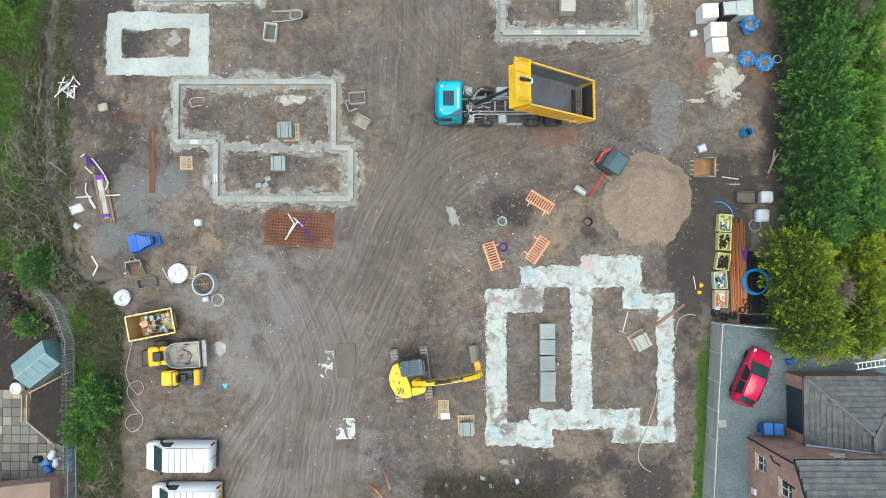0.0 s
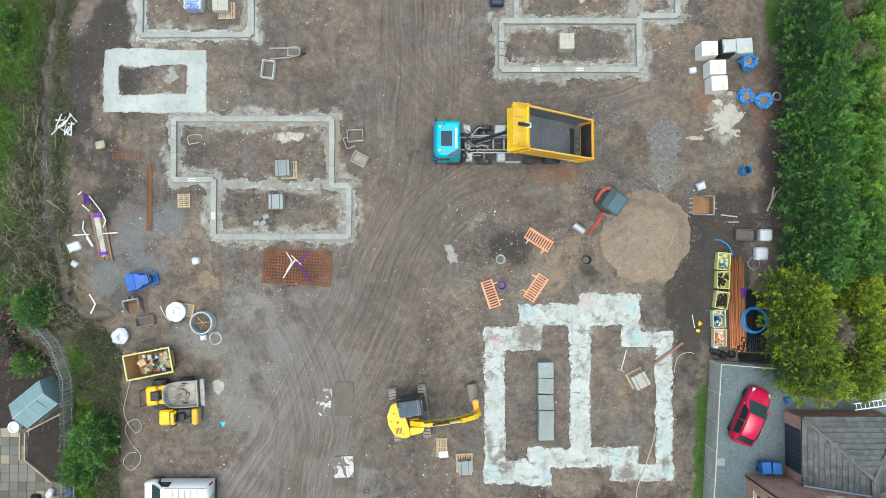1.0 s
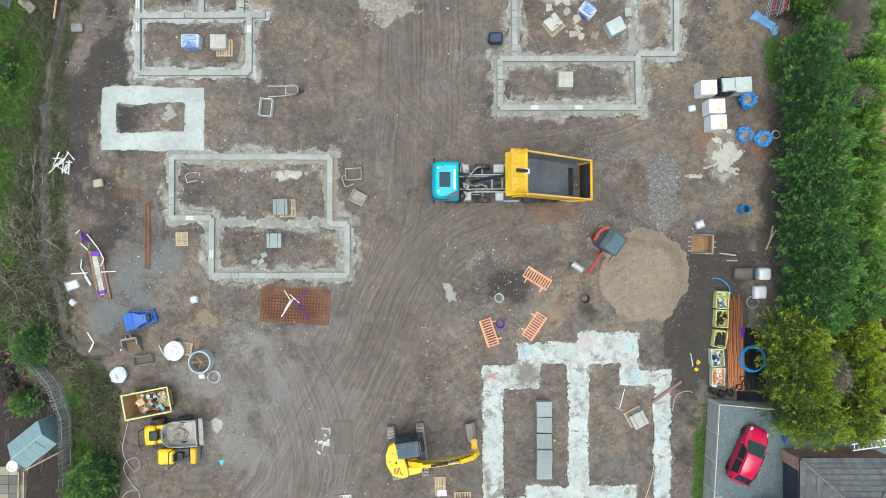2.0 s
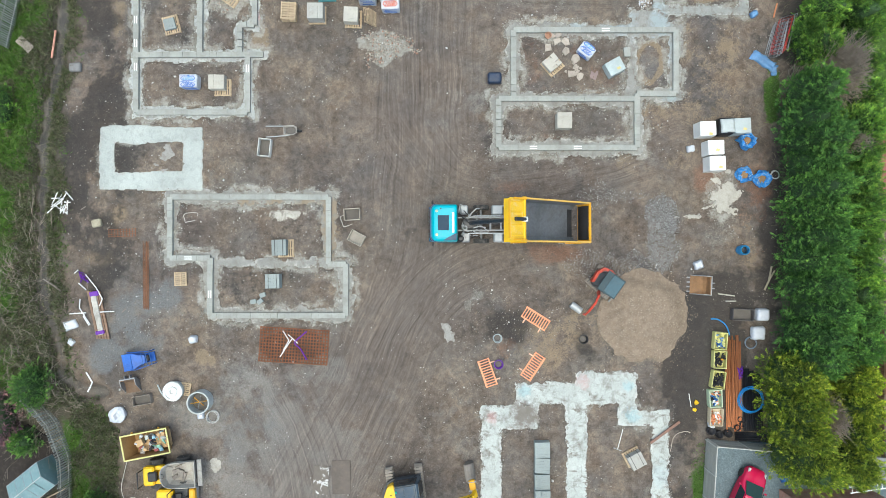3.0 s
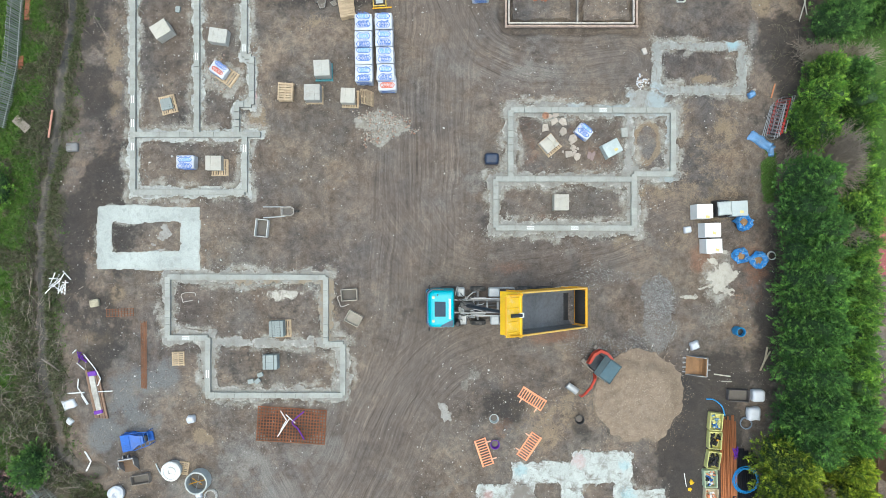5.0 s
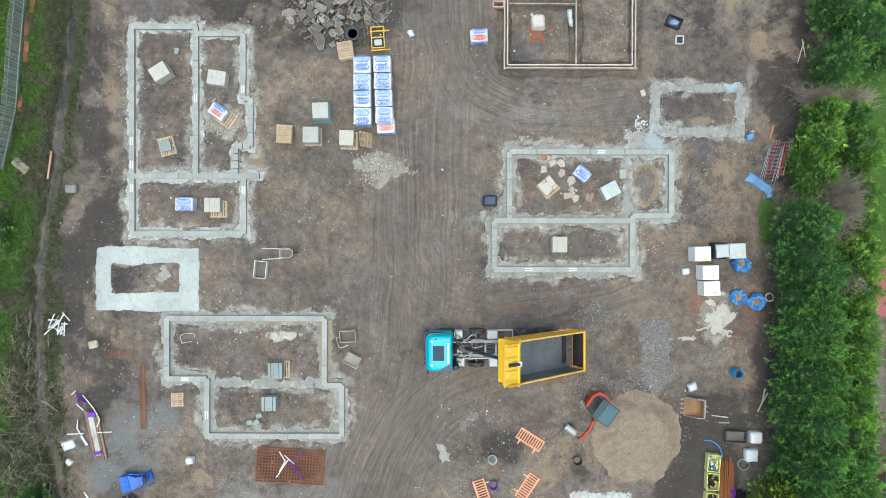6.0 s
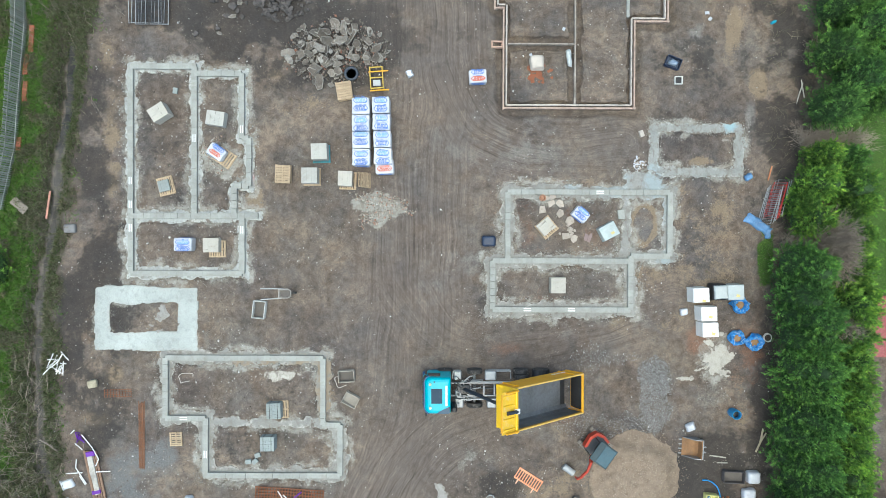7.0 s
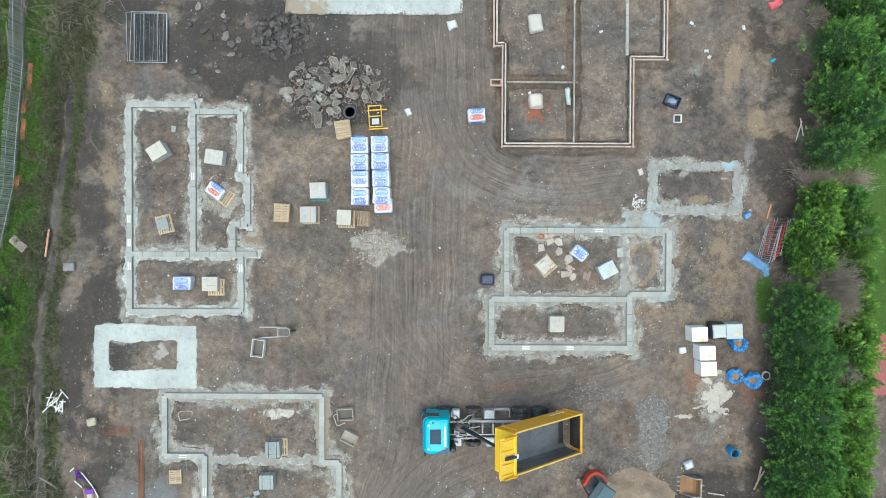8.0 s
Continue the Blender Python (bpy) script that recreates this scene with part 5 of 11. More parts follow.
    dark_steel = stuff_mat("dark_scuffed_steel", (0.05, 0.052, 0.058), 0.5, 0.5, vary=0.3, size=0.3, dirt=0.4, dirt_col=(0.10, 0.085, 0.07))
    bow = [(0.01 - 0.07 * math.sin(math.pi * k / 8), -0.1 - 0.15 * k) for k in range(9)]
    bm = prism(bmesh.new(), bow + [(0.012, -1.3), (0.012, -0.1)], 1, -W + 0.15, W - 0.15, swing)
    part("tailgate_lining", bm, dark_steel, body, "dark bowed tailgate lining")
    # plate added at the floor's end; its dark colour paints the shaded gap
    part("floor_lip", box(bmesh.new(), (-0.32, 0, -0.05), (0.56, 2 * W - 0.12, 0.06), 0.01, m), dark_steel, body, "dark floor lip coloured for the shaded gap before the tailgate")
    for y in (-1, 1):
        bm = bmesh.new()
        for k in range(9):
            box(bm, (-2.1 + k * 0.16, y * (W + 0.12), 0.62 + 0.02 * (k % 2)), (0.10, 0.012, 0.16 if k % 3 else 0.10), 0, m)
        part("side_marking", bm, WHITE, body, "white unreadable lettering bars")
    return t


tipper()

# ---- vehicles and machines ----


def loft(bm, sections, m=None, caps=True):
    rings = [[bm.verts.new((m @ Vector(p)) if m is not None else Vector(p)) for p in s] for s in sections]
    n = len(rings[0])
    for a, b in zip(rings, rings[1:]):
        for i in range(n):
            bm.faces.new((a[i], a[(i + 1) % n], b[(i + 1) % n], b[i]))
    if caps:
        bm.faces.new(rings[0][::-1])
        bm.faces.new(rings[-1])
    return bm


def shell_section(x, wb, zb, ww, zw, wt, zt):
    """A vehicle's cross section: sill, waist and roof."""
    return [(x, -wb, zb), (x, -ww, zb + 0.15), (x, -ww, zw), (x, -wt, zt - 0.05), (x, -wt * 0.85, zt), (x, wt * 0.85, zt), (x, wt, zt - 0.05), (x, ww, zw), (x, ww, zb + 0.15), (x, wb, zb)]


def slab_quad(bm, quad, n=0.012):
    """A thin pane on four corners."""
    a = [Vector(p) for p in quad]
    nrm = (a[1] - a[0]).cross(a[3] - a[0]).normalized() * n
    lo, hi = [bm.verts.new(p - nrm) for p in a], [bm.verts.new(p + nrm) for p in a]
    bm.faces.new(lo[::-1])
    bm.faces.new(hi)
    for i in range(4):
        bm.faces.new((lo[i], lo[(i + 1) % 4], hi[(i + 1) % 4], hi[i]))
    return bm


def van(at, turn, label, chevrons):
    t = thing("van", label, "van", at, turn, "parked vans")
    t.matrix_world = t.matrix_world @ Matrix.Diagonal((0.94, 0.97, 1.0, 1.0))
    bm = bmesh.new()
    loft(bm, [shell_section(2.42, 0.75, 0.35, 0.80, 0.75, 0.72, 0.85), shell_section(2.30, 0.88, 0.28, 0.92, 0.85, 0.82, 1.02), shell_section(1.75, 0.92, 0.25, 0.97, 1.05, 0.86, 1.18),
              shell_section(1.55, 0.92, 0.25, 0.97, 1.10, 0.86, 1.26), shell_section(0.85, 0.92, 0.25, 0.98, 1.15, 0.78, 1.88), shell_section(0.55, 0.92, 0.25, 0.98, 1.15, 0.80, 1.95),
              shell_section(-2.2, 0.92, 0.25, 0.98, 1.15, 0.82, 1.96), shell_section(-2.38, 0.90, 0.28, 0.95, 1.12, 0.78, 1.90)])
    bmesh.ops.bevel(bm, geom=bm.edges[:], offset=0.04, segments=2, affect="EDGES")
    body = part("body", bm, WHITE, t, "white van body", even=True)
    part("windscreen", slab_quad(bmesh.new(), [(1.72, -0.84, 1.22), (1.72, 0.84, 1.22), (0.86, 0.74, 1.91), (0.86, -0.74, 1.91)]), stuff_mat("green_tinted_glass", (0.030, 0.060, 0.062), 0.08, vary=0.1, dirt=0.05, bump=0.0, spec=0.6), t, "dark windscreen")
    for s in (-1, 1):
        part("side_window", slab_quad(bmesh.new(), [(1.35, s * 0.975, 1.18), (0.35, s * 0.985, 1.18), (0.35, s * 0.86, 1.74), (0.85, s * 0.86, 1.72)]), DARKGLASS, t, "dark cab window")
        part("rear_door_seam", box(bmesh.new(), (-2.392, s * 0.02, 1.15), (0.012, 0.012, 1.3), 0), BLACK, t)
        part("tail_light", box(bmesh.new(), (-2.36, s * 0.88, 1.2), (0.1, 0.12, 0.6), 0.02), stuff_mat("red_lens", (0.35, 0.02, 0.02), 0.25, dirt=0), t, "red tail light")
        part("headlight", box(bmesh.new(), (2.32, s * 0.72, 0.82), (0.22, 0.26, 0.2), 0.05), stuff_mat("lamp_glass", (0.5, 0.52, 0.55), 0.15, dirt=0), t, "clear headlight")
        bm = bmesh.new()
        box(bm, (1.2, s * 1.1, 1.2), (0.12, 0.2, 0.24), 0.04)
        part("mirror", bm, BLACK, t)
        for x in (1.55, -1.45):
            wheel(t, x, s * 0.86, 0.33, 0.22)
    # dark grey on ribs and gutters paints the shade lines of the white roof
    for k in range(7):
        part("roof_rib", box(bmesh.new(), (0.35 - k * 0.4, 0, 1.963), (0.04, 1.5, 0.03), 0.006), stuff_mat("shaded_rib", (0.16, 0.17, 0.17), 0.5, dirt=0.1), t, "pressed roof rib coloured dark as its shade line")
    for s in (-1, 1):
        part("roof_gutter", box(bmesh.new(), (-0.9, s * 0.80, 1.955), (2.9, 0.03, 0.03), 0.008), stuff_mat("shaded_rib", (0.16, 0.17, 0.17), 0.5, dirt=0.1), t)
    part("bumper", box(bmesh.new(), (2.36, 0, 0.45), (0.18, 1.75, 0.3), 0.06), BLACK, t)
    part("rear_bumper", box(bmesh.new(), (-2.38, 0, 0.42), (0.16, 1.8, 0.22), 0.05), BLACK, t)
    if chevrons:
        for k in range(5):
            part("chevron", slab_quad(bmesh.new(), [(-2.41, -0.8 + 0.34 * k, 0.55), (-2.41, -0.64 + 0.34 * k, 0.55), (-2.38, -0.84 + 0.36 * k, 1.2), (-2.38, -1.0 + 0.36 * k, 1.2)], 0.006), AMBER, t, "orange warning chevron")
    return t


van((-17.75, -15.28, 0), 180, "white panel van parked on dark wet earth", False)
van((-17.35, -18.05, 0), 180, "white panel van with orange rear chevrons", True)

RED_PAINT = stuff_mat("pinkish_red_paint", (0.50, 0.010, 0.065), 0.2, vary=0.04, dirt=0.03, bump=0, spec=0.6)


def hatchback(at, turn):
    t = thing("car", "glossy red hatchback parked on a grey driveway", "car", at, turn)
    bm = bmesh.new()
    S = shell_section
    loft(bm, [S(1.97, 0.34, 0.35, 0.38, 0.52, 0.30, 0.62), S(1.90, 0.55, 0.30, 0.58, 0.58, 0.48, 0.70), S(1.72, 0.68, 0.25, 0.71, 0.64, 0.58, 0.78), S(1.35, 0.76, 0.2, 0.80, 0.72, 0.64, 0.89), S(0.95, 0.78, 0.2, 0.82, 0.80, 0.68, 0.97),
              S(0.30, 0.82, 0.2, 0.835, 0.86, 0.56, 1.38), S(-0.1, 0.82, 0.2, 0.84, 0.88, 0.56, 1.46), S(-0.9, 0.82, 0.2, 0.84, 0.90, 0.55, 1.44), S(-1.40, 0.78, 0.2, 0.81, 0.92, 0.50, 1.34), S(-1.74, 0.70, 0.25, 0.73, 0.9, 0.52, 1.02), S(-1.90, 0.56, 0.35, 0.60, 0.7, 0.46, 0.82), S(-1.96, 0.40, 0.40, 0.42, 0.6, 0.32, 0.72)])
    bmesh.ops.bevel(bm, geom=bm.edges[:], offset=0.05, segments=2, affect="EDGES")
    part("body", bm, RED_PAINT, t, "glossy pinkish-red bodywork", even=True)
    part("windscreen", slab_quad(bmesh.new(), [(1.02, -0.62, 0.985), (1.02, 0.62, 0.985), (0.22, 0.53, 1.425), (0.22, -0.53, 1.425)]), stuff_mat("green_tinted_glass", (0.030, 0.060, 0.062), 0.08, vary=0.1, dirt=0.05, bump=0.0, spec=0.6), t, "dark windscreen")
    part("rear_window", slab_quad(bmesh.new(), [(-1.36, 0.46, 1.375), (-1.36, -0.46, 1.375), (-1.76, -0.50, 1.03), (-1.76, 0.50, 1.03)][::-1]), DARKGLASS, t, "dark rear window")
    for s in (-1, 1):
        for a, b in ((0.62, -0.38), (-0.46, -1.35)):
            part("side_window", slab_quad(bmesh.new(), [(a, s * 0.825, 0.91), (b, s * 0.83, 0.93), (b * 0.97, s * 0.61, 1.39), (a - 0.32 if a > 0 else a, s * 0.61, 1.38)]), DARKGLASS, t, "dark side window")
        part("headlight", box(bmesh.new(), (1.70, s * 0.56, 0.70), (0.30, 0.16, 0.14), 0.05), stuff_mat("lamp_glass", (0.5, 0.52, 0.55), 0.15, dirt=0), t, "clear headlight")
        part("tail_light", box(bmesh.new(), (-1.76, s * 0.62, 0.92), (0.14, 0.12, 0.3), 0.04), stuff_mat("red_lens", (0.35, 0.02, 0.02), 0.25, dirt=0), t, "red tail light")
        bm = bmesh.new()
        box(bm, (0.66, s * 0.92, 0.95), (0.12, 0.16, 0.12), 0.04)
        part("mirror", bm, RED_PAINT, t)
        for x in (1.28, -1.2):
            wheel(t, x, s * 0.73, 0.30, 0.19)
    part("aerial", tube(bmesh.new(), [(-1.3, 0, 1.38), (-1.5, 0, 1.6)], 0.008, 5), BLACK, t)
    part("bumper", box(bmesh.new(), (1.86, 0, 0.42), (0.16, 0.95, 0.22), 0.06), RED_PAINT, t)
    return t


hatchback((20.1, -10.2, 0.0), 66)


def track(parent, cx, cy, length, w, h, turn=0, pads=26):
    """A crawler track: a belt of separate pads round its frame."""
    m = Matrix.Translation((cx, cy, 0)) @ rot(0, 0, turn)
    r = h / 2
    half = length / 2 - r
    bm = bmesh.new()
    prism(bm, [(half * c + math.cos(a) * (r - 0.05), r + math.sin(a) * (r - 0.05)) for c, a0 in ((1, -90), (-1, 90)) for a in [radians(a0 + 30 * k) for k in range(7)]], 1, -w * 0.3, w * 0.3, m)
    frame_part = part("track", bm, stuff_mat("track_frame", (0.05, 0.048, 0.045), 0.7, 0.3), parent, "crawler track frame")
    total = 4 * half + 2 * math.pi * r
    bm = bmesh.new()
    for k in range(pads):
        s = total * k / pads
        if s < 2 * half:
            p, ang = (-half + s, 2 * r), 0
        elif s < 2 * half + math.pi * r:
            a = (s - 2 * half) / r
            p, ang = (half + math.sin(a) * r, r + math.cos(a) * r), math.degrees(a)
        elif s < 4 * half + math.pi * r:
            p, ang = (half - (s - 2 * half - math.pi * r), 0), 180
        else:
            a = (s - 4 * half - math.pi * r) / r
            p, ang = (-half - math.sin(a) * r, r - math.cos(a) * r), 180 + math.degrees(a)
        box(bm, (0, 0, 0), (total / pads * 0.8, w, 0.05), 0.01, m @ Matrix.Translation((p[0], 0, p[1] + 0.02)) @ rot(0, ang, 0))
    part("track_belt", bm, stuff_mat("track_pads", (0.30, 0.265, 0.225), 0.75, 0.3, vary=0.3, dirt=0.6), frame_part, "muddy crawler belt")


def beam(bm, pts, h0, h1, w, m):
    """A boom: a box girder along points in the x-z plane, tapering in depth."""
    n = len(pts) - 1
    rings = []
    for i, (x, y, z) in enumerate(pts):
        a, b = pts[max(i - 1, 0)], pts[min(i + 1, n)]
        d = Vector((b[0] - a[0], b[1] - a[1], b[2] - a[2])).normalized()
        side = d.cross(Vector((0, 0, 1))).normalized()
        up = side.cross(d)
        k = (h0 + (h1 - h0) * i / n) / 2
        p = Vector((x, y, z))
        rings.append([tuple(p + side * (s * w / 2) + up * (u * k)) for s, u in ((-1, -1), (1, -1), (1, 1), (-1, 1))])
    return loft(bm, rings, m)


def digger_bucket(parent, m, w, r, material, teeth=5, name="bucket", label="worn digging bucket with teeth"):
    bm = bmesh.new()
    out, inn = [], []
    for k in range(9):
        a = radians(-60 + 210 * k / 8)
        out.append((math.cos(a) * r, math.sin(a) * r * 0.9))
        inn.append((math.cos(a) * r * 0.93, math.sin(a) * r * 0.9 * 0.93))
    prism(bm, out + inn[::-1], 1, -w / 2, w / 2, m)
    for s in (-1, 1):
        prism(bm, out, 1, s * w / 2 - 0.02, s * w / 2 + 0.02, m)
    b = part(name, bm, material, parent, label)
    for k in range(teeth):
        y = -w / 2 + w * (k + 0.5) / teeth
        part("tooth", box(bmesh.new(), (out[0][0], y, out[0][1] - 0.06), (0.05, 0.07, 0.2), 0.01, m), STEEL, b)
    return b


def excavator(at, house_turn, track_turn):
    t = thing("excavator", "yellow crawler excavator with dark cab and folded arm", "excavator", at, 0)
    m0 = rot(0, 0, track_turn)
    for s in (-1, 1):
        c = m0 @ Vector((0, s * 0.98, 0))
        track(t, c.x, c.y, 3.5, 0.5, 0.72, track_turn, 40)
    part("undercarriage", box(bmesh.new(), (0, 0, 0.5), (1.3, 1.6, 0.35), 0.08, m0), stuff_mat("track_frame", (0.05, 0.048, 0.045), 0.7, 0.3), t)
    m = rot(0, 0, house_turn)
    bm = bmesh.new()
    prism(bm, [(-0.6, -1.38), (0.85, -1.25), (1.1, -0.75), (1.15, 1.2), (-0.7, 1.2), (-1.15, 1.0), (-1.5, 0.4), (-1.52, -0.35), (-1.2, -1.1)], 2, 0.8, 1.12, m)
    house = part("deck", bm, stuff_mat("dark_grey_paint", (0.05, 0.055, 0.06), 0.5), t, "dark grey slewing deck")
    bm = bmesh.new()
    prism(bm, [(-0.55, -1.3), (-0.1, -1.25), (-0.1, -0.6), (-0.28, 0.2), (-0.6, 0.3), (-0.65, 1.05), (-1.05, 0.92), (-1.38, 0.3), (-1.4, -0.3), (-1.12, -1.0)], 2, 1.1, 1.75, m)
    bmesh.ops.bevel(bm, geom=bm.edges[:], offset=0.05, segments=2, affect="EDGES")
    part("engine_cover", bm, YELLOW, house, "bright yellow engine cover")
    bm = bmesh.new()
    prism(bm, [(-0.08, -1.25), (0.75, -1.15), (0.9, -0.8), (0.2, -0.72), (-0.08, -0.7)], 2, 1.1, 1.6, m)
    bmesh.ops.bevel(bm, geom=bm.edges[:], offset=0.05, segments=2, affect="EDGES")
    part("side_cover", bm, YELLOW, house, "yellow side cover")
    for k in range(5):
        part("grille_slat", box(bmesh.new(), (-0.95 + 0.09 * k, -0.75, 1.765), (0.04, 0.4, 0.02), 0.005, m), BLACK, house)
    part("exhaust", lathe(bmesh.new(), [(0.05, 1.7), (0.05, 1.95), (0.03, 1.96)], 10, m @ Matrix.Translation((-0.75, -0.2, 0))), BLACK, house)
    for x, y in ((-0.9, 0.4), (-1.15, -0.1), (-0.5, -1.0)):
        part("cover_latch", box(bmesh.new(), (x, y, 1.76), (0.1, 0.06, 0.03), 0.01, m), BLACK, house)
    bm = bmesh.new()
    prism(bm, [(-0.55, 1.0), (1.1, 1.0), (1.2, 1.6), (1.0, 2.68), (0.85, 2.76), (-0.45, 2.76), (-0.58, 1.9)], 1, 0.24, 1.2, m)
    bmesh.ops.bevel(bm, geom=bm.edges[:], offset=0.05, segments=2, affect="EDGES")
    cab = part("cab", bm, stuff_mat("dark_cab", (0.035, 0.06, 0.085), 0.3, dirt=0.3), house, "dark blue-grey operator cab")
    for x in (-0.2, 0.42):
        part("roof_panel", box(bmesh.new(), (x, 0.72, 2.775), (0.58, 0.82, 0.04), 0.02, m), stuff_mat("cab_roof", (0.035, 0.065, 0.10), 0.55, dirt=0.4), cab, "dark cab roof panel")
    part("front_glass", prism(bmesh.new(), [(1.19, 1.6), (1.0, 2.62), (1.03, 2.62), (1.22, 1.6)], 1, 0.32, 1.12, m), DARKGLASS, cab)
    for y in (0.22, 1.22):
        part("side_glass", prism(bmesh.new(), [(-0.4, 1.5), (0.95, 1.5), (0.85, 2.55), (-0.35, 2.55)], 1, y - 0.006, y + 0.006, m), DARKGLASS, cab)
    part("grab_rail", tube(bmesh.new(), [(-0.6, 1.28, 1.2), (-0.5, 1.3, 2.0), (0.4, 1.3, 2.1), (0.9, 1.28, 1.3)], 0.025, 6, m), BLACK, cab)
    part("beacon", lathe(bmesh.new(), [(0.07, 2.78), (0.07, 2.9), (0.02, 2.95)], 10, m @ Matrix.Translation((-0.42, 0.9, 0))), stuff_mat("green_beacon", (0.02, 0.45, 0.35), 0.3, dirt=0), cab, "green beacon lamp")
    part("boom_foot", box(bmesh.new(), (0.35, -0.42, 1.3), (0.55, 0.5, 0.6), 0.05, m), AMBER, house, "yellow boom foot bracket")
    bm = bmesh.new()
    beam(bm, [(0.2, -0.42, 1.5), (0.9, -0.43, 2.2), (1.9, -0.46, 2.5), (3.2, -0.52, 2.25), (4.35, -0.57, 1.75)], 0.55, 0.36, 0.32, m)
    boom = part("boom", bm, YELLOW, t, "yellow boom")
    bm = bmesh.new()
    beam(bm, [(3.3, -0.54, 2.5), (4.1, -0.57, 2.0), (4.5, -0.57, 1.3), (4.5, -0.5, 0.8)], 0.42, 0.3, 0.28, m)
    part("dipper_arm", bm, YELLOW, boom, "yellow dipper arm")
    ram = stuff_mat("chrome_ram", (0.5, 0.5, 0.5), 0.2, 0.9, dirt=0.1)
    for a, b, mid in (((0.55, -0.72, 1.35), (2.0, -0.70, 2.25), 0.6), ((1.5, -0.46, 2.82), (3.3, -0.53, 2.62), 0.6), ((3.6, -0.78, 2.2), (4.45, -0.75, 1.3), 0.6)):
        pa, pb = Vector(a), Vector(b)
        r1 = part("ram_cylinder", tube(bmesh.new(), [pa, pa.lerp(pb, mid)], 0.075, 10, m), BLACK, boom)
        part("ram_rod", tube(bmesh.new(), [pa.lerp(pb, mid), pb], 0.045, 8, m), ram, r1, "bright steel rod")
    for y in (-0.3, -0.36):
        part("hose", tube(bmesh.new(), [(0.5, y, 1.7), (1.0, y, 2.5), (2.2, y - 0.03, 2.8), (3.5, y - 0.1, 2.5), (4.3, y - 0.1, 1.9)], 0.025, 6, m), BLACK, boom)
    digger_bucket(t, m @ Matrix.Translation((4.28, 0.72, 0.42)) @ rot(0, 30, 0), 1.1, 0.46, stuff_mat("worn_bucket", (0.17, 0.155, 0.14), 0.6, 0.3, vary=0.3, dirt=0.5))
    part("bucket_link", box(bmesh.new(), (4.42, -0.1, 0.85), (0.42, 0.75, 0.3), 0.06, m), AMBER, t, "yellow quick hitch")
    for y in (-0.4, 0.15):
        part("hitch_pin", tube(bmesh.new(), [(4.15, y, 0.95), (4.7, y, 0.95)], 0.06, 8, m), STEEL, t)
    return t


excavator((-2.55, -10.0, 0), 9, 97)

ORANGE_RED = stuff_mat("orange_red_paint", (0.46, 0.045, 0.022), 0.4, vary=0.08, dirt=0.2)


def mini_digger(at, house_turn, track_turn):
    t = thing("mini_excavator", "orange-red mini excavator with grey canopy beside a gravel heap", "excavator", at, 0)
    m0 = rot(0, 0, track_turn)
    for s in (-1, 1):
        c = m0 @ Vector((0, s * 0.62, 0))
        track(t, c.x, c.y, 1.9, 0.28, 0.42, track_turn, 26)
    part("undercarriage", box(bmesh.new(), (0, 0, 0.32), (0.9, 1.0, 0.25), 0.05, m0), BLACK, t)
    part("dozer_blade", box(bmesh.new(), (-1.15, 0, 0.22), (0.1, 1.5, 0.3), 0.03, m0), STEEL, t, "muddy dozer blade")
    m = rot(0, 0, house_turn)
    bm = bmesh.new()
    prism(bm, [(0.65, -0.62), (0.65, 0.5), (-0.3, 0.6), (-0.66, 0.4), (-0.82, -0.1), (-0.72, -0.55), (-0.3, -0.78), (0.4, -0.74)], 2, 0.5, 1.05, m)
    bmesh.ops.bevel(bm, geom=bm.edges[:], offset=0.06, segments=2, affect="EDGES")
    part("engine_cover", bm, stuff_mat("dark_grey_paint", (0.05, 0.055, 0.06), 0.5), t, "dark grey rear cover")
    arc = [(0.5, -0.80), (-0.3, -0.86), (-0.78, -0.62), (-0.90, -0.1), (-0.74, 0.42)]
    bm = bmesh.new()
    prism(bm, arc + [(x * 0.80, y * 0.80) for x, y in arc[::-1]], 2, 0.48, 1.1, m)
    part("counterweight", bm, ORANGE_RED, t, "orange-red rounded counterweight")
    part("seat", box(bmesh.new(), (0.0, 0.1, 1.2), (0.5, 0.5, 0.35), 0.08, m), BLACK, t)
    for x in (-0.45, 0.6):
        for y in (-0.5, 0.5):
            part("canopy_post", tube(bmesh.new(), [(x, y, 1.0), (x, y, 2.2)], 0.035, 6, m), BLACK, t)
    part("canopy", box(bmesh.new(), (0.05, 0.12, 2.24), (1.4, 1.3, 0.09), 0.04, m), stuff_mat("dark_canopy", (0.03, 0.055, 0.065), 0.6, dirt=0.1), t, "dark teal canopy roof")
    part("canopy_panel", box(bmesh.new(), (0.05, 0.3, 2.3), (1.2, 0.8, 0.04), 0.015, m), stuff_mat("blue_grey_panel", (0.05, 0.10, 0.125), 0.6, dirt=0.15), t, "blue-grey roof panel")
    bm = bmesh.new()
    beam(bm, [(0.75, 0.0, 0.8), (1.05, 0.0, 1.6), (1.6, 0.05, 1.75), (2.25, 0.1, 1.3)], 0.22, 0.15, 0.13, m)
    boom = part("boom", bm, ORANGE_RED, t, "orange-red boom")
    bm = bmesh.new()
    beam(bm, [(2.15, 0.1, 1.45), (2.5, 0.1, 1.0), (2.55, 0.1, 0.55)], 0.17, 0.12, 0.11, m)
    part("dipper_arm", bm, ORANGE_RED, boom)
    part("ram", tube(bmesh.new(), [(0.85, 0.0, 0.85), (1.5, 0.03, 1.5)], 0.04, 8, m), GALV, boom, "bright steel ram")
    digger_bucket(t, m @ Matrix.Translation((2.45, -0.5, 0.28)) @ rot(0, 0, 0), 0.8, 0.25, GALV, 0, "ditching_bucket", "pale grey ditching bucket")
    return t


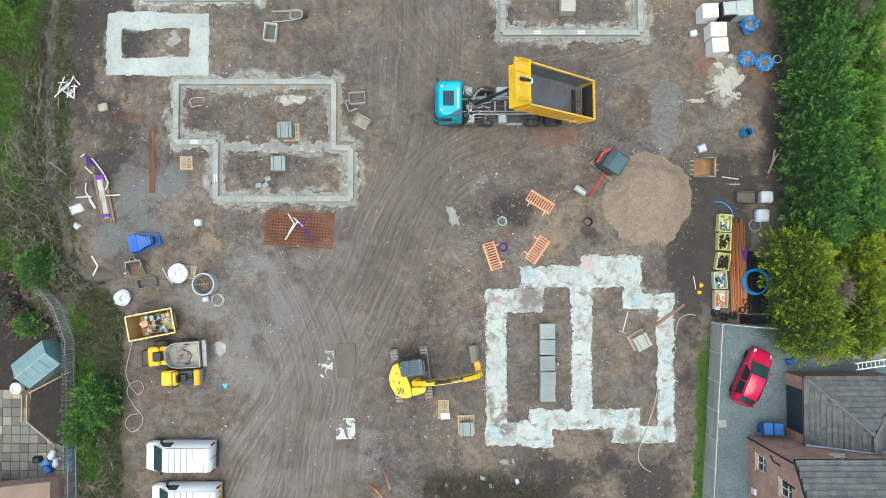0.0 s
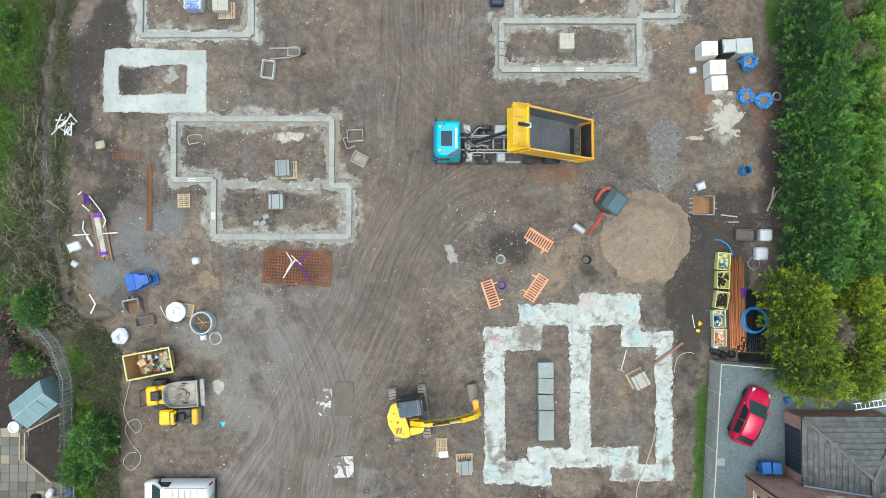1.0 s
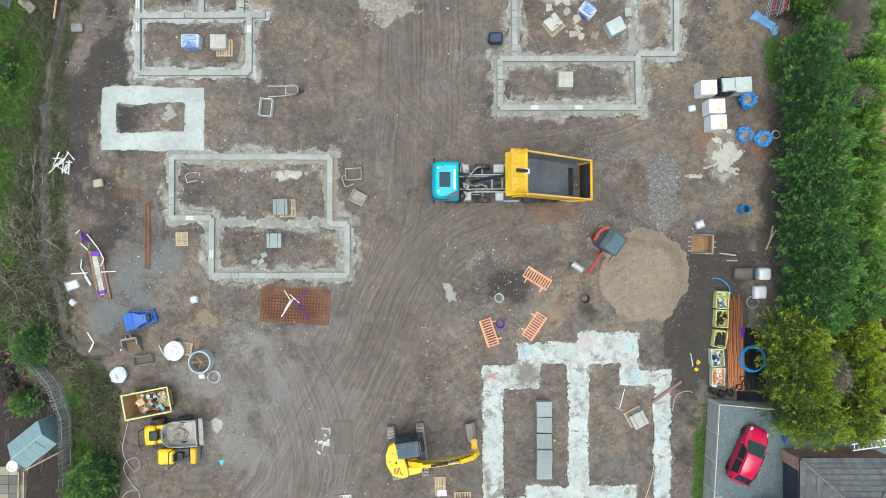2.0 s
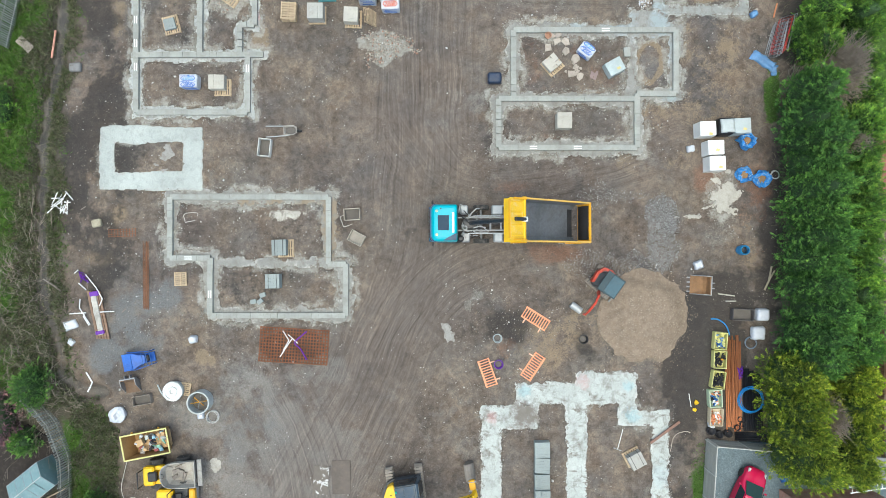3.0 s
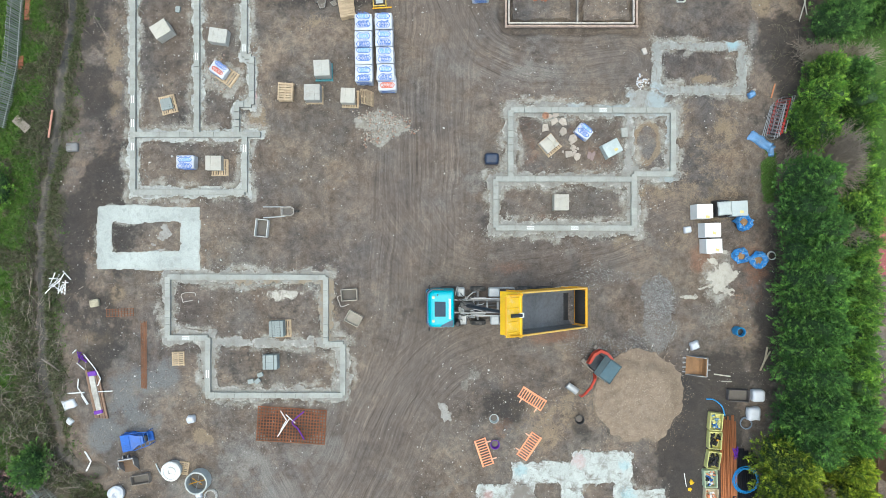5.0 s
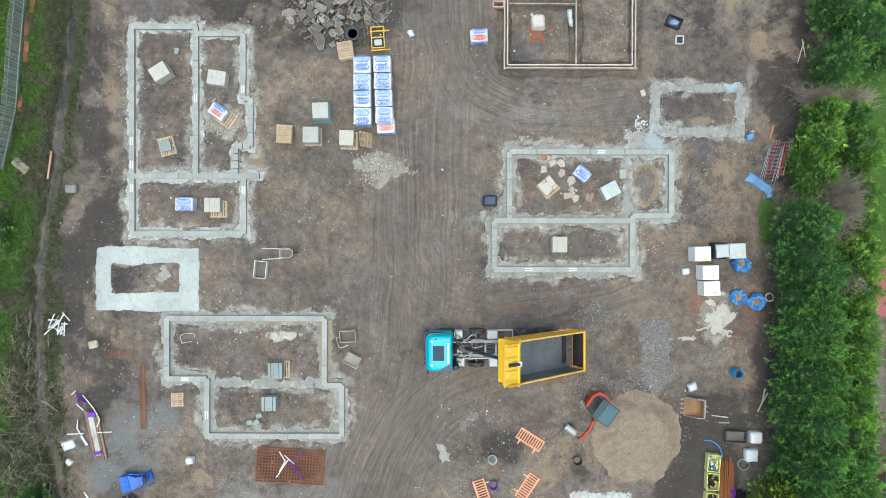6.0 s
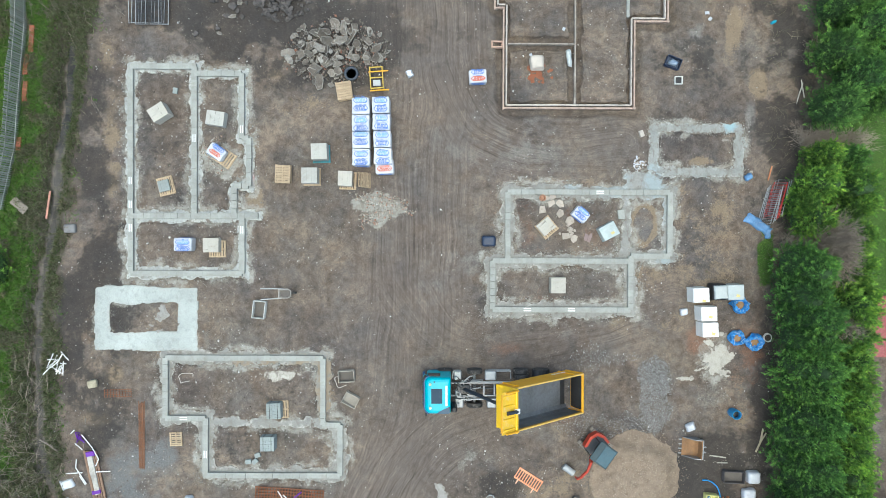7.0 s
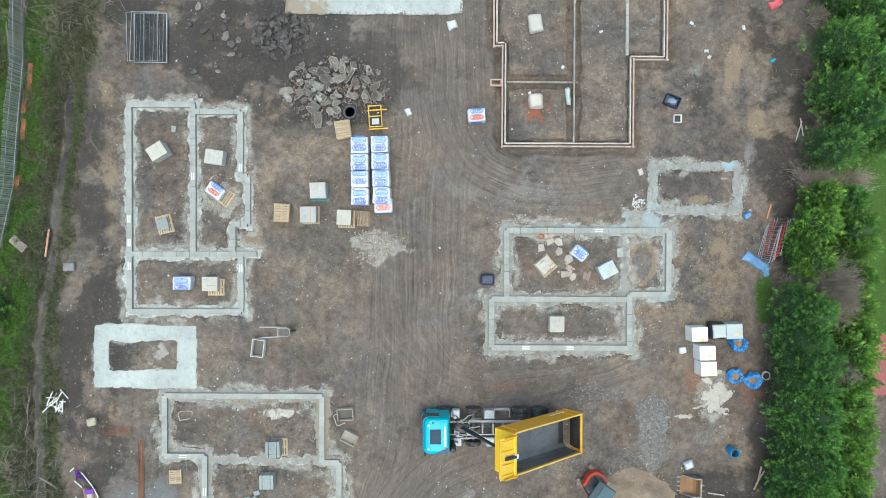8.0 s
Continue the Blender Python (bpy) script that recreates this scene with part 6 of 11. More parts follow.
mini_digger((10.65, 4.05, 0.0), 235, 138)


def dumper(at, turn):
    t = thing("site_dumper", "yellow site dumper with a muddy steel skip", "dumper", at, turn)
    for x, s in ((0.85, -1), (0.85, 1), (-0.95, -1), (-0.95, 1)):
        wheel(t, x, s * 0.78, 0.45, 0.36)
    part("chassis", box(bmesh.new(), (0, 0, 0.44), (3.0, 0.9, 0.3), 0.06), YELLOW, t, "yellow chassis")
    bm = bmesh.new()
    def rim(k, z, x0=0.0):
        return [(-0.40 + x0, -0.30 * k, z), (-0.26 + x0, -0.58 * k, z), (0.0, -0.76 * k, z), (0.4, -0.84 * k, z), (1.9 - x0, -0.86 * k, z), (1.9 - x0, 0.86 * k, z), (0.4, 0.84 * k, z), (0.0, 0.76 * k, z), (-0.26 + x0, 0.58 * k, z), (-0.40 + x0, 0.30 * k, z)]
    loft(bm, [rim(0.65, 0.62, 0.45), rim(0.95, 0.95, 0.1), rim(1.0, 1.45), rim(0.95, 1.45, 0.05), rim(0.88, 0.95, 0.18), rim(0.6, 0.70, 0.5)])
    skip = part("skip", bm, stuff_mat("muddy_steel", (0.35, 0.335, 0.30), 0.8, 0.05, vary=0.3, size=0.4, dirt=0.8, dirt_col=(0.24, 0.19, 0.145)), t, "muddy grey tipping skip")
    part("skip_lip", box(bmesh.new(), (2.08, 0, 1.05), (0.30, 1.75, 0.1), 0.03), stuff_mat("muddy_lip", (0.34, 0.33, 0.31), 0.7, 0.2, vary=0.4, size=0.25, dirt=0.8, dirt_col=(0.10, 0.09, 0.08)), skip, "bright worn lip")
    bm = bmesh.new()
    box(bm, (-1.25, 0, 0.95), (0.75, 1.25, 0.55), 0.1)
    box(bm, (-0.6, 0.45, 0.8), (0.6, 0.3, 0.35), 0.05)
    box(bm, (-0.6, -0.45, 0.8), (0.6, 0.3, 0.35), 0.05)
    part("engine_cover", bm, YELLOW, t, "yellow engine cover")
    part("seat", box(bmesh.new(), (-0.95, 0, 1.22), (0.6, 0.62, 0.3), 0.12), BLACK, t)
    part("steering_wheel", tube(bmesh.new(), [(-0.35 + 0.16 * math.cos(a), 0.16 * math.sin(a), 1.35) for a in [k * math.pi / 5 for k in range(10)]], 0.02, 5, closed=True), BLACK, t)
    part("roll_bar", tube(bmesh.new(), [(-1.55, -0.5, 0.9), (-1.62, -0.5, 1.95), (-1.62, 0.5, 1.95), (-1.55, 0.5, 0.9)], 0.045, 6), BLACK, t, "black roll bar")
    MESS = stuff_mat("caked_mortar", (0.24, 0.215, 0.19), 0.9, vary=0.4, size=0.15, dirt=0.7, dirt_col=(0.09, 0.08, 0.07))
    for k, (x, y, a, b, c, tw) in enumerate(((0.45, 0.12, 0.5, 0.3, 0.22, 12), (0.75, -0.05, 0.35, 0.5, 0.26, -14), (0.95, -0.3, 0.2, 0.6, 0.18, -22), (0.35, -0.25, 0.4, 0.25, 0.16, 30), (0.6, 0.42, 0.5, 0.12, 0.14, 20))):
        bm = box(bmesh.new(), (0, 0, 0), (a, b, c), 0.03, Matrix.Translation((x, y, 0.68 + c / 2)) @ rot(4 * k - 8, 6, tw))
        crumple(bm, 0.04, 40 + k, 0.25)
        part("caked_lump", bm, MESS, skip, "grey-brown caked mortar lying in the skip")
    return t


dumper((-18.25, -8.65, 0), 4)


def roller(at, turn):
    t = thing("ride_on_roller", "yellow ride-on roller with black seat", "roller", at, turn)
    for x in (-0.95, 0.95):
        part("drum", lathe(bmesh.new(), [(0.30, -0.5), (0.33, -0.47), (0.33, 0.47), (0.30, 0.5)], 22, Matrix.Translation((x, 0, 0.33)) @ rot(90)), STEEL, t, "smooth steel drum")
    bm = bmesh.new()
    box(bm, (-0.75, 0, 0.82), (1.1, 1.0, 0.55), 0.12)
    part("bonnet", bm, YELLOW, t, "yellow bonnet")
    part("floor", box(bmesh.new(), (0.25, 0, 0.65), (0.9, 0.9, 0.2), 0.04), stuff_mat("dark_grey_paint", (0.05, 0.055, 0.06), 0.5), t)
    bm = bmesh.new()
    box(bm, (0.15, 0, 0.95), (0.45, 0.5, 0.15), 0.06)
    box(bm, (-0.08, 0, 1.2), (0.12, 0.5, 0.45), 0.05)
    part("seat", bm, BLACK, t, "black padded seat")
    part("steering_wheel", tube(bmesh.new(), [(0.55 + 0.17 * math.cos(a), 0.17 * math.sin(a), 1.15) for a in [k * math.pi / 6 for k in range(12)]], 0.02, 5, closed=True), BLACK, t)
    part("steering_column", tube(bmesh.new(), [(0.75, 0, 0.7), (0.57, 0, 1.14)], 0.04, 6), BLACK, t)
    part("front_cover", box(bmesh.new(), (1.05, 0, 0.85), (0.4, 1.05, 0.45), 0.08), AMBER, t, "ochre front cover")
    part("roll_bar", tube(bmesh.new(), [(-0.2, -0.5, 0.8), (-0.2, -0.5, 1.9), (-0.2, 0.5, 1.9), (-0.2, 0.5, 0.8)], 0.035, 6), BLACK, t)
    part("hazard_lamp", lathe(bmesh.new(), [(0.05, 1.0), (0.05, 1.1), (0.01, 1.14)], 8, Matrix.Translation((0.05, -0.48, 0))), stuff_mat("green_beacon", (0.02, 0.45, 0.35), 0.3, dirt=0), t)
    return t


roller((-17.75, -10.15, 0), 2)

# ---- pallets, packs and stores ----
SOFT_GREY = stuff_mat("grey_concrete_units", (0.275, 0.31, 0.30), 0.9, vary=0.12, size=0.25, dirt=0.15, per_piece=0.1)
CREAM = stuff_mat("cream_units", (0.46, 0.44, 0.385), 0.85, vary=0.1, size=0.3, dirt=0.2, per_piece=0.12)
PALE_UNITS = stuff_mat("pale_grey_units", (0.41, 0.405, 0.37), 0.85, vary=0.15, size=0.3, dirt=0.35, per_piece=0.1)
PRINT_BLUE = stuff_mat("blue_print", (0.08, 0.17, 0.46), 0.5, vary=0.15, dirt=0.25, dirt_col=(0.40, 0.46, 0.55), bump=0)
PALE_INK = stuff_mat("pale_blue_print", (0.16, 0.36, 0.58), 0.5, vary=0.15, dirt=0.25, dirt_col=(0.45, 0.52, 0.58), bump=0)
PRINT_RED = stuff_mat("red_print", (0.50, 0.10, 0.05), 0.5, vary=0.1, dirt=0.1, bump=0)
GREY_LINER = stuff_mat("grey_liner", (0.42, 0.46, 0.46), 0.5, vary=0.1, dirt=0.15, bump=0.4)


def pallet(at, turn=0, size=(1.2, 1.0), label="bare softwood pallet on bare earth", group="pallets", tilt=(0, 0), material=None):
    t = thing("pallet", label, "pallet", at, turn, group)
    t.matrix_world = pose(*at, tilt[0], tilt[1], turn)
    w = material or WOOD
    L, D = size
    for k in range(7):
        part("deck_board", box(bmesh.new(), (-L / 2 + L * (k + 0.5) / 7, 0, 0.133), (L / 7 * 0.62, D, 0.022), 0.004), w, t)
    for k in range(3):
        part("bearer", box(bmesh.new(), (0, (k - 1) * (D / 2 - 0.05), 0.072), (L, 0.09, 0.095), 0.006), w, t)
        part("bottom_board", box(bmesh.new(), ((k - 1) * (L / 2 - 0.06), 0, 0.012), (0.1, D, 0.02), 0.004), w, t)
    return t


def pallet_stack(at, turn, n, label, seed=1):
    rng = random.Random(seed)
    for k in range(n):
        pallet((at[0] + rng.uniform(-.03, .03), at[1] + rng.uniform(-.03, .03), at[2] + k * 0.147), turn + rng.uniform(-3, 3), label=label, group="stacked pallets")


def unit_pack(at, turn, size, material, label, nx=5, ny=10, layers=4, seed=0, group="block packs", straps=True, missing=0):
    """A pack of separate blocks: only the outer ones are laid."""
    t = thing("block_pack", label, "blocks", at, turn, group)
    rng = random.Random(seed)
    sx, sy, sz = size[0] / nx, size[1] / ny, size[2] / layers
    bm = bmesh.new()
    for k in range(layers):
        for i in range(nx):
            for j in range(ny):
                if 0 < i < nx - 1 and 0 < j < ny - 1 and k < layers - 1:
                    continue
                if k == layers - 1 and rng.random() < missing:
                    continue
                box(bm, ((i + 0.5) * sx - size[0] / 2 + rng.uniform(-.006, .006), (j + 0.5) * sy - size[1] / 2 + rng.uniform(-.004, .004), (k + 0.5) * sz + rng.uniform(-.006, .006)), (sx * 0.993, sy * 0.992, sz * 0.985), 0.005)
    part("block_body", bm, material, t)
    if straps:
        for x in (-0.28, 0.28):
            part("strap", box(bmesh.new(), (x * size[0], 0, size[2] / 2), (0.03, size[1] + 0.02, size[2] + 0.02), 0), BLACK, t)
    return t


GREY_LABEL = "square pack of grey concrete blocks inside a footing"
for y, h, tw in ((-7.15, 0.62, 1), (-8.2, 0.62, -2), (-9.3, 0.60, 2), (-10.32, 0.8, 0), (-11.3, 0.6, 1)):
    unit_pack((6.52, y, 0), tw, (1.0, 1.0, h), SOFT_GREY, GREY_LABEL, seed=int(y * -10), group="row of block packs", straps=False)
pallet((1.1, -13.42, 0), 2, (1.15, 1.25), "softwood pallet under grey blocks")
unit_pack((1.12, -13.62, 0.15), 2, (0.88, 0.9, 0.5), SOFT_GREY, "small pack of grey blocks on a pallet", seed=3)
pallet((12.7, -7.75, 0), 28, (1.2, 1.1), "tilted pallet under grey blocks")
unit_pack((12.8, -7.85, 0.15), 28, (1.0, 0.95, 0.6), PALE_UNITS, "pack of pale grey blocks on a pallet", seed=4)
pallet((-10.75, 6.3, 0), 2, (1.1, 1.2), "softwood pallet under grey blocks")
unit_pack((-11.05, 6.35, 0.15), 2, (0.95, 1.05, 0.7), SOFT_GREY, "pack of grey blocks on a pallet", seed=5)
unit_pack((-11.5, 4.1, 0), 1, (0.95, 0.95, 0.75), SOFT_GREY, "pack of grey blocks on trodden earth", seed=6)
for x, y, r in ((-12.95, 2.7, 10), (-12.5, 2.72, 40), (-12.32, 3.15, 20), (-17.9, 27.9, 80)):
    solid("loose_block", box(bmesh.new(), (0, 0, 0.07), (0.40, 0.3, 0.18), 0.015), SOFT_GREY, "loose grey block lying on earth", "block", (x, y, height_at(x, y)), r, "loose blocks")

unit_pack((-18.75, 26.3, 0), 32, (1.15, 0.95, 0.95), CREAM, "cream block pack standing askew in a footing", nx=3, ny=5, layers=4, seed=7, straps=False)
unit_pack((-15.0, 25.95, 0), -8, (1.2, 0.95, 0.75), PALE_UNITS, "half-opened pack of pale blocks", nx=4, ny=4, layers=3, seed=8, straps=False)
pallet((-15.05, 17.2, 0), 0, (1.15, 1.15), "pallet under cream blocks")
unit_pack((-15.3, 17.45, 0.15), 0, (1.05, 0.95, 0.55), CREAM, "opened pack of cream blocks on a pallet", nx=3, ny=5, layers=3, seed=9, straps=False)
unit_pack((7.98, 14.85, 0), 0, (0.98, 1.05, 0.85), CREAM, "pack of cream blocks inside a footing", nx=3, ny=5, layers=4, seed=10, straps=False)
pallet((7.3, 18.75, 0), 40, (1.2, 1.2), "skewed pallet with a few pale blocks")
unit_pack((7.2, 18.8, 0.15), 40, (1.0, 0.9, 0.4), CREAM, "few cream blocks on a skewed pallet", nx=3, ny=5, layers=2, seed=11, straps=False, missing=0.2)
pallet((-8.62, 22.1, 0), 0, (1.15, 1.2), "pallet under pale blocks")
unit_pack((-8.65, 22.12, 0.15), 0, (1.05, 1.05, 0.85), PALE_UNITS, "pack of pale grey blocks on a pallet", nx=3, ny=5, layers=4, seed=12, straps=False)
pallet((-8.0, 23.65, 0), 2, (1.2, 1.2), "teal painted pallet under pale blocks", material=stuff_mat("teal_pallet", (0.05, 0.20, 0.24), 0.7))
unit_pack((-8.0, 23.72, 0.15), 2, (1.05, 1.05, 0.9), PALE_UNITS, "shrouded pack of pale grey blocks", nx=2, ny=3, layers=3, seed=13, straps=False)
pallet((-6.2, 21.85, 0), -2, (1.15, 1.2), "pallet under cream blocks")
unit_pack((-6.3, 21.95, 0.15), -2, (0.95, 1.0, 0.65), CREAM, "opened pack of cream blocks", nx=3, ny=5, layers=3, seed=14, straps=False)
pallet((-5.15, 21.9, 0.3), 4, label="pallet leaning against a block pack", tilt=(0, 62))
pallet((-4.95, 21.85, 0.3), 0, label="pallet leaning against a block pack", tilt=(0, 66))
pallet_stack((-10.5, 22.25, 0), 88, 5, "softwood pallet in a neat stack")
pallet_stack((-6.4, 27.85, 0), 100, 4, "weathered pallet in a stack by rubble")
pallet((-17.87, 4.23, 0), 92, (0.95, 0.85), "small pallet lying on earth")
pallet((-0.42, -12.4, 0), 0, (0.75, 1.25), "broken pallet with a white sheet")
solid("plastic_sheet", box(bmesh.new(), (0, 0, 0.17), (0.62, 0.42, 0.02), 0.005), WHITE_WRAP, "scrap of white plastic on a pallet", "sheet", (-0.3, -12.85, 0.0), 4)
pallet((-18.55, 21.45, 0), 14, (1.1, 1.25), "pallet carrying a few grey blocks")
unit_pack((-18.6, 21.45, 0.15), 14, (0.75, 0.75, 0.2), SOFT_GREY, "single layer of grey blocks on a pallet", nx=4, ny=5, layers=1, seed=15, straps=False)
pallet((-14.55, 23.4, 0), -35, (1.3, 1.1), "pallet under wrapped packs")


def wrapped(at, turn, size, label, marks=("blue",), seed=0, group="wrapped insulation packs", base=None):
    """A shrink-wrapped pack with printed bars and a plain house-shaped mark."""
    t = thing("wrapped_pack", label, "pack", at, turn, group)
    bm = bmesh.new()
    box(bm, (0, 0, size[2] / 2), size, 0.05)
    bmesh.ops.subdivide_edges(bm, edges=[e for e in bm.edges if e.calc_length() > 0.3], cuts=4, use_grid_fill=True)
    crumple(bm, 0.045, seed)
    part("wrap", bm, WHITE_WRAP, t, "white printed shrink wrap", even=False)
    rng = random.Random(seed)
    z = size[2] + 0.022
    shift = rng.uniform(-0.12, 0.12)
    for row in range(2):
        y0 = (-0.25 + row * 0.5) * size[1] + shift * size[1]
        col = PRINT_RED if ("red" in marks and row == 0) else PRINT_BLUE
        hx, hy = size[0] * rng.uniform(0.36, 0.42), size[1] * rng.uniform(0.15, 0.19)
        outer = [(-hx, y0), (-hx * 0.7, y0 + hy), (hx * 0.7, y0 + hy), (hx, y0), (hx * 0.7, y0 - hy), (-hx * 0.7, y0 - hy), (-hx, y0)]
        bm = bmesh.new()
        for a, b in zip(outer, outer[1:]):
            va, vb = Vector((*a, z)), Vector((*b, z))
            box(bm, (0, 0, 0), ((vb - va).length, 0.045, 0.014), 0, Matrix.Translation((va + vb) / 2) @ rot(0, 0, math.degrees(math.atan2((vb - va).y, (vb - va).x))))
        part("print_mark", bm, col, t, "plain six-sided outline")
        bm = bmesh.new()
        for line in range(3):
            x = -hx * rng.uniform(0.5, 0.75)
            while x < hx * 0.62:
                w = rng.uniform(0.05, 0.17)
                box(bm, (x + w / 2, y0 + (line - 1) * hy * 0.55, z - 0.002), (w, hy * rng.uniform(0.38, 0.52), 0.014), 0)
                x += w + rng.uniform(0.02, 0.06)
        part("print", bm, PALE_INK if row and "red" not in marks else col, t, "unreadable printed bars")
        bm = bmesh.new()
        for k in range(7):
            box(bm, (rng.uniform(-0.38, 0.38) * size[0], y0 + hy * 1.35 + rng.uniform(-0.02, 0.02), z - 0.004), (rng.uniform(0.06, 0.16), 0.03, 0.012), 0)
        part("small_print", bm, PRINT_BLUE, t)
    for s in (-1, 1):
        bm = bmesh.new()
        for k in range(3):
            box(bm, (rng.uniform(-0.1, 0.1), s * (size[1] / 2 + 0.02), size[2] * (0.25 + 0.25 * k)), (size[0] * 0.7, 0.02, 0.08), 0)
        part("side_print", bm, PRINT_BLUE, t, "unreadable printed bars")
    return t


W_LABEL = "white shrink-wrapped pack with blue print in a double row"
for k in range(4):
    wrapped((-5.22 + 0.01 * k, 26.72 - k * 1.13, 0), 0.8 * (-1) ** k, (1.15, 1.08, 1.2), W_LABEL, seed=k)
for k in range(4):
    wrapped((-3.9 + 0.05 * k, 26.78 - k * 1.13, 0), 0.6 * (-1) ** k, (1.15, 1.08, 1.2), W_LABEL, seed=10 + k)
wrapped((-3.66, 22.75, 0), 2, (1.2, 0.95, 0.9), "low shrink-wrapped pack with orange print", ("red",), 20)
wrapped((-17.15, 17.5, 0), 0, (1.2, 0.85, 0.8), "white pack with blue print inside a footing", seed=21)
wrapped((-14.95, 23.7, 0.15), -35, (1.15, 0.8, 0.55), "torn blue-printed pack on a pallet", ("red",), 22)
wrapped((9.5, 19.6, 0), -38, (1.05, 0.75, 0.7), "blue-printed white pack askew in a footing", seed=23)
wrapped((2.55, 28.8, 0), 3, (1.15, 0.85, 0.8), "white pack with blue and red print", ("red",), 24)


def shroud(name, at, turn, size, material, label, category, seed, amount=0.05, taper=0.9, group=""):
    """A bagged or sheeted pack with creases."""
    bm = bmesh.new()
    box(bm, (0, 0, size[2] / 2), size, 0.1)
    bmesh.ops.subdivide_edges(bm, edges=[e for e in bm.edges if e.calc_length() > 0.25], cuts=5, use_grid_fill=True)
    for v in bm.verts:
        k = taper + (1 - taper) * (1 - v.co.z / size[2])
        v.co.x, v.co.y = v.co.x * k, v.co.y * k
    crumple(bm, amount, seed, 0.3)
    return solid(name, bm, material, label, category, at, turn, group, even=True)


WHITE_SHEET = stuff_mat("taut_white_sheet", (0.74, 0.745, 0.73), 0.45, vary=0.06, size=0.4, dirt=0.25, dirt_col=(0.50, 0.50, 0.48), bump=0.2)
GREY_SHEET = stuff_mat("taut_grey_sheet", (0.40, 0.45, 0.455), 0.45, vary=0.12, size=0.4, dirt=0.3, dirt_col=(0.28, 0.31, 0.32), bump=0.3)


def sheeted_pack(at, turn, size, material, label, seed, group="sheeted bulk packs"):
    """A square pack under a taut sheet: sharp edges, faint creases, a folded flap and a band."""
    t = thing("bulk_pack", label, "pack", at, turn, group)
    bm = bmesh.new()
    box(bm, (0, 0, size[2] / 2), size, 0.02)
    bmesh.ops.subdivide_edges(bm, edges=[e for e in bm.edges if e.calc_length() > 0.3], cuts=3, use_grid_fill=True)
    for v in bm.verts:
        k = 1.0 - 0.05 * v.co.z / size[2]
        v.co.x, v.co.y = v.co.x * k, v.co.y * k
    crumple(bm, 0.014, seed, 0.4)
    part("sheet", bm, material, t)
    rng = random.Random(seed)
    part("fold", box(bmesh.new(), (rng.uniform(-0.2, 0.2), -size[1] * 0.475, size[2] * 0.55), (size[0] * 0.5, 0.03, size[2] * 0.7), 0.01, rot(0, 0, 2)), material, t, "folded end flap")
    part("paper_label", box(bmesh.new(), (size[0] * rng.uniform(0.1, 0.3), size[1] * rng.uniform(-0.35, -0.1), size[2] + 0.006), (0.24, 0.17, 0.008), 0, rot(0, 0, rng.uniform(-25, 25))), stuff_mat("yellowish_label", (0.62, 0.52, 0.20), 0.6, dirt=0.2), t, "small yellowish paper label")
    return t


for x, y in ((17.42, 14.25), (17.95, 13.0), (18.05, 11.95)):
    sheeted_pack((x, y, 0), 2, (1.12, 1.0, 1.15), WHITE_SHEET, "square white sheeted bulk pack near the hedge", int(x * 10))
sheeted_pack((19.75, 14.45, 0), 3, (1.12, 1.05, 1.1), GREY_SHEET, "square grey sheeted bulk pack near the hedge", 50)
shroud("storage_bin", (18.72, 14.45, 0), 0, (1.0, 1.15, 1.0), BLACK, "black plastic storage bin", "bin", 51, 0.01, 0.95)
shroud("plastic_cover", (18.78, 14.45, 0.98), 4, (0.95, 0.95, 0.14), GREY_LINER, "wrinkled pale plastic over a black bin", "cover", 52, 0.05, 0.85)
shroud("cement_bag", (16.62, 13.05, 0), 10, (0.55, 0.5, 0.35), WHITE_WRAP, "white bagged bucket beside bulk packs", "bag", 53, 0.05, 0.8)
sheeted_pack((11.4, 18.5, 0), 28, (1.2, 1.0, 0.7), stuff_mat("silvery_teal_sheet", (0.36, 0.42, 0.42), 0.4, vary=0.2, size=0.2, dirt=0.5, dirt_col=(0.55, 0.58, 0.57), bump=0.5), "silvery sheeted pack askew in a footing", 54)
shroud("white_bag", (6.5, 35.05, 0), 10, (0.95, 1.25, 0.5), CREAM, "cream bulk bag laid on soil", "bag", 55, 0.05, 0.9)
shroud("white_bag", (6.55, 29.85, 0), 4, (1.0, 1.05, 0.6), stuff_mat("cream_bag_cloth", (0.50, 0.455, 0.40), 0.7, vary=0.12, dirt=0.3, dirt_col=(0.36, 0.31, 0.26), bump=0.5, size=0.4), "cream bulk bag over red brick dust", "bag", 56, 0.07, 0.8)
shroud("foil_roll", (8.75, 30.2, 0), 8, (0.35, 1.3, 0.3), GREY_LINER, "crumpled silvery plastic by a wall", "sheet", 57, 0.09, 0.6)
shroud("white_sheet", (0.9, 35.0, 0), 20, (0.75, 0.7, 0.2), WHITE_WRAP, "crumpled white sheet on earth", "sheet", 58, 0.09, 0.6)
shroud("white_sheet", (-25.3, 1.1, 0), 20, (1.0, 0.7, 0.18), WHITE_WRAP, "crumpled white sheet on rough ground", "sheet", 59, 0.08, 0.7)
shroud("white_sheet", (-25.25, -0.05, 0), 60, (0.45, 0.55, 0.15), WHITE_WRAP, "small crumpled white sheet", "sheet", 60, 0.08, 0.7)
shroud("white_bag", (-2.05, 29.1, 0), 20, (0.5, 0.55, 0.3), WHITE_WRAP, "white and pink bag on dark earth", "bag", 61, 0.08, 0.6)
shroud("white_bag", (-16.45, -5.0, 0), 10, (0.55, 0.45, 0.3), WHITE_WRAP, "white bag beside a concrete ring", "bag", 62, 0.05, 0.7)
shroud("cement_bag", (17.15, 5.2, 0), 20, (0.7, 0.65, 0.35), WHITE_WRAP, "white bag in a dusty patch", "bag", 63, 0.07, 0.6)
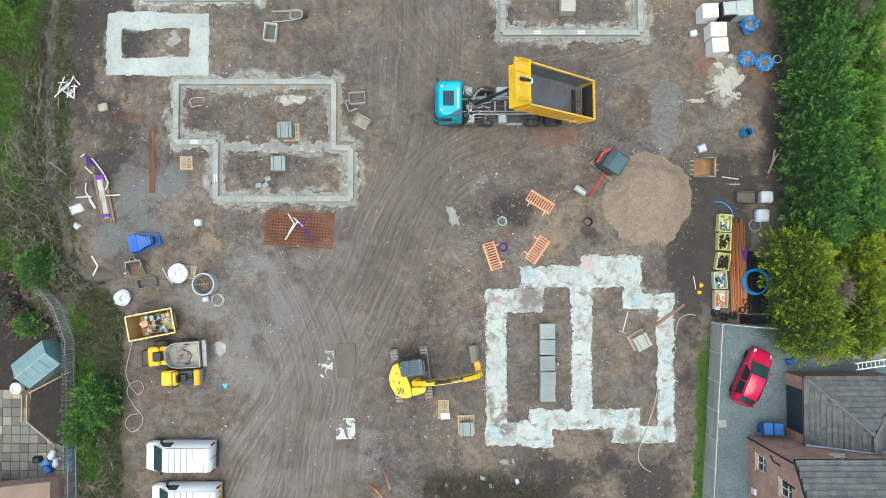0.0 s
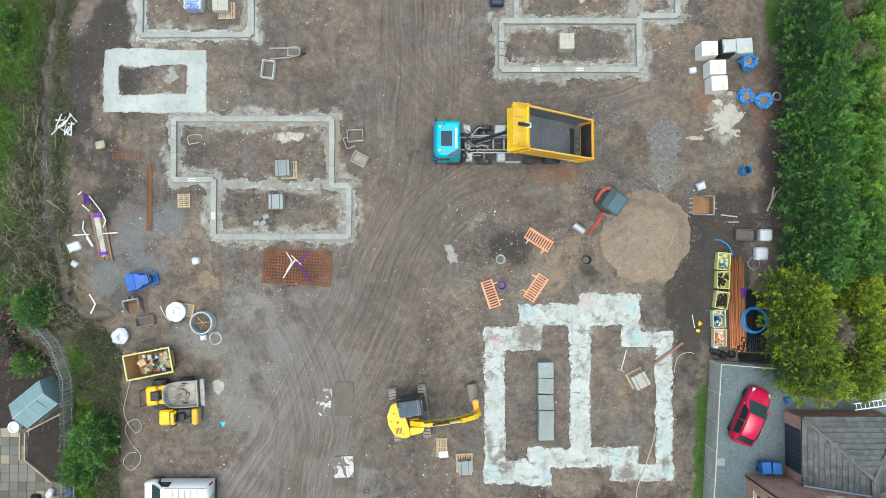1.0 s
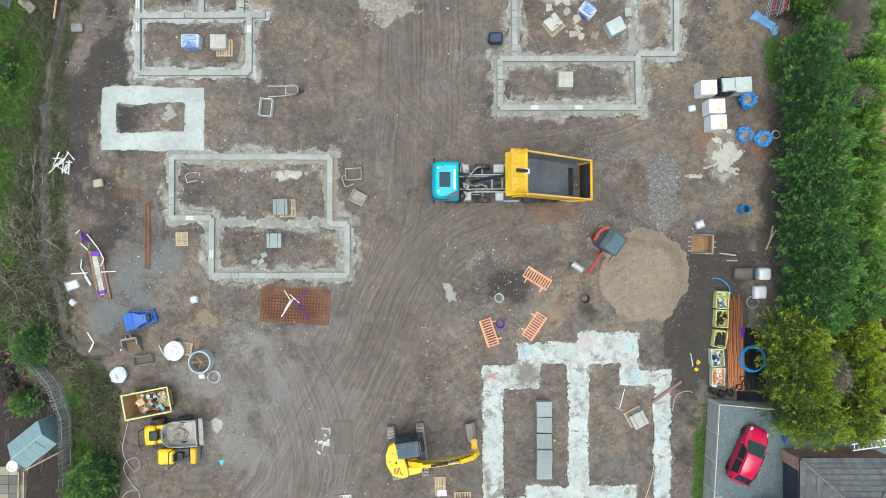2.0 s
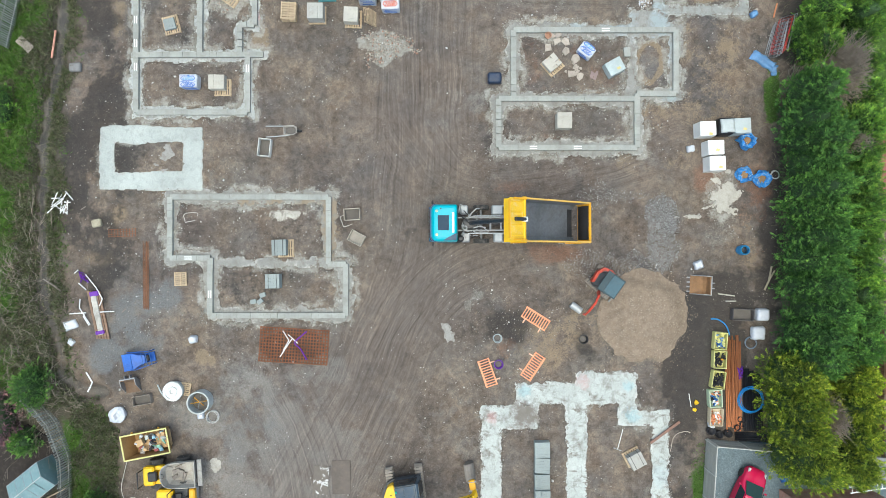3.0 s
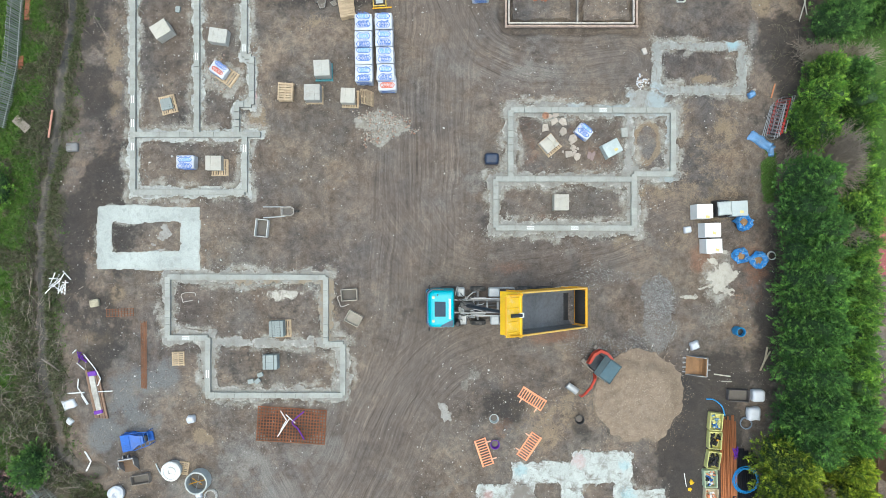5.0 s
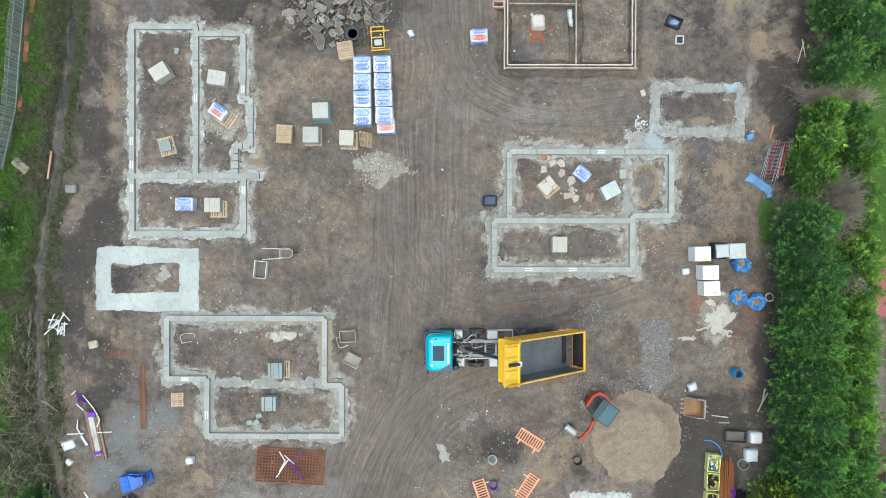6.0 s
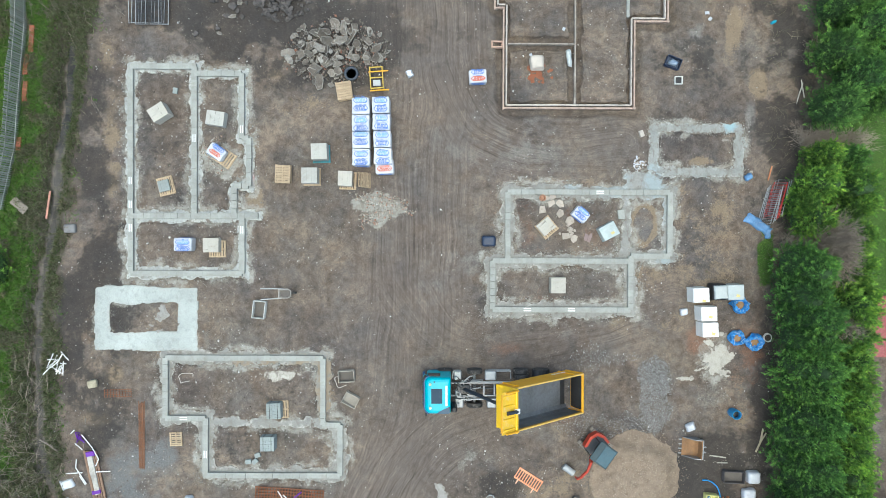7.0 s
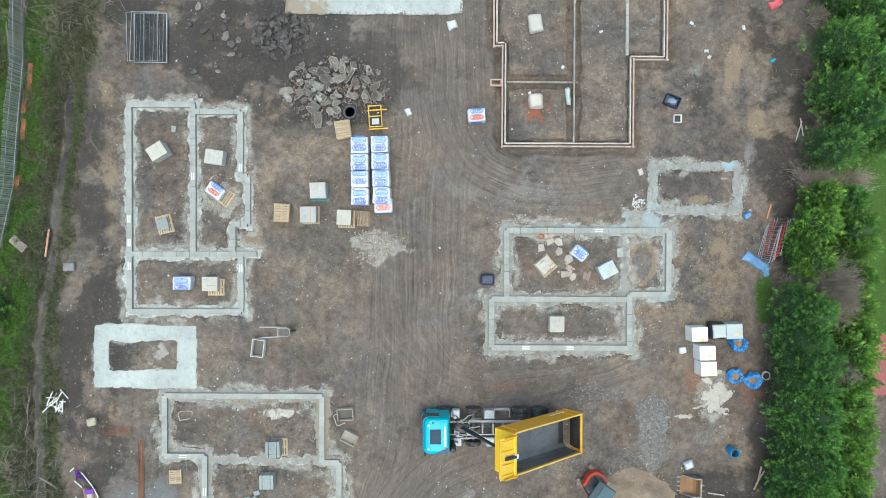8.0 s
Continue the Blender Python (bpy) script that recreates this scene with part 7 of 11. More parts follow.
shroud("sand_bag", (-16.95, 0.15, 0), 5, (0.6, 0.55, 0.5), WHITE_WRAP, "white bag on spilt yellow sand", "bag", 64, 0.05, 0.8)
shroud("white_tub", (21.35, 1.85, 0), 0, (0.9, 0.85, 0.6), WHITE_WRAP, "white sheeted tub at the hedge foot", "tub", 65, 0.04, 0.9)
shroud("white_tub", (21.1, 0.6, 0), 0, (0.95, 0.95, 0.5), WHITE_WRAP, "white plastic tub under golden conifers", "tub", 66, 0.05, 0.85)
TARP_BLUE = stuff_mat("faded_blue_tarp", (0.11, 0.24, 0.44), 0.5, vary=0.3, dirt=0.3, dirt_col=(0.32, 0.38, 0.45), bump=0.8)
shroud("tarpaulin", (21.6, 19.05, 0), -32, (1.9, 0.7, 0.16), TARP_BLUE, "faded blue tarpaulin crumpled on grass", "tarpaulin", 67, 0.16, 0.7)
shroud("tarpaulin", (22.35, 18.4, 0), 80, (0.8, 0.4, 0.14), TARP_BLUE, "end of a faded blue tarpaulin", "tarpaulin", 68, 0.12, 0.7)
shroud("blue_sack", (20.95, 22.2, 0), 30, (0.6, 0.5, 0.35), TARP_BLUE, "blue sack at a footing corner", "sack", 69, 0.06, 0.7)
shroud("black_crate", (3.35, 17.8, 0), 0, (0.95, 0.75, 0.55), stuff_mat("navy_plastic", (0.02, 0.035, 0.07), 0.45, dirt=0.2), "navy plastic crate beside a footing", "crate", 70, 0.01, 0.95)
shroud("dirty_box", (-25.0, 18.55, 0), 3, (0.8, 0.62, 0.35), stuff_mat("grimy_grey_plastic", (0.20, 0.20, 0.20), 0.7, vary=0.3, size=0.15, dirt=0.5), "grey box dumped on rough ground", "box", 71, 0.03, 0.95)


def bulk_bag(at, r, h, label, seed, group="blue bulk bags"):
    t = thing("bulk_bag", label, "bag", at, seed * 40, group)
    bm = bmesh.new()
    lathe(bm, [(r * 0.7, 0), (r * 0.98, 0.1), (r, h * 0.7), (r * 0.92, h), (r * 0.7, h * 0.98), (r * 0.55, h * 0.75), (r * 0.45, h * 0.55)], 18)
    crumple(bm, 0.2, seed, 0.18)
    # the pale blue dirt_col is no dirt: it paints highlights on the folds
    part("sack", bm, stuff_mat("bright_blue_fabric", (0.025, 0.20, 0.52), 0.45, vary=0.5, size=0.12, dirt=0.8, dirt_col=(0.36, 0.52, 0.66), bump=0.8), t, "crumpled bright blue fabric with painted pale highlights", even=False)
    bm = bmesh.new()
    lathe(bm, [(r * 0.58, h * 0.5), (r * 0.5, h * 0.62), (r * 0.25, h * 0.7), (0.0, h * 0.72)], 14)
    part("sand", bm, stuff_mat("brown_sand", (0.26, 0.16, 0.08), 0.95, vary=0.2), t, "brown sand")
    for k in range(3):
        a = k * 2.1 + seed
        part("strap", tube(bmesh.new(), [(math.cos(a) * r * 0.9, math.sin(a) * r * 0.9, h), (math.cos(a) * r * 0.5, math.sin(a) * r * 0.5, h + 0.1), (math.cos(a + 0.8) * r * 0.9, math.sin(a + 0.8) * r * 0.9, h)], 0.02, 5), stuff_mat("pale_blue_webbing", (0.30, 0.42, 0.55), 0.7), t, "pale blue lifting strap")
    return t


bulk_bag((20.3, 13.55, 0), 0.54, 0.75, "half-empty blue bulk bag of sand", 1)
bulk_bag((20.2, 11.3, 0), 0.54, 0.4, "collapsed blue bulk bag of sand", 2)
bulk_bag((21.4, 11.0, 0), 0.58, 0.4, "collapsed blue bulk bag of sand", 3)


def coil(at, r, pipe, turns, material, label, seed=1, name="pipe_coil"):
    rng = random.Random(seed)
    bm = bmesh.new()
    pts = []
    for k in range(turns * 20):
        a = 2 * math.pi * k / 20
        rr = r * (1 + rng.uniform(-0.008, 0.008) + 0.03 * math.sin(k * 0.37) - 0.10 * math.sin(k * 0.045 + seed) ** 2)
        pts.append((math.cos(a) * rr + 0.05 * r * math.sin(k * 0.051), math.sin(a) * rr + 0.04 * r * math.cos(k * 0.037), pipe + 0.045 * (k / 20) + rng.uniform(0, 0.015)))
    tube(bm, pts, pipe, 6)
    return solid(name, bm, material, label, "pipe coil", at, 0, even=True)


BLUE_PIPE = stuff_mat("blue_water_pipe", (0.02, 0.25, 0.60), 0.4, vary=0.1, dirt=0.1)
WHITE_PIPE = stuff_mat("grey_white_pipe", (0.5, 0.5, 0.48), 0.5, vary=0.1, dirt=0.2)
coil((20.55, -3.85, 0.17), 0.86, 0.024, 7, BLUE_PIPE, "coil of blue water pipe on black pipes", 2)
coil((22.35, 11.3, 0.0), 0.28, 0.025, 3, WHITE_PIPE, "small coil of grey pipe by the hedge", 3)
coil((-15.65, -5.05, 0.0), 0.42, 0.022, 5, WHITE_PIPE, "coil of pale grey pipe on wet earth", 4)
coil((20.6, -0.05, 0.1), 0.4, 0.025, 3, stuff_mat("grey_pipe", (0.2, 0.25, 0.3), 0.5), "coil of grey pipe over orange pipes", 5)
PIPE_ORANGE = stuff_mat("clay_orange_pipe", (0.52, 0.20, 0.085), 0.5, vary=0.15, dirt=0.2, per_piece=0.15)
PIPE_BLACK = stuff_mat("black_drain_pipe", (0.022, 0.022, 0.026), 0.5, vary=0.2, dirt=0.15, per_piece=0.2)


def pipe(a, b, r, material, label, group):
    va, vb = Vector(a), Vector(b)
    d = vb - va
    bm = bmesh.new()
    q = d.to_track_quat("Z", "Y").to_matrix().to_4x4()
    L = d.length
    lathe(bm, [(r * 0.85, 0.02), (r, 0), (r, L - 0.15), (r * 1.15, L - 0.14), (r * 1.15, L), (r * 0.9, L), (r * 0.85, L - 0.05)], 10, Matrix.Identity(4))
    ob = solid("drain_pipe", bm, material, label, "pipe", (0, 0, 0), 0, group, even=True)
    ob.matrix_world = Matrix.Translation(va) @ q
    return ob


rng_p = random.Random(6)
for k in range(9):
    x = 18.95 + 0.125 * k
    y1 = 0.5 - rng_p.uniform(0, 0.5)
    pipe((x + rng_p.uniform(-.03, .03), y1, 0.06 + height_at(x, y1)), (x + 0.12 + rng_p.uniform(-.05, .05), -5.9 + rng_p.uniform(-.3, .3), 0.07), 0.055, PIPE_ORANGE, "orange drainage pipe in a loose bundle", "orange pipes")
for k in range(4):
    pipe((19.1 + 0.24 * k, 0.1 - rng_p.uniform(0, 1.5), 0.17), (19.3 + 0.2 * k, -5.6 + rng_p.uniform(-.3, .3), 0.17), 0.05, PIPE_ORANGE, "orange drainage pipe lying on others", "orange pipes")
for k in range(9):
    pipe((20.2 + 0.145 * k, -1.7 - 0.07 * k + rng_p.uniform(-.15, .15), 0.08), (20.25 + 0.145 * k, -6.0, 0.08), 0.07, PIPE_BLACK, "black ribbed drain pipe in a row", "black pipes")
for k in range(4):
    pipe((19.6, -6.12 - 0.15 * k, 0.09), (22.2, -6.25 - 0.15 * k, 0.09), 0.07, PIPE_BLACK, "black drain pipe laid across others", "black pipes")
for x, y, r in ((17.95, -5.95, 0.3), (18.5, -6.2, 0.26), (19.1, -6.15, 0.26), (19.9, -5.2, 0.2), (20.1, -5.5, 0.22), (19.7, -5.75, 0.2)):
    bm = bmesh.new()
    lathe(bm, [(r, 0), (r, 0.3), (r * 0.85, 0.3), (r * 0.8, 0.05)], 14)
    solid("pipe_fitting", bm, PIPE_BLACK, "black plastic pipe fitting in a heap", "fitting", (x, y, 0.0), 0, "black fittings", even=True)
shroud("white_bag", (17.95, -5.55, 0.0), 10, (0.5, 0.45, 0.4), WHITE_WRAP, "white bag on black fittings", "bag", 72, 0.08, 0.7)
pipe((-4.42, -16.5, 0.06), (-4.0, -17.75, 0.06), 0.055, PIPE_ORANGE, "short orange pipe on earth", "orange offcuts")
for k in range(4):
    pipe((-5.5 + 0.2 * k, -17.4 - 0.1 * k, 0.06), (-4.85 + 0.1 * k, -17.85 - 0.14 * k, 0.06), 0.055, PIPE_ORANGE, "short orange pipe offcut", "orange offcuts")
solid("water_hose", tube(bmesh.new(), spline([(18.0, 1.55, .05), (18.5, 1.5, .08), (19.0, 1.1, .12), (19.15, 0.5, .3)], 6), 0.045, 6), BLUE_PIPE, "bent length of blue water pipe", "pipe", even=True)
solid("purple_strap", tube(bmesh.new(), [(19.7 + 0.4 * rng_p.random(), -1.6 - 0.9 * rng_p.random(), 0.2 + 0.1 * rng_p.random()) for k in range(22)], 0.03, 4), stuff_mat("purple_plastic", (0.12, 0.02, 0.30), 0.5, dirt=0.1), "tangled purple strap on orange pipes", "strap")


def crate(at, turn, size, shell_mat, fills, label, seed):
    t = thing("pipe_crate", label, "crate", at, turn, "crates of fittings")
    sx, sy, sz = size
    for x, y, a, b in ((0, sy / 2, sx, 0.06), (0, -sy / 2, sx, 0.06), (sx / 2, 0, 0.06, sy), (-sx / 2, 0, 0.06, sy)):
        part("side_panel", box(bmesh.new(), (x, y, sz / 2), (a, b, sz), 0.015), shell_mat, t)
    part("floor_panel", box(bmesh.new(), (0, 0, 0.04), (sx, sy, 0.06), 0.01), shell_mat, t)
    rng = random.Random(seed)
    for k in range(30):
        bm = bmesh.new()
        p = Vector((rng.uniform(-.36, .36) * sx, rng.uniform(-.36, .36) * sy, rng.uniform(0.15, sz * 0.9)))
        d = Vector((rng.uniform(-1, 1), rng.uniform(-1, 1), rng.uniform(-.3, .5))).normalized() * 0.13
        tube(bm, [p - d, p, p + d * 0.7 + Vector((0, 0, 0.08))], rng.uniform(0.045, 0.075), 8)
        part("fitting", bm, rng.choice(fills), t)
    part("rim", tube(bmesh.new(), [(-sx / 2, -sy / 2, sz), (sx / 2, -sy / 2, sz), (sx / 2, sy / 2, sz), (-sx / 2, sy / 2, sz)], 0.035, 6, closed=True), shell_mat, t)
    return t


PALE_YELLOW = stuff_mat("pale_yellow_plastic", (0.62, 0.60, 0.24), 0.5, vary=0.08, dirt=0.15)
PALE_GREEN = stuff_mat("pale_green_plastic", (0.50, 0.60, 0.42), 0.5, vary=0.08, dirt=0.15)
CREAM_PL = stuff_mat("cream_plastic", (0.62, 0.52, 0.36), 0.5, vary=0.08, dirt=0.15)
crate((18.45, -1.15, 0), -3, (0.82, 1.12, 0.5), PALE_YELLOW, [BLACK, BLACK, DARKGLASS, AMBER], "pale yellow crate of black fittings", 1)
crate((18.35, -2.5, 0), -9, (0.82, 1.12, 0.5), PALE_YELLOW, [BLACK], "pale yellow crate of black fittings", 2)
crate((18.15, -3.75, 0), 2, (0.82, 1.12, 0.5), PALE_GREEN, [BLACK, WHITE, ORANGE, BLUE], "pale green crate of mixed fittings", 3)
crate((18.2, -5.0, 0), -2, (0.82, 1.12, 0.5), CREAM_PL, [ORANGE, WHITE, PIPE_ORANGE], "cream crate of orange fittings", 4)
crate((18.5, 0.1, 0), -5, (0.82, 1.12, 0.5), PALE_YELLOW, [BLUE, TARP_BLUE, PALE_YELLOW], "yellow crate of blue fittings", 5)

# ---- bins, rings and loose plant ----


def barrier(at, turn, label):
    t = thing("safety_barrier", label, "barrier", at, turn, "orange safety barriers")
    for y, h in ((0.36, 0.13), (-0.36, 0.10)):
        part("rail", box(bmesh.new(), (0, y, 0.05), (1.9, h, 0.05), 0.02), ORANGE, t)
    for k in range(11):
        part("slat", box(bmesh.new(), (-0.9 + 0.18 * k, -0.02, 0.05), (0.07, 0.66, 0.04), 0.012), ORANGE, t)
    for s in (-1, 1):
        part("foot", box(bmesh.new(), (s * 0.6, -0.5, 0.05), (0.08, 0.4, 0.06), 0.015), stuff_mat("pale_orange_plastic", (0.68, 0.40, 0.28), 0.5), t, "pale barrier foot")
    return t


barrier((6.15, 1.55, 0.02), -32, "orange plastic barrier laid flat on gravelly soil")
barrier((2.9, -2.1, 0.02), -71 + 180, "orange plastic barrier laid flat on gravelly soil")
barrier((5.95, -1.68, 0.02), 56 + 180, "orange plastic barrier lying by fresh concrete")


def ring(at, r, h, wall, material, label, seg=28, name="manhole_ring"):
    bm = bmesh.new()
    lathe(bm, [(r, 0), (r, h - 0.02), (r - 0.02, h), (r - wall + 0.02, h), (r - wall, h - 0.02), (r - wall, 0.02), (0.0, 0.015)], seg)
    return solid(name, bm, material, label, "manhole ring", at, 0, even=False)


RING_GREY = stuff_mat("precast_concrete", (0.42, 0.45, 0.44), 0.85, vary=0.2, size=0.3, dirt=0.6, dirt_col=(0.25, 0.25, 0.23))
mud_ring = ring((-16.4, -3.98, 0), 0.76, 0.85, 0.10, RING_GREY, "pale precast concrete ring standing on wet earth")
part("mud", lathe(bmesh.new(), [(0.64, 0.02), (0.64, 0.10), (0.3, 0.14), (0, 0.12)], 20), stuff_mat("dark_mud", (0.12, 0.11, 0.10), 0.9), mud_ring, "dark mud inside the ring")
for k in range(4):
    solid("shovel", tube(bmesh.new(), [(math.cos(k * 1.7) * 0.4, math.sin(k * 1.7) * 0.4, 0.05), (-math.cos(k * 1.7) * 0.42, -math.sin(k * 1.7) * 0.42, 0.95)], 0.025, 5), GALV if k % 3 else AMBER, "tool leaning inside a concrete ring", "tool", (-16.4, -3.98, 0.02), 0, "tools in the ring")
ring((-18.15, -3.25, 0), 0.58, 0.6, 0.09, RING_GREY, "concrete ring under a white bulk bag")
bm = bmesh.new()
lathe(bm, [(0.64, 0.45), (0.67, 0.6), (0.65, 0.7), (0.52, 0.73), (0.48, 0.66), (0.34, 0.66), (0.30, 0.74), (0.16, 0.76), (0.13, 0.68), (0, 0.68)], 28)
crumple(bm, 0.03, 4, 0.3)
solid("ring_cap", bm, stuff_mat("grimy_white_plastic", (0.62, 0.63, 0.61), 0.6, vary=0.2, size=0.2, dirt=0.7, dirt_col=(0.28, 0.28, 0.27)), "grimy white ribbed cap over a concrete ring", "cap", (-18.15, -3.25, 0), 0)
pallet((-17.5, -3.2, 0), 80, (0.9, 0.7), "small pallet behind a concrete ring")
solid("pipe_length", tube(bmesh.new(), spline([(-19.4, -2.9, .1), (-19.1, -3.5, .1), (-18.7, -3.95, .1)], 5), 0.05, 6), GREY_LINER, "bent grey pipe length", "pipe", even=True)
bm = bmesh.new()
lathe(bm, [(0.45, 0), (0.58, 0.15), (0.56, 0.4), (0.4, 0.5), (0.22, 0.46), (0.12, 0.3)], 18)
crumple(bm, 0.1, 9, 0.3)
solid("white_bag", bm, WHITE_WRAP, "round white bulk bag on rough ground", "bag", (-22.0, -4.9, 0), 0)


def waste_skip(at, turn):
    t = thing("waste_skip", "yellow-rimmed skip half full of rubbish", "skip", at, turn)
    L, W, H = 3.05, 1.62, 1.25
    bm = bmesh.new()
    loft(bm, [[(-L / 2 + 0.35, -W / 2 + 0.1, 0), (L / 2 - 0.35, -W / 2 + 0.1, 0), (L / 2 - 0.35, W / 2 - 0.1, 0), (-L / 2 + 0.35, W / 2 - 0.1, 0)], [(-L / 2, -W / 2, H), (L / 2, -W / 2, H), (L / 2, W / 2, H), (-L / 2, W / 2, H)],
              [(-L / 2 + 0.06, -W / 2 + 0.06, H), (L / 2 - 0.06, -W / 2 + 0.06, H), (L / 2 - 0.06, W / 2 - 0.06, H), (-L / 2 + 0.06, W / 2 - 0.06, H)],
              [(-L / 2 + 0.4, -W / 2 + 0.15, 0.08), (L / 2 - 0.4, -W / 2 + 0.15, 0.08), (L / 2 - 0.4, W / 2 - 0.15, 0.08), (-L / 2 + 0.4, W / 2 - 0.15, 0.08)]])
    part("container", bm, stuff_mat("brown_worn_steel", (0.30, 0.18, 0.07), 0.75, 0.1, vary=0.3, size=0.4, dirt=0.3), t, "worn brown steel container")
    for y in (-1, 1):
        part("rim", box(bmesh.new(), (0, y * W / 2, H), (L + 0.08, 0.09, 0.09), 0.02), PALE_YELLOW, t, "yellow rim")
        part("end_rim", box(bmesh.new(), (y * L / 2, 0, H), (0.09, W - 0.1, 0.088), 0.02), PALE_YELLOW, t, "yellow rim")
        for x in (-0.9, 0.9):
            part("lifting_lug", lathe(bmesh.new(), [(0.07, 0), (0.07, 0.12), (0.02, 0.13)], 8, Matrix.Translation((x, y * (W / 2 - 0.02), 0.9)) @ rot(-90 * y)), AMBER, t)
    rng = random.Random(3)
    cols = [stuff_mat("rubbish_blue", (0.25, 0.45, 0.58), 0.6), stuff_mat("rubbish_green", (0.22, 0.42, 0.32), 0.6), WHITE_WRAP, stuff_mat("cardboard", (0.50, 0.34, 0.18), 0.85), BLACK, OLD_WOOD, GREY_LINER, stuff_mat("rubbish_red", (0.35, 0.10, 0.10), 0.6)]
    for k in range(60):
        x, y = rng.uniform(-0.55, 1.25), rng.uniform(-0.6, 0.6)
        if k < 6:
            x = rng.uniform(-0.9, -0.2)
        bm = bmesh.new()
        s = (rng.uniform(0.1, 0.45), rng.uniform(0.06, 0.3), rng.uniform(0.03, 0.2))
        box(bm, (0, 0, 0), s, 0.02, Matrix.Translation((x, y, rng.uniform(0.45, 1.0))) @ rot(rng.uniform(-30, 30), rng.uniform(-30, 30), rng.uniform(0, 180)))
        crumple(bm, 0.03, k, 0.2)
        part("rubbish", bm, rng.choice(cols), t)
    part("cardboard_box", box(bmesh.new(), (-0.45, 0.25, 0.8), (0.5, 0.42, 0.4), 0.02, rot(0, 0, 15)), stuff_mat("cardboard", (0.50, 0.34, 0.18), 0.85), t, "brown cardboard box")
    part("fill", box(bmesh.new(), (0.35, 0, 0.3), (1.9, 1.2, 0.5), 0.1), stuff_mat("cardboard", (0.50, 0.34, 0.18), 0.85), t, "packed waste")
    return t


waste_skip((-19.7, -6.62, 0), 11)


def loose_bucket(at, turn, size, inner, label, teeth=4):
    t = thing("digger_bucket", label, "bucket", at, turn, "loose digger buckets")
    sx, sy, sz = size
    bm = bmesh.new()
    prof = [(-sx / 2, 0.05), (-sx * 0.1, 0.0), (sx * 0.3, 0.06), (sx * 0.46, sz * 0.35), (sx / 2, sz)]
    inn = [(sx / 2 - 0.06, sz), (sx * 0.4, sz * 0.38), (sx * 0.25, 0.12), (-sx * 0.1, 0.06), (-sx / 2, 0.09)]
    prism(bm, prof + inn, 1, -sy / 2, sy / 2)
    part("shell", bm, inner, t, "rusty curved bucket shell")
    for y in (-1, 1):
        bm = bmesh.new()
        prism(bm, [(-sx / 2, 0.03), (sx * 0.3, 0.03), (sx * 0.47, sz * 0.35), (sx / 2, sz), (sx * 0.1, sz * 0.95)], 1, y * sy / 2 - 0.025, y * sy / 2 + 0.025)
        part("cheek", bm, STEEL, t)
    part("back_plate", box(bmesh.new(), (sx / 2 + 0.02, 0, sz * 0.75), (0.14, sy + 0.06, sz * 0.5), 0.03), STEEL, t, "grey steel hitch plate")
    for k in range(2):
        part("ear", box(bmesh.new(), (sx / 2 + 0.16, -0.18 + 0.36 * k, sz * 0.7), (0.25, 0.06, 0.3), 0.02), STEEL, t)
    for k in range(teeth):
        part("tooth", box(bmesh.new(), (-sx / 2 - 0.1, -sy / 2 + sy * (k + 0.5) / teeth, 0.06), (0.24, 0.09, 0.05), 0.015), STEEL, t)
    return t


loose_bucket((17.15, 3.85, 0), -3, (1.15, 1.25, 0.8), stuff_mat("orange_rust", (0.24, 0.135, 0.065), 0.75, 0.1, vary=0.45, size=0.3, dirt=0.6, dirt_col=(0.13, 0.10, 0.075)), "toothed digger bucket with rusty inside")
loose_bucket((-21.1, -2.95, 0), 100, (0.95, 1.0, 0.7), stuff_mat("brown_bucket_rust", (0.13, 0.085, 0.055), 0.8, 0.1, vary=0.4, size=0.3, dirt=0.5), "rust-brown digger bucket on wet earth", 0)


def trough(at, turn, size, material, label, inner=None):
    t = thing("trough", label, "trough", at, turn)
    sx, sy, sz = size
    for x, y, a, b in ((0, sy / 2, sx, 0.05), (0, -sy / 2, sx, 0.05), (sx / 2, 0, 0.05, sy - 0.05), (-sx / 2, 0, 0.05, sy - 0.05)):
        part("side_panel", box(bmesh.new(), (x, y, sz / 2), (a, b, sz), 0.015), material, t)
    part("floor_panel", box(bmesh.new(), (0, 0, 0.04), (sx - 0.05, sy - 0.05, 0.05), 0.01), inner or material, t)
    part("rim", tube(bmesh.new(), [(-sx / 2, -sy / 2, sz), (sx / 2, -sy / 2, sz), (sx / 2, sy / 2, sz), (-sx / 2, sy / 2, sz)], 0.03, 5, closed=True), material, t)
    return t


trough((-20.35, -3.9, 0), 10, (1.2, 0.6, 0.4), OLD_WOOD, "rusty narrow trench bucket", stuff_mat("dark_mud", (0.12, 0.11, 0.10), 0.9))
trough((20.05, 1.85, 0), -3, (1.4, 0.75, 0.45), stuff_mat("grey_brown_metal", (0.13, 0.12, 0.12), 0.6, 0.3), "grey metal trough on black soil", stuff_mat("dark_mud", (0.12, 0.11, 0.10), 0.9))
trough((-12.15, 13.1, 0), -6, (0.8, 1.15, 0.5), stuff_mat("white_plastic", (0.66, 0.66, 0.62), 0.5, dirt=0.2), "white plastic mixing tub", stuff_mat("dark_mud", (0.12, 0.11, 0.10), 0.9))
trough((-6.25, 8.6, 0), 4, (1.05, 0.75, 0.45), stuff_mat("mortar_splashed_wood", (0.42, 0.38, 0.32), 0.8, dirt=0.5), "rusty open frame on earth", stuff_mat("dark_mud", (0.12, 0.11, 0.10), 0.9))
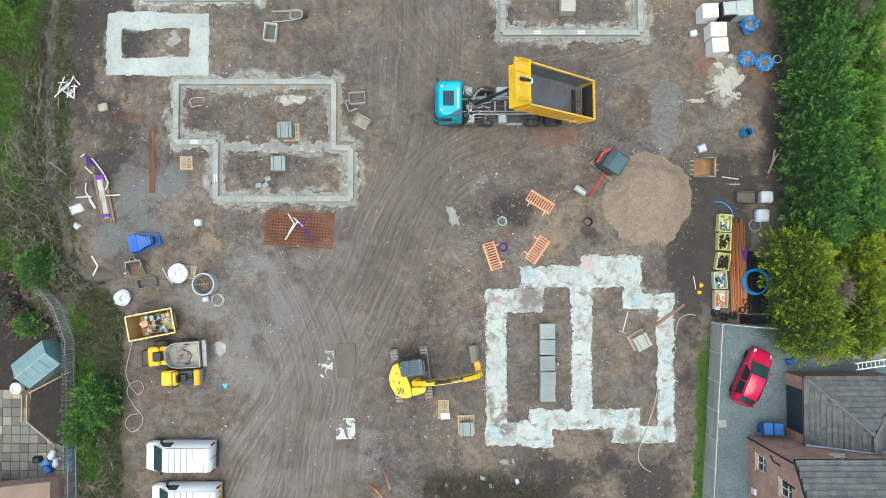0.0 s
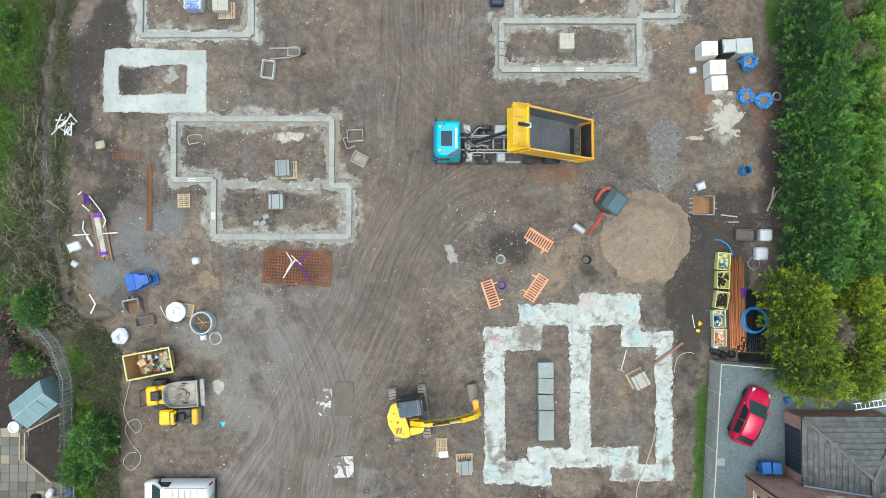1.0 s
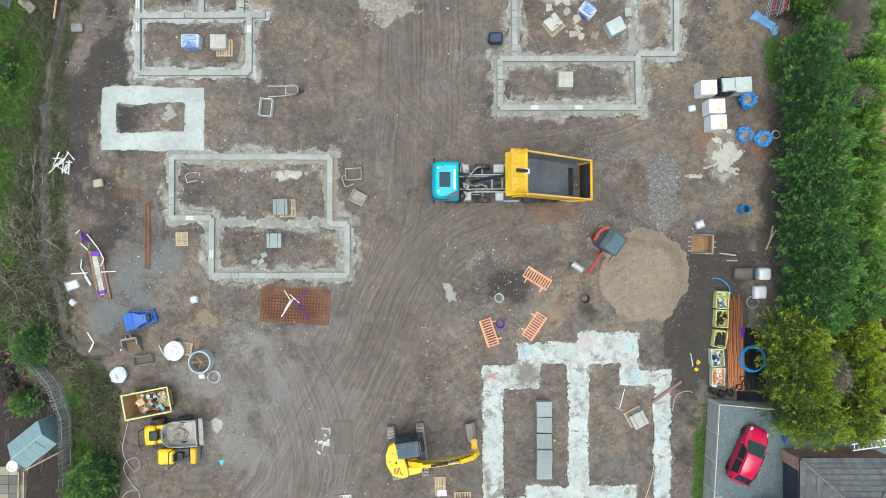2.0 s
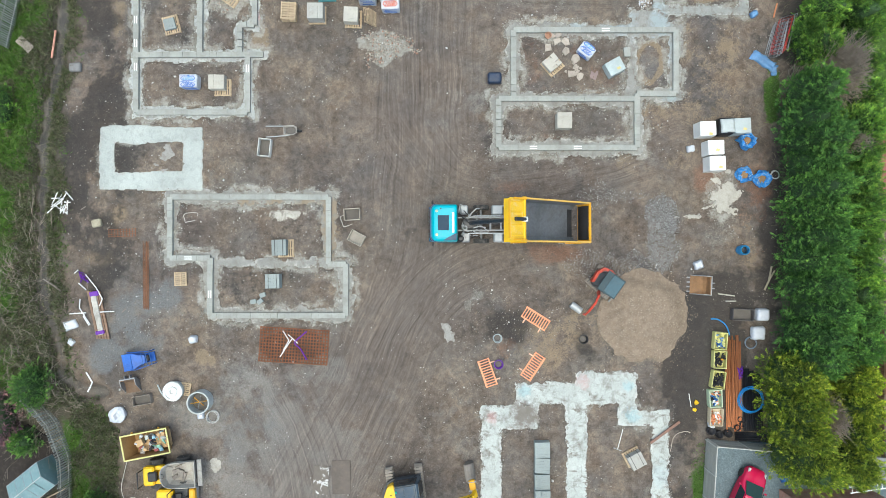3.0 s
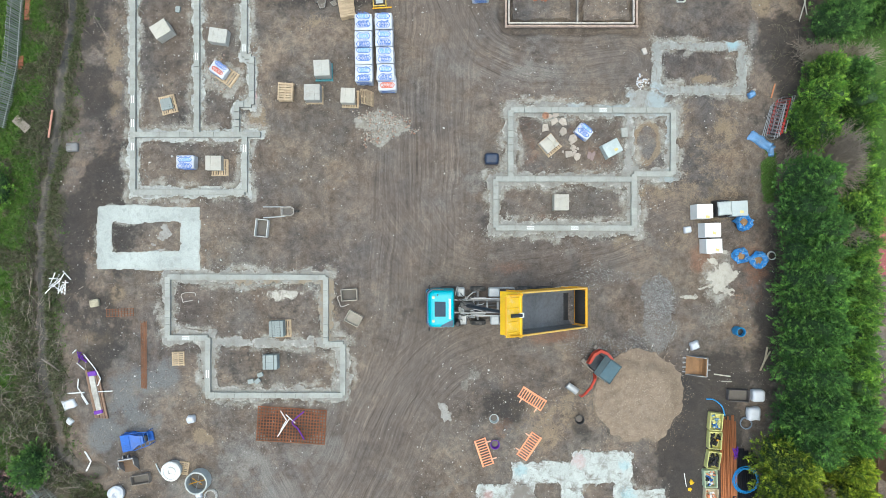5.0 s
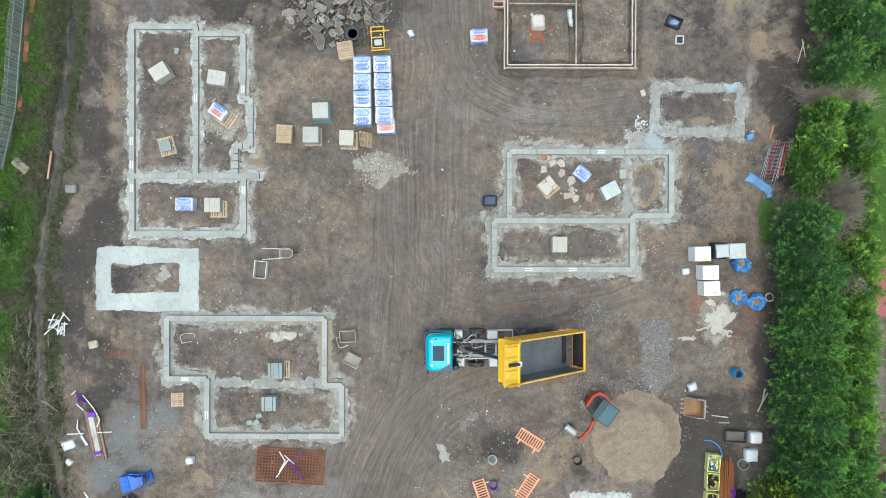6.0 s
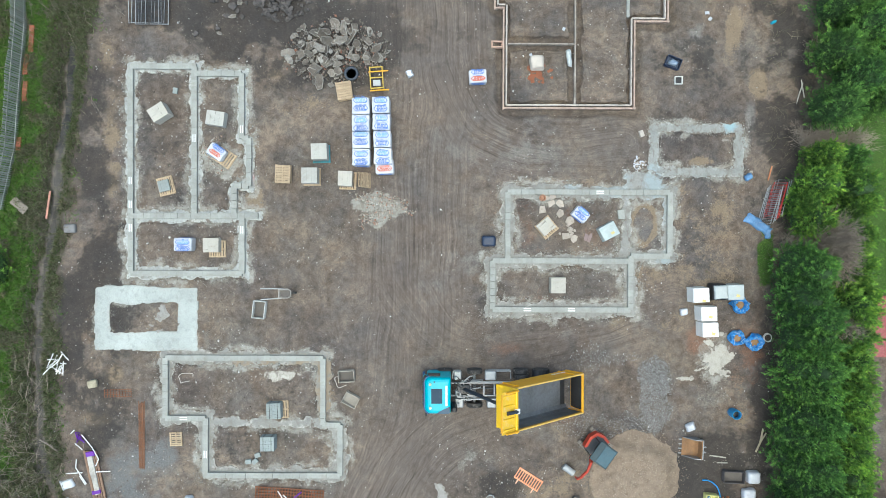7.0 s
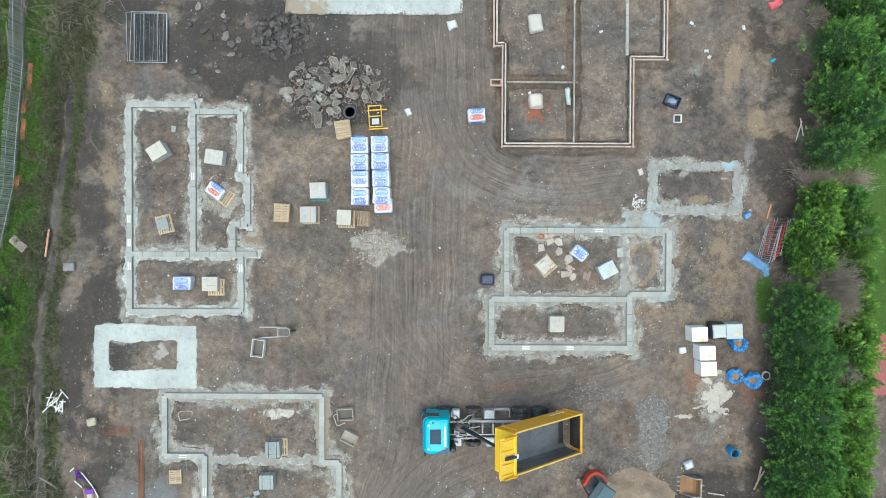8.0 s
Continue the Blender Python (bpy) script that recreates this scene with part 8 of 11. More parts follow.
trough((-5.95, 7.0, 0), -28, (1.0, 0.75, 0.45), stuff_mat("mortar_splashed_wood", (0.42, 0.38, 0.32), 0.8, dirt=0.5), "rusty wheelbarrow tub of mortar", stuff_mat("grey_mortar", (0.3, 0.28, 0.25), 0.9))
trough((15.75, 29.9, 0), -22, (0.98, 0.72, 0.35), stuff_mat("navy_plastic", (0.02, 0.035, 0.07), 0.45, dirt=0.2), "navy plastic tub of crumpled sheet", stuff_mat("navy_plastic", (0.02, 0.035, 0.07)))
shroud("plastic_sheet", (15.78, 29.9, 0.06), -22, (0.66, 0.45, 0.2), stuff_mat("blue_grey_sheet", (0.17, 0.23, 0.31), 0.35, vary=0.4, size=0.15, dirt=0.5, dirt_col=(0.5, 0.54, 0.58)), "crumpled blue-grey plastic sheet in a tub", "sheet", 131, 0.12, 0.6)
trough((16.15, 28.72, 0), 0, (0.5, 0.5, 0.22), stuff_mat("white_plastic", (0.66, 0.66, 0.62), 0.5, dirt=0.2), "white square manhole frame", BLACK)
for x, y, r, matl, lab in ((9.33, 0.2, 0.3, BLACK, "black plastic bucket on gravel"), (3.55, 0.25, 0.3, GREY_LINER, "grey mixing bucket on dark soil"), (3.62, -1.5, 0.3, stuff_mat("purple_plastic", (0.12, 0.02, 0.30), 0.5, dirt=0.1), "purple bucket beside a barrier")):
    bm = bmesh.new()
    lathe(bm, [(r * 0.75, 0), (r, 0.33), (r * 1.08, 0.36), (r * 0.98, 0.36), (r * 0.9, 0.3), (r * 0.7, 0.04), (0, 0.03)], 18)
    pail = solid("bucket", bm, matl, lab, "bucket", (x, y, height_at(x, y)), 0, "plastic buckets")
    part("slurry", lathe(bmesh.new(), [(r * 0.74, 0.07), (r * 0.74, 0.09), (0, 0.095)], 16), stuff_mat("dark_mud", (0.12, 0.11, 0.10), 0.9), pail, "dark slurry in the bottom")
bm = bmesh.new()
lathe(bm, [(0.26, 0), (0.31, 0.05), (0.33, 0.4), (0.32, 0.82), (0.29, 0.86), (0.25, 0.82), (0.25, 0.2), (0, 0.18)], 20)
barrel = solid("water_barrel", bm, stuff_mat("bright_blue_plastic", (0.02, 0.22, 0.46), 0.4, vary=0.2, dirt=0.3), "open blue plastic barrel on rough earth", "barrel", (20.0, 6.2, height_at(20.0, 6.2)), 0)
part("dark_water", lathe(bmesh.new(), [(0.246, 0.48), (0.246, 0.52), (0, 0.525)], 18), stuff_mat("black_water", (0.015, 0.02, 0.025), 0.1, bump=0.02), barrel, "dark water in the barrel")

# blue tipping hopper
hp = thing("tipping_hopper", "bright blue steel tipping hopper on grey dust", "hopper", (-20.4, -1.15, 0), 12)
hp.scale = (0.86, 0.9, 0.9)
HOP = stuff_mat("bright_blue_paint", (0.014, 0.105, 0.42), 0.45, vary=0.25, size=0.3, dirt=0.45, dirt_col=(0.03, 0.06, 0.12))
def hopper_ring(x, half, z0, z1):
    return [(x, -half, z0), (x, half, z0), (x, half, z1), (x, -half, z1)]


bm = bmesh.new()
loft(bm, [hopper_ring(-0.98, 0.52, 0.24, 0.94), hopper_ring(-1.12, 0.62, 0.15, 1.02), hopper_ring(-0.35, 0.60, 0.1, 1.05), hopper_ring(0.12, 0.36, 0.15, 0.98), hopper_ring(0.55, 0.30, 0.22, 0.9)], None, False)
bm.faces.new([v for v in bm.verts][-4:])
part("hopper_body", bm, HOP, hp, "blue steel hopper body")
part("inner_face", box(bmesh.new(), (-0.72, 0, 0.56), (0.04, 1.04, 0.66), 0), stuff_mat("deep_blue_steel", (0.012, 0.05, 0.17), 0.5, dirt=0.3), hp, "dark blue inside of the hopper")
part("top_flap", box(bmesh.new(), (-0.62, 0, 1.075), (0.5, 1.1, 0.04), 0.012, rot(0, -3, 0)), HOP, hp, "blue top flap")
for y in (-0.46, -0.15, 0.15, 0.46):
    part("stiffener", box(bmesh.new(), (-0.62, y, 1.105), (0.5, 0.045, 0.03), 0.006, rot(0, -3, 0)), HOP, hp)
part("ram_box", box(bmesh.new(), (0.62, 0.0, 0.62), (0.34, 0.42, 0.3), 0.03), BLACK, hp, "black ram housing")
for x in (0.35, 0.68, 1.0):
    part("rung", tube(bmesh.new(), [(x, -0.5, 0.95), (x, 0.5, 0.95)], 0.025, 6), stuff_mat("dull_blue_bar", (0.03, 0.12, 0.32), 0.5, dirt=0.3), hp)
for y in (-1, 1):
    part("frame_bar", tube(bmesh.new(), [(-1.15, y * 0.68, 0.1), (-0.3, y * 0.66, 0.95), (0.9, y * 0.5, 0.95), (1.0, y * 0.5, 0.05)], 0.03, 6), HOP, hp)
part("fork_pocket", box(bmesh.new(), (0.2, 0, 0.08), (1.6, 0.7, 0.14), 0.02), HOP, hp)

# trailer frame
tf = thing("trailer_frame", "grey steel wheelbarrow frame with long handles", "frame", (-10.9, 14.2, 0), 2)
for y in (-0.32, 0.32):
    part("handle", tube(bmesh.new(), [(-1.15, y * 1.15, 0.35), (0.2, y, 0.4), (0.75, y * 0.6, 0.35)], 0.04, 6), GALV, tf)
def tray_ring(k, z, x0=0.0):
    return [(0.1 + x0, -0.30 * k, z), (0.75, -0.34 * k, z), (1.0 - x0, -0.2 * k, z), (1.0 - x0, 0.2 * k, z), (0.75, 0.34 * k, z), (0.1 + x0, 0.30 * k, z)]


part("tray", loft(bmesh.new(), [tray_ring(0.7, 0.38, 0.1), tray_ring(1.0, 0.66), tray_ring(0.86, 0.66, 0.05), tray_ring(0.6, 0.42, 0.14)]), stuff_mat("muddy_pale_tray", (0.33, 0.31, 0.28), 0.8, vary=0.3, size=0.15, dirt=0.7), tf, "muddy pale tray")
part("mud", loft(bmesh.new(), [tray_ring(0.62, 0.44, 0.13), tray_ring(0.64, 0.5, 0.12)]), stuff_mat("dark_mud", (0.12, 0.11, 0.10), 0.9), tf, "dark mud in the tray")
wheel(tf, 1.05, 0, 0.2, 0.12)

# steel mats, bars and rods
MESH_RUST = stuff_mat("dark_mesh_rust", (0.185, 0.080, 0.043), 0.85, 0.1, vary=0.4, size=0.3, dirt=0.3, dirt_col=(0.07, 0.045, 0.03))
mm = thing("mesh_mat", "stack of rust-brown steel reinforcing mesh", "steel mesh", (-10.22, -0.3, 0.0), -3.5)
for layer in range(2):
    for k in range(24):
        part("long_bar", box(bmesh.new(), (-2.3 + 4.6 * k / 23 + 0.035 * layer, 0.02 * layer, 0.05 + 0.05 * layer), (0.058, 2.36, 0.02), 0), MESH_RUST, mm)
    for k in range(12):
        part("cross_bar", box(bmesh.new(), (0.03 * layer, -1.15 + 2.3 * k / 11 + 0.03 * layer, 0.07 + 0.05 * layer), (4.68, 0.058, 0.02), 0), MESH_RUST, mm)
for a, b in (((-10.9, 0.75), (-10.5, 0.1)), ((-10.5, 0.1), (-10.9, -0.6)), ((-10.3, 0.2), (-11.1, -1.0)), ((-10.55, 0.5), (-9.9, -0.1))):
    bm = bmesh.new()
    tube(bm, [(*a, 0.24), (*b, 0.22)], 0.035, 4)
    solid("batten", bm, WHITE, "white plastic batten on rusty mesh", "batten", group="white battens")
solid("purple_strap", tube(bmesh.new(), spline([(-9.3, 0.7, .24), (-9.9, 0.2, .26), (-10.1, -0.1, .24), (-9.7, -0.5, .24), (-9.3, -1.2, .22)], 5), 0.045, 4), stuff_mat("purple_plastic", (0.12, 0.02, 0.30), 0.5, dirt=0.1), "purple strap over rusty mesh", "strap")
rb = thing("rebar_bundle", "long bundle of rusty steel rods", "steel rods", (-20.22, 4.5, 0.0), 90)
for k in range(9):
    part("rod", tube(bmesh.new(), [(-2.35 + 0.05 * (k % 3), -0.18 + 0.045 * k, 0.06), (2.3 - 0.06 * (k % 4), -0.18 + 0.045 * k + 0.03 * math.sin(k), 0.06)], 0.018, 5), stuff_mat("dusty_rust", (0.20, 0.095, 0.052), 0.9, vary=0.35, size=0.3, dirt=0.6, dirt_col=(0.17, 0.125, 0.095)), rb)
rm = thing("mesh_offcut", "small rusty mesh offcut on reddish soil", "steel mesh", (-21.85, 7.35, 0.0), 2)
for k in range(10):
    part("bar", box(bmesh.new(), (-0.9 + 0.2 * k, 0, 0.05), (0.03, 0.55, 0.02), 0), RUST, rm)
for k in range(4):
    part("cross_bar", box(bmesh.new(), (0, -0.24 + 0.16 * k, 0.068), (1.9, 0.03, 0.02), 0), RUST, rm)

for k, (dx, dy, tw) in enumerate(((-0.28, 0.05, 1.5), (-0.0, 0.0, -2.2), (0.27, -0.08, 0.4), (0.3, -0.1, -0.5))):
    t = thing("fence_panel", "galvanised mesh fence panel in a flat stack", "fence panel", (-19.72 + dx, 34.1 + dy, 0.03 + 0.05 * k), tw, "stacked fence panels")
    part("tube_frame", tube(bmesh.new(), [(-1.1, -1.65, 0.02), (1.1, -1.65, 0.02), (1.1, 1.65, 0.02), (-1.1, 1.65, 0.02)], 0.03, 6, closed=True), GALV, t, "bright tube frame")
    for q in range(2):
        part("upright", tube(bmesh.new(), [(-0.45 + 0.9 * q, -1.65, 0.02), (-0.45 + 0.9 * q, 1.65, 0.02)], 0.018, 5), GALV, t)
    bm = bmesh.new()
    for q in range(30):
        box(bm, (-1.08 + 2.16 * q / 29, 0, 0.02), (0.006, 3.25, 0.006), 0)
    for q in range(12):
        box(bm, (0, -1.6 + 3.2 * q / 11, 0.025), (2.16, 0.012, 0.008), 0)
    tagged(part("wire", bm, stuff_mat("dull_wire", (0.07, 0.078, 0.088), 0.6, 0.3), t), kind="stuff")

for k in range(7):
    f = k / 6
    red = k in (3, 4)
    t = thing("crowd_barrier", "red and grey metal barrier leaning in a stack" if red else "grey metal barrier leaning in a stack", "barrier", (21.95 + 0.75 * f, 20.3 + 0.6 * f, 0), 68 + 3 * f, "stacked metal barriers")
    t.matrix_world = pose(21.95 + 0.75 * f, 20.3 + 0.6 * f, 0.0, 22 + 3 * (k % 2), 0, 74 + 2 * (k % 3))
    matl = stuff_mat("red_barrier_paint", (0.55, 0.05, 0.04), 0.4) if red else GALV
    part("frame_tube", tube(bmesh.new(), [(-1.2, 0, 0.05), (1.2, 0, 0.05), (1.2, 0, 1.1), (-1.2, 0, 1.1)], 0.025, 6, closed=True), matl, t)
    for q in range(8):
        part("bar", tube(bmesh.new(), [(-1.0 + 0.285 * q, 0, 0.05), (-1.0 + 0.285 * q, 0, 1.1)], 0.012, 4), matl, t)

bm = bmesh.new()
lathe(bm, [(0.33, -0.09), (0.43, -0.11), (0.49, -0.06), (0.49, 0.06), (0.43, 0.11), (0.33, 0.09), (0.35, 0.0), (0.33, -0.09)], 24)
solid("tyre", bm, stuff_mat("faded_tyre", (0.055, 0.066, 0.082), 0.8, vary=0.3, dirt=0.5, dirt_col=(0.16, 0.17, 0.18)), "worn blue-black tyre lying flat by rubble", "tyre", (-5.98, 29.08, 0.16), 0, even=True)
FRAME_YELLOW = stuff_mat("muddy_yellow_paint", (0.50, 0.36, 0.07), 0.6, vary=0.3, size=0.2, dirt=0.7, dirt_col=(0.16, 0.12, 0.07))
yf = thing("lifting_frame", "yellow steel lifting frame on dark earth", "frame", (-4.25, 28.75, 0), 4)
for y in (-0.7, 0.0, 0.7):
    part("cross_bar", box(bmesh.new(), (0, y, 0.45), (0.9, 0.08, 0.08), 0.02), FRAME_YELLOW, yf)
for x in (-0.42, 0.42):
    part("side_bar", box(bmesh.new(), (x, 0, 0.46), (0.08, 1.5, 0.08), 0.02), FRAME_YELLOW, yf)
    for y in (-0.65, 0.65):
        part("leg", box(bmesh.new(), (x, y, 0.2), (0.09, 0.09, 0.42), 0.015), FRAME_YELLOW, yf)
part("plate", box(bmesh.new(), (0, -0.35, 0.44), (0.5, 0.4, 0.04), 0.01), GALV, yf)
part("fork", box(bmesh.new(), (0.15, -0.85, 0.42), (1.3, 0.09, 0.09), 0.02), AMBER, yf)
part("fork", box(bmesh.new(), (0.15, 0.4, 0.5), (1.35, 0.08, 0.08), 0.02), AMBER, yf)

solid("steel_plate", box(bmesh.new(), (0, 0, 0.02), (1.25, 2.3, 0.035), 0.008), stuff_mat("road_plate", (0.10, 0.085, 0.075), 0.6, 0.4, vary=0.2, dirt=0.5), "brown steel road plate on earth", "plate", (-6.98, -9.15, 0.0), 1)
bm = bmesh.new()
prism(bm, [(-0.2, 0.15), (0.2, 0.15), (0.0, -0.2)], 2, 0.0, 0.02)
ob = solid("marker_sign", bm, stuff_mat("cyan_plastic", (0.02, 0.42, 0.55), 0.4), "cyan triangular marker lying flat", "marker", (-15.15, -10.85, 0.05), 0)
solid("hydrant_cap", lump(bmesh.new(), (0, 0, 0.12), (0.14, 0.22, 0.14), 3, 0.3, 1), YELLOW, "yellow plastic cap on black soil", "cap", (16.98, -4.1, 0.0), 0)
solid("hydrant_cap", lump(bmesh.new(), (0, 0, 0.12), (0.16, 0.14, 0.12), 4, 0.3, 1), YELLOW, "yellow plastic cap on black soil", "cap", (16.85, -4.55, 0.0), 0)
solid("stake", tube(bmesh.new(), [(16.5, -3.5, 0.05), (16.65, -4.4, 0.05)], 0.025, 5), WHITE, "thin white stake on black soil", "stake")
solid("pickaxe", tube(bmesh.new(), [(12.03, -5.9, 0.08), (11.68, -7.2, 0.08)], 0.025, 5), WHITE, "pale-handled pick lying on soil", "tool")
solid("pick_head", tube(bmesh.new(), spline([(11.4, -7.15, .06), (11.66, -7.25, .1), (11.92, -7.35, .06)], 4), 0.03, 5), GALV, "steel pick head on soil", "tool")
solid("rope", tube(bmesh.new(), spline([(14.0, -11.0, .05), (13.75, -12.2, .05), (13.2, -13.8, .06), (12.7, -15.2, .05), (12.72, -15.9, .05), (13.1, -16.4, .05), (13.5, -16.6, .05)], 6), 0.028, 5), stuff_mat("rope_cream", (0.45, 0.40, 0.33), 0.9), "cream rope trailing over a footing", "rope")
solid("cable", tube(bmesh.new(), spline([(15.25, -7.4, .05), (15.4, -6.6, .06), (15.7, -6.2, .08), (16.3, -6.05, .06), (16.6, -6.15, .05)], 6), 0.025, 5), stuff_mat("rope_cream", (0.45, 0.40, 0.33), 0.9), "bent pale cable on soil", "cable")
bm = bmesh.new()
box(bm, (0, 0, 0.12), (2.45, 0.18, 0.06), 0.01)
solid("plank", bm, stuff_mat("reddish_plank", (0.22, 0.13, 0.10), 0.85, vary=0.25, grain=(1, 6, 6)), "reddish plank across the concrete", "plank", (14.86, -6.1, 0.0), 36)
bm = bmesh.new()
tube(bm, spline([(-21.35, -7.7, .1), (-21.6, -8.8, .1), (-21.8, -9.8, .1), (-21.6, -10.6, .1), (-21.0, -11.4, .1), (-20.6, -11.0, .1), (-20.9, -10.5, .1), (-21.5, -10.7, .1), (-21.7, -11.3, .1), (-21.2, -12.2, .1), (-20.7, -12.8, .1), (-20.7, -13.4, .1), (-21.3, -13.9, .1), (-21.8, -13.4, .1), (-21.5, -12.8, .1), (-20.9, -12.7, .1)], 5), 0.027, 6)
solid("hose", bm, stuff_mat("pale_hose", (0.45, 0.43, 0.38), 0.6), "pale hose looped over rough ground", "hose", even=True)
bm = bmesh.new()
tube(bm, [(-24.22, -2.07, .1), (-23.8, -2.75, .1), (-23.95, -3.1, .1), (-24.1, -3.4, .12)], 0.055, 6)
solid("white_pipe", bm, WHITE, "bent white pipe by a muddy ditch", "pipe")

# bundle of boards with straps and scattered battens
bd = thing("board_bundle", "long bundle of weathered boards with white sheet", "boards", (-23.42, 1.9, 0), -78)
for k in range(5):
    part("board", box(bmesh.new(), (0.05 * k, -0.36 + 0.18 * k, 0.1 + 0.02 * (k % 2)), (3.3, 0.16, 0.12), 0.01), stuff_mat("brown_board", (0.20, 0.13, 0.09), 0.85, vary=0.3, grain=(1, 5, 5), per_piece=0.3), bd)
bm = bmesh.new()
box(bm, (0.1, -0.02, 0.22), (2.7, 0.36, 0.1), 0.04)
bmesh.ops.subdivide_edges(bm, edges=[e for e in bm.edges if e.calc_length() > 0.3], cuts=6, use_grid_fill=True)
crumple(bm, 0.05, 3, 0.3)
part("sheet", bm, stuff_mat("muddy_clear_sheet", (0.34, 0.325, 0.29), 0.4, vary=0.4, size=0.2, dirt=0.8, dirt_col=(0.56, 0.56, 0.54)), bd, "muddy white plastic sheet")
PURPLE = stuff_mat("purple_plastic", (0.12, 0.02, 0.30), 0.5, dirt=0.1)
for x, y, w in ((-1.35, 0.05, 0.34), (1.28, -0.08, 0.26)):
    part("strap", box(bmesh.new(), (x, y, 0.2), (w, 0.6, 0.16), 0.05), PURPLE, bd, "purple strap")
for a, b in (((-25.3, 1.88), (-24.2, 1.95)), ((-23.3, 2.0), (-22.3, 2.05)), ((-24.6, 2.87), (-24.66, 2.25)), ((-24.66, 2.3), (-23.93, 1.16)), ((-24.4, 1.75), (-24.0, 1.1)), ((-24.25, 4.55), (-23.5, 3.6)), ((-23.5, 3.6), (-23.1, 2.87)), ((-23.1, 2.87), (-23.3, 2.4)), ((-24.7, 3.95), (-24.2, 3.5)), ((-25.0, 4.6), (-24.75, 4.85))):
    solid("batten", tube(bmesh.new(), [(*a, 0.2), (*b, 0.18)], 0.038, 4), WHITE, "white plastic batten strewn on the ground", "batten", group="white battens")
rng_s = random.Random(12)
solid("purple_strap", tube(bmesh.new(), [(-24.3 + rng_s.uniform(-.4, .4), 4.35 + rng_s.uniform(-.4, .4), 0.1 + 0.2 * rng_s.random()) for k in range(14)], 0.035, 4), PURPLE, "tangled purple straps on rough ground", "strap")
for k in range(17):
    a, c = rng_s.uniform(0, math.pi), (rng_s.uniform(-.55, .55), rng_s.uniform(-.5, .5))
    ln = rng_s.uniform(0.2, 0.5)
    solid("batten", tube(bmesh.new(), [(-math.cos(a) * ln + c[0], -math.sin(a) * ln + c[1], 0.06 + 0.02 * k), (math.cos(a) * ln + c[0], math.sin(a) * ln + c[1], 0.08 + 0.02 * k)], 0.04, 4), WHITE, "white offcut in a tangled heap", "batten", (-25.95, 9.4, 0), 0, "heap of white offcuts")
for x, y, tw in ((-18.95 + 1.6, 5.65, 0), (-15.87, 3.2, 90), (-20.95, 27.2 - 5.4, 90), (-20.95, 20.2, 90), (-16.62, 25.6 - 0.9, 90), (-13.41, 25.3, 90), (-13.38, 18.5, 90), (-20.95, 18.6, 90), (6.0, 13.15, 0), (9.0, 13.15, 0), (10.9, 21.14, 0)):
    for s in (-0.07, 0.07):
        o = (0, s) if tw == 0 else (s, 0)
        solid("slip_strip", box(bmesh.new(), (0, 0, 0.145), (0.5, 0.06, 0.012), 0), WHITE, "white strip laid on a block wall", "strip", (x + o[0], y + o[1], 0), tw, "white strips on walls")
bm = bmesh.new()
box(bm, (0, 0, 0.06), (0.13, 1.9, 0.08), 0.01)
solid("plank", bm, stuff_mat("salmon_plank", (0.48, 0.24, 0.18), 0.8), "salmon-coloured plank on dark soil", "plank", (-26.55, 20.15, 0.0), -8)
solid("plank", box(bmesh.new(), (0, 0, 0.1), (1.2, 0.6, 0.05), 0.01), OLD_WOOD, "brown board dropped in the grass", "plank", (-28.4, 20.1, 0.15), -42)
solid("stake", tube(bmesh.new(), [(22.3, 22.0, .08), (22.55, 22.95, .08)], 0.05, 5), PIPE_ORANGE, "orange stake lying near barriers", "stake")
bm = bmesh.new()
tube(bm, [(21.63, 3.49, .06), (21.90, 4.14, .12), (22.10, 5.10, .1)], 0.07, 6)
tube(bm, [(21.90, 4.14, .12), (22.26, 4.83, .2)], 0.06, 6)
solid("log", bm, stuff_mat("bare_branch_wood", (0.36, 0.31, 0.22), 0.85, vary=0.3, dirt=0.5), "forked bare branch at the hedge foot", "branch")
for a, b in (((18.5, 3.25), (19.6, 3.1)), ((19.0, 2.75), (19.7, 2.75)), ((24.0, 26.6), (24.6, 28.6)), ((24.5, 28.8), (24.7, 27.6))):
    solid("batten", tube(bmesh.new(), [(*a, .06), (*b, .08)], 0.045, 4), CREAM, "pale timber batten on dark soil", "batten", group="pale battens")


# ---- small dropped things ----
def rope_loop(at, size, turn, label, seed):
    """A loose loop of pale band on the ground."""
    rng = random.Random(seed)
    pts = []
    for k in range(9):
        a = 2 * math.pi * k / 10
        pts.append((math.copysign(abs(math.cos(a)) ** 0.5, math.cos(a)) * size[0] / 2 + rng.uniform(-.06, .06), math.copysign(abs(math.sin(a)) ** 0.5, math.sin(a)) * size[1] / 2 + rng.uniform(-.06, .06), 0.03))
    return solid("packing_band", tube(bmesh.new(), spline(pts, 4), 0.022, 4), stuff_mat("pale_band", (0.50, 0.47, 0.43), 0.7, dirt=0.2), label, "band", (at[0], at[1], height_at(*at)), turn, "packing bands")


rope_loop((-17.2, 8.4), (1.0, 0.6), 8, "loose pale packing band inside a footing", 1)
rope_loop((-18.6, 8.5), (0.5, 0.9), -20, "loose pale packing band inside a footing", 2)
rope_loop((-6.6, 8.2), (0.9, 0.7), 12, "pale band round a dumped tray", 3)
solid("stone_block", box(bmesh.new(), (0, 0, 0.16), (0.62, 0.52, 0.34), 0.07), stuff_mat("yellowish_stone", (0.36, 0.325, 0.235), 0.9, vary=0.35, size=0.12, dirt=0.7, dirt_col=(0.15, 0.13, 0.10)), "worn yellowish stone block on rough earth", "stone", (-23.5, 8.0, height_at(-23.5, 8.0)), 12)
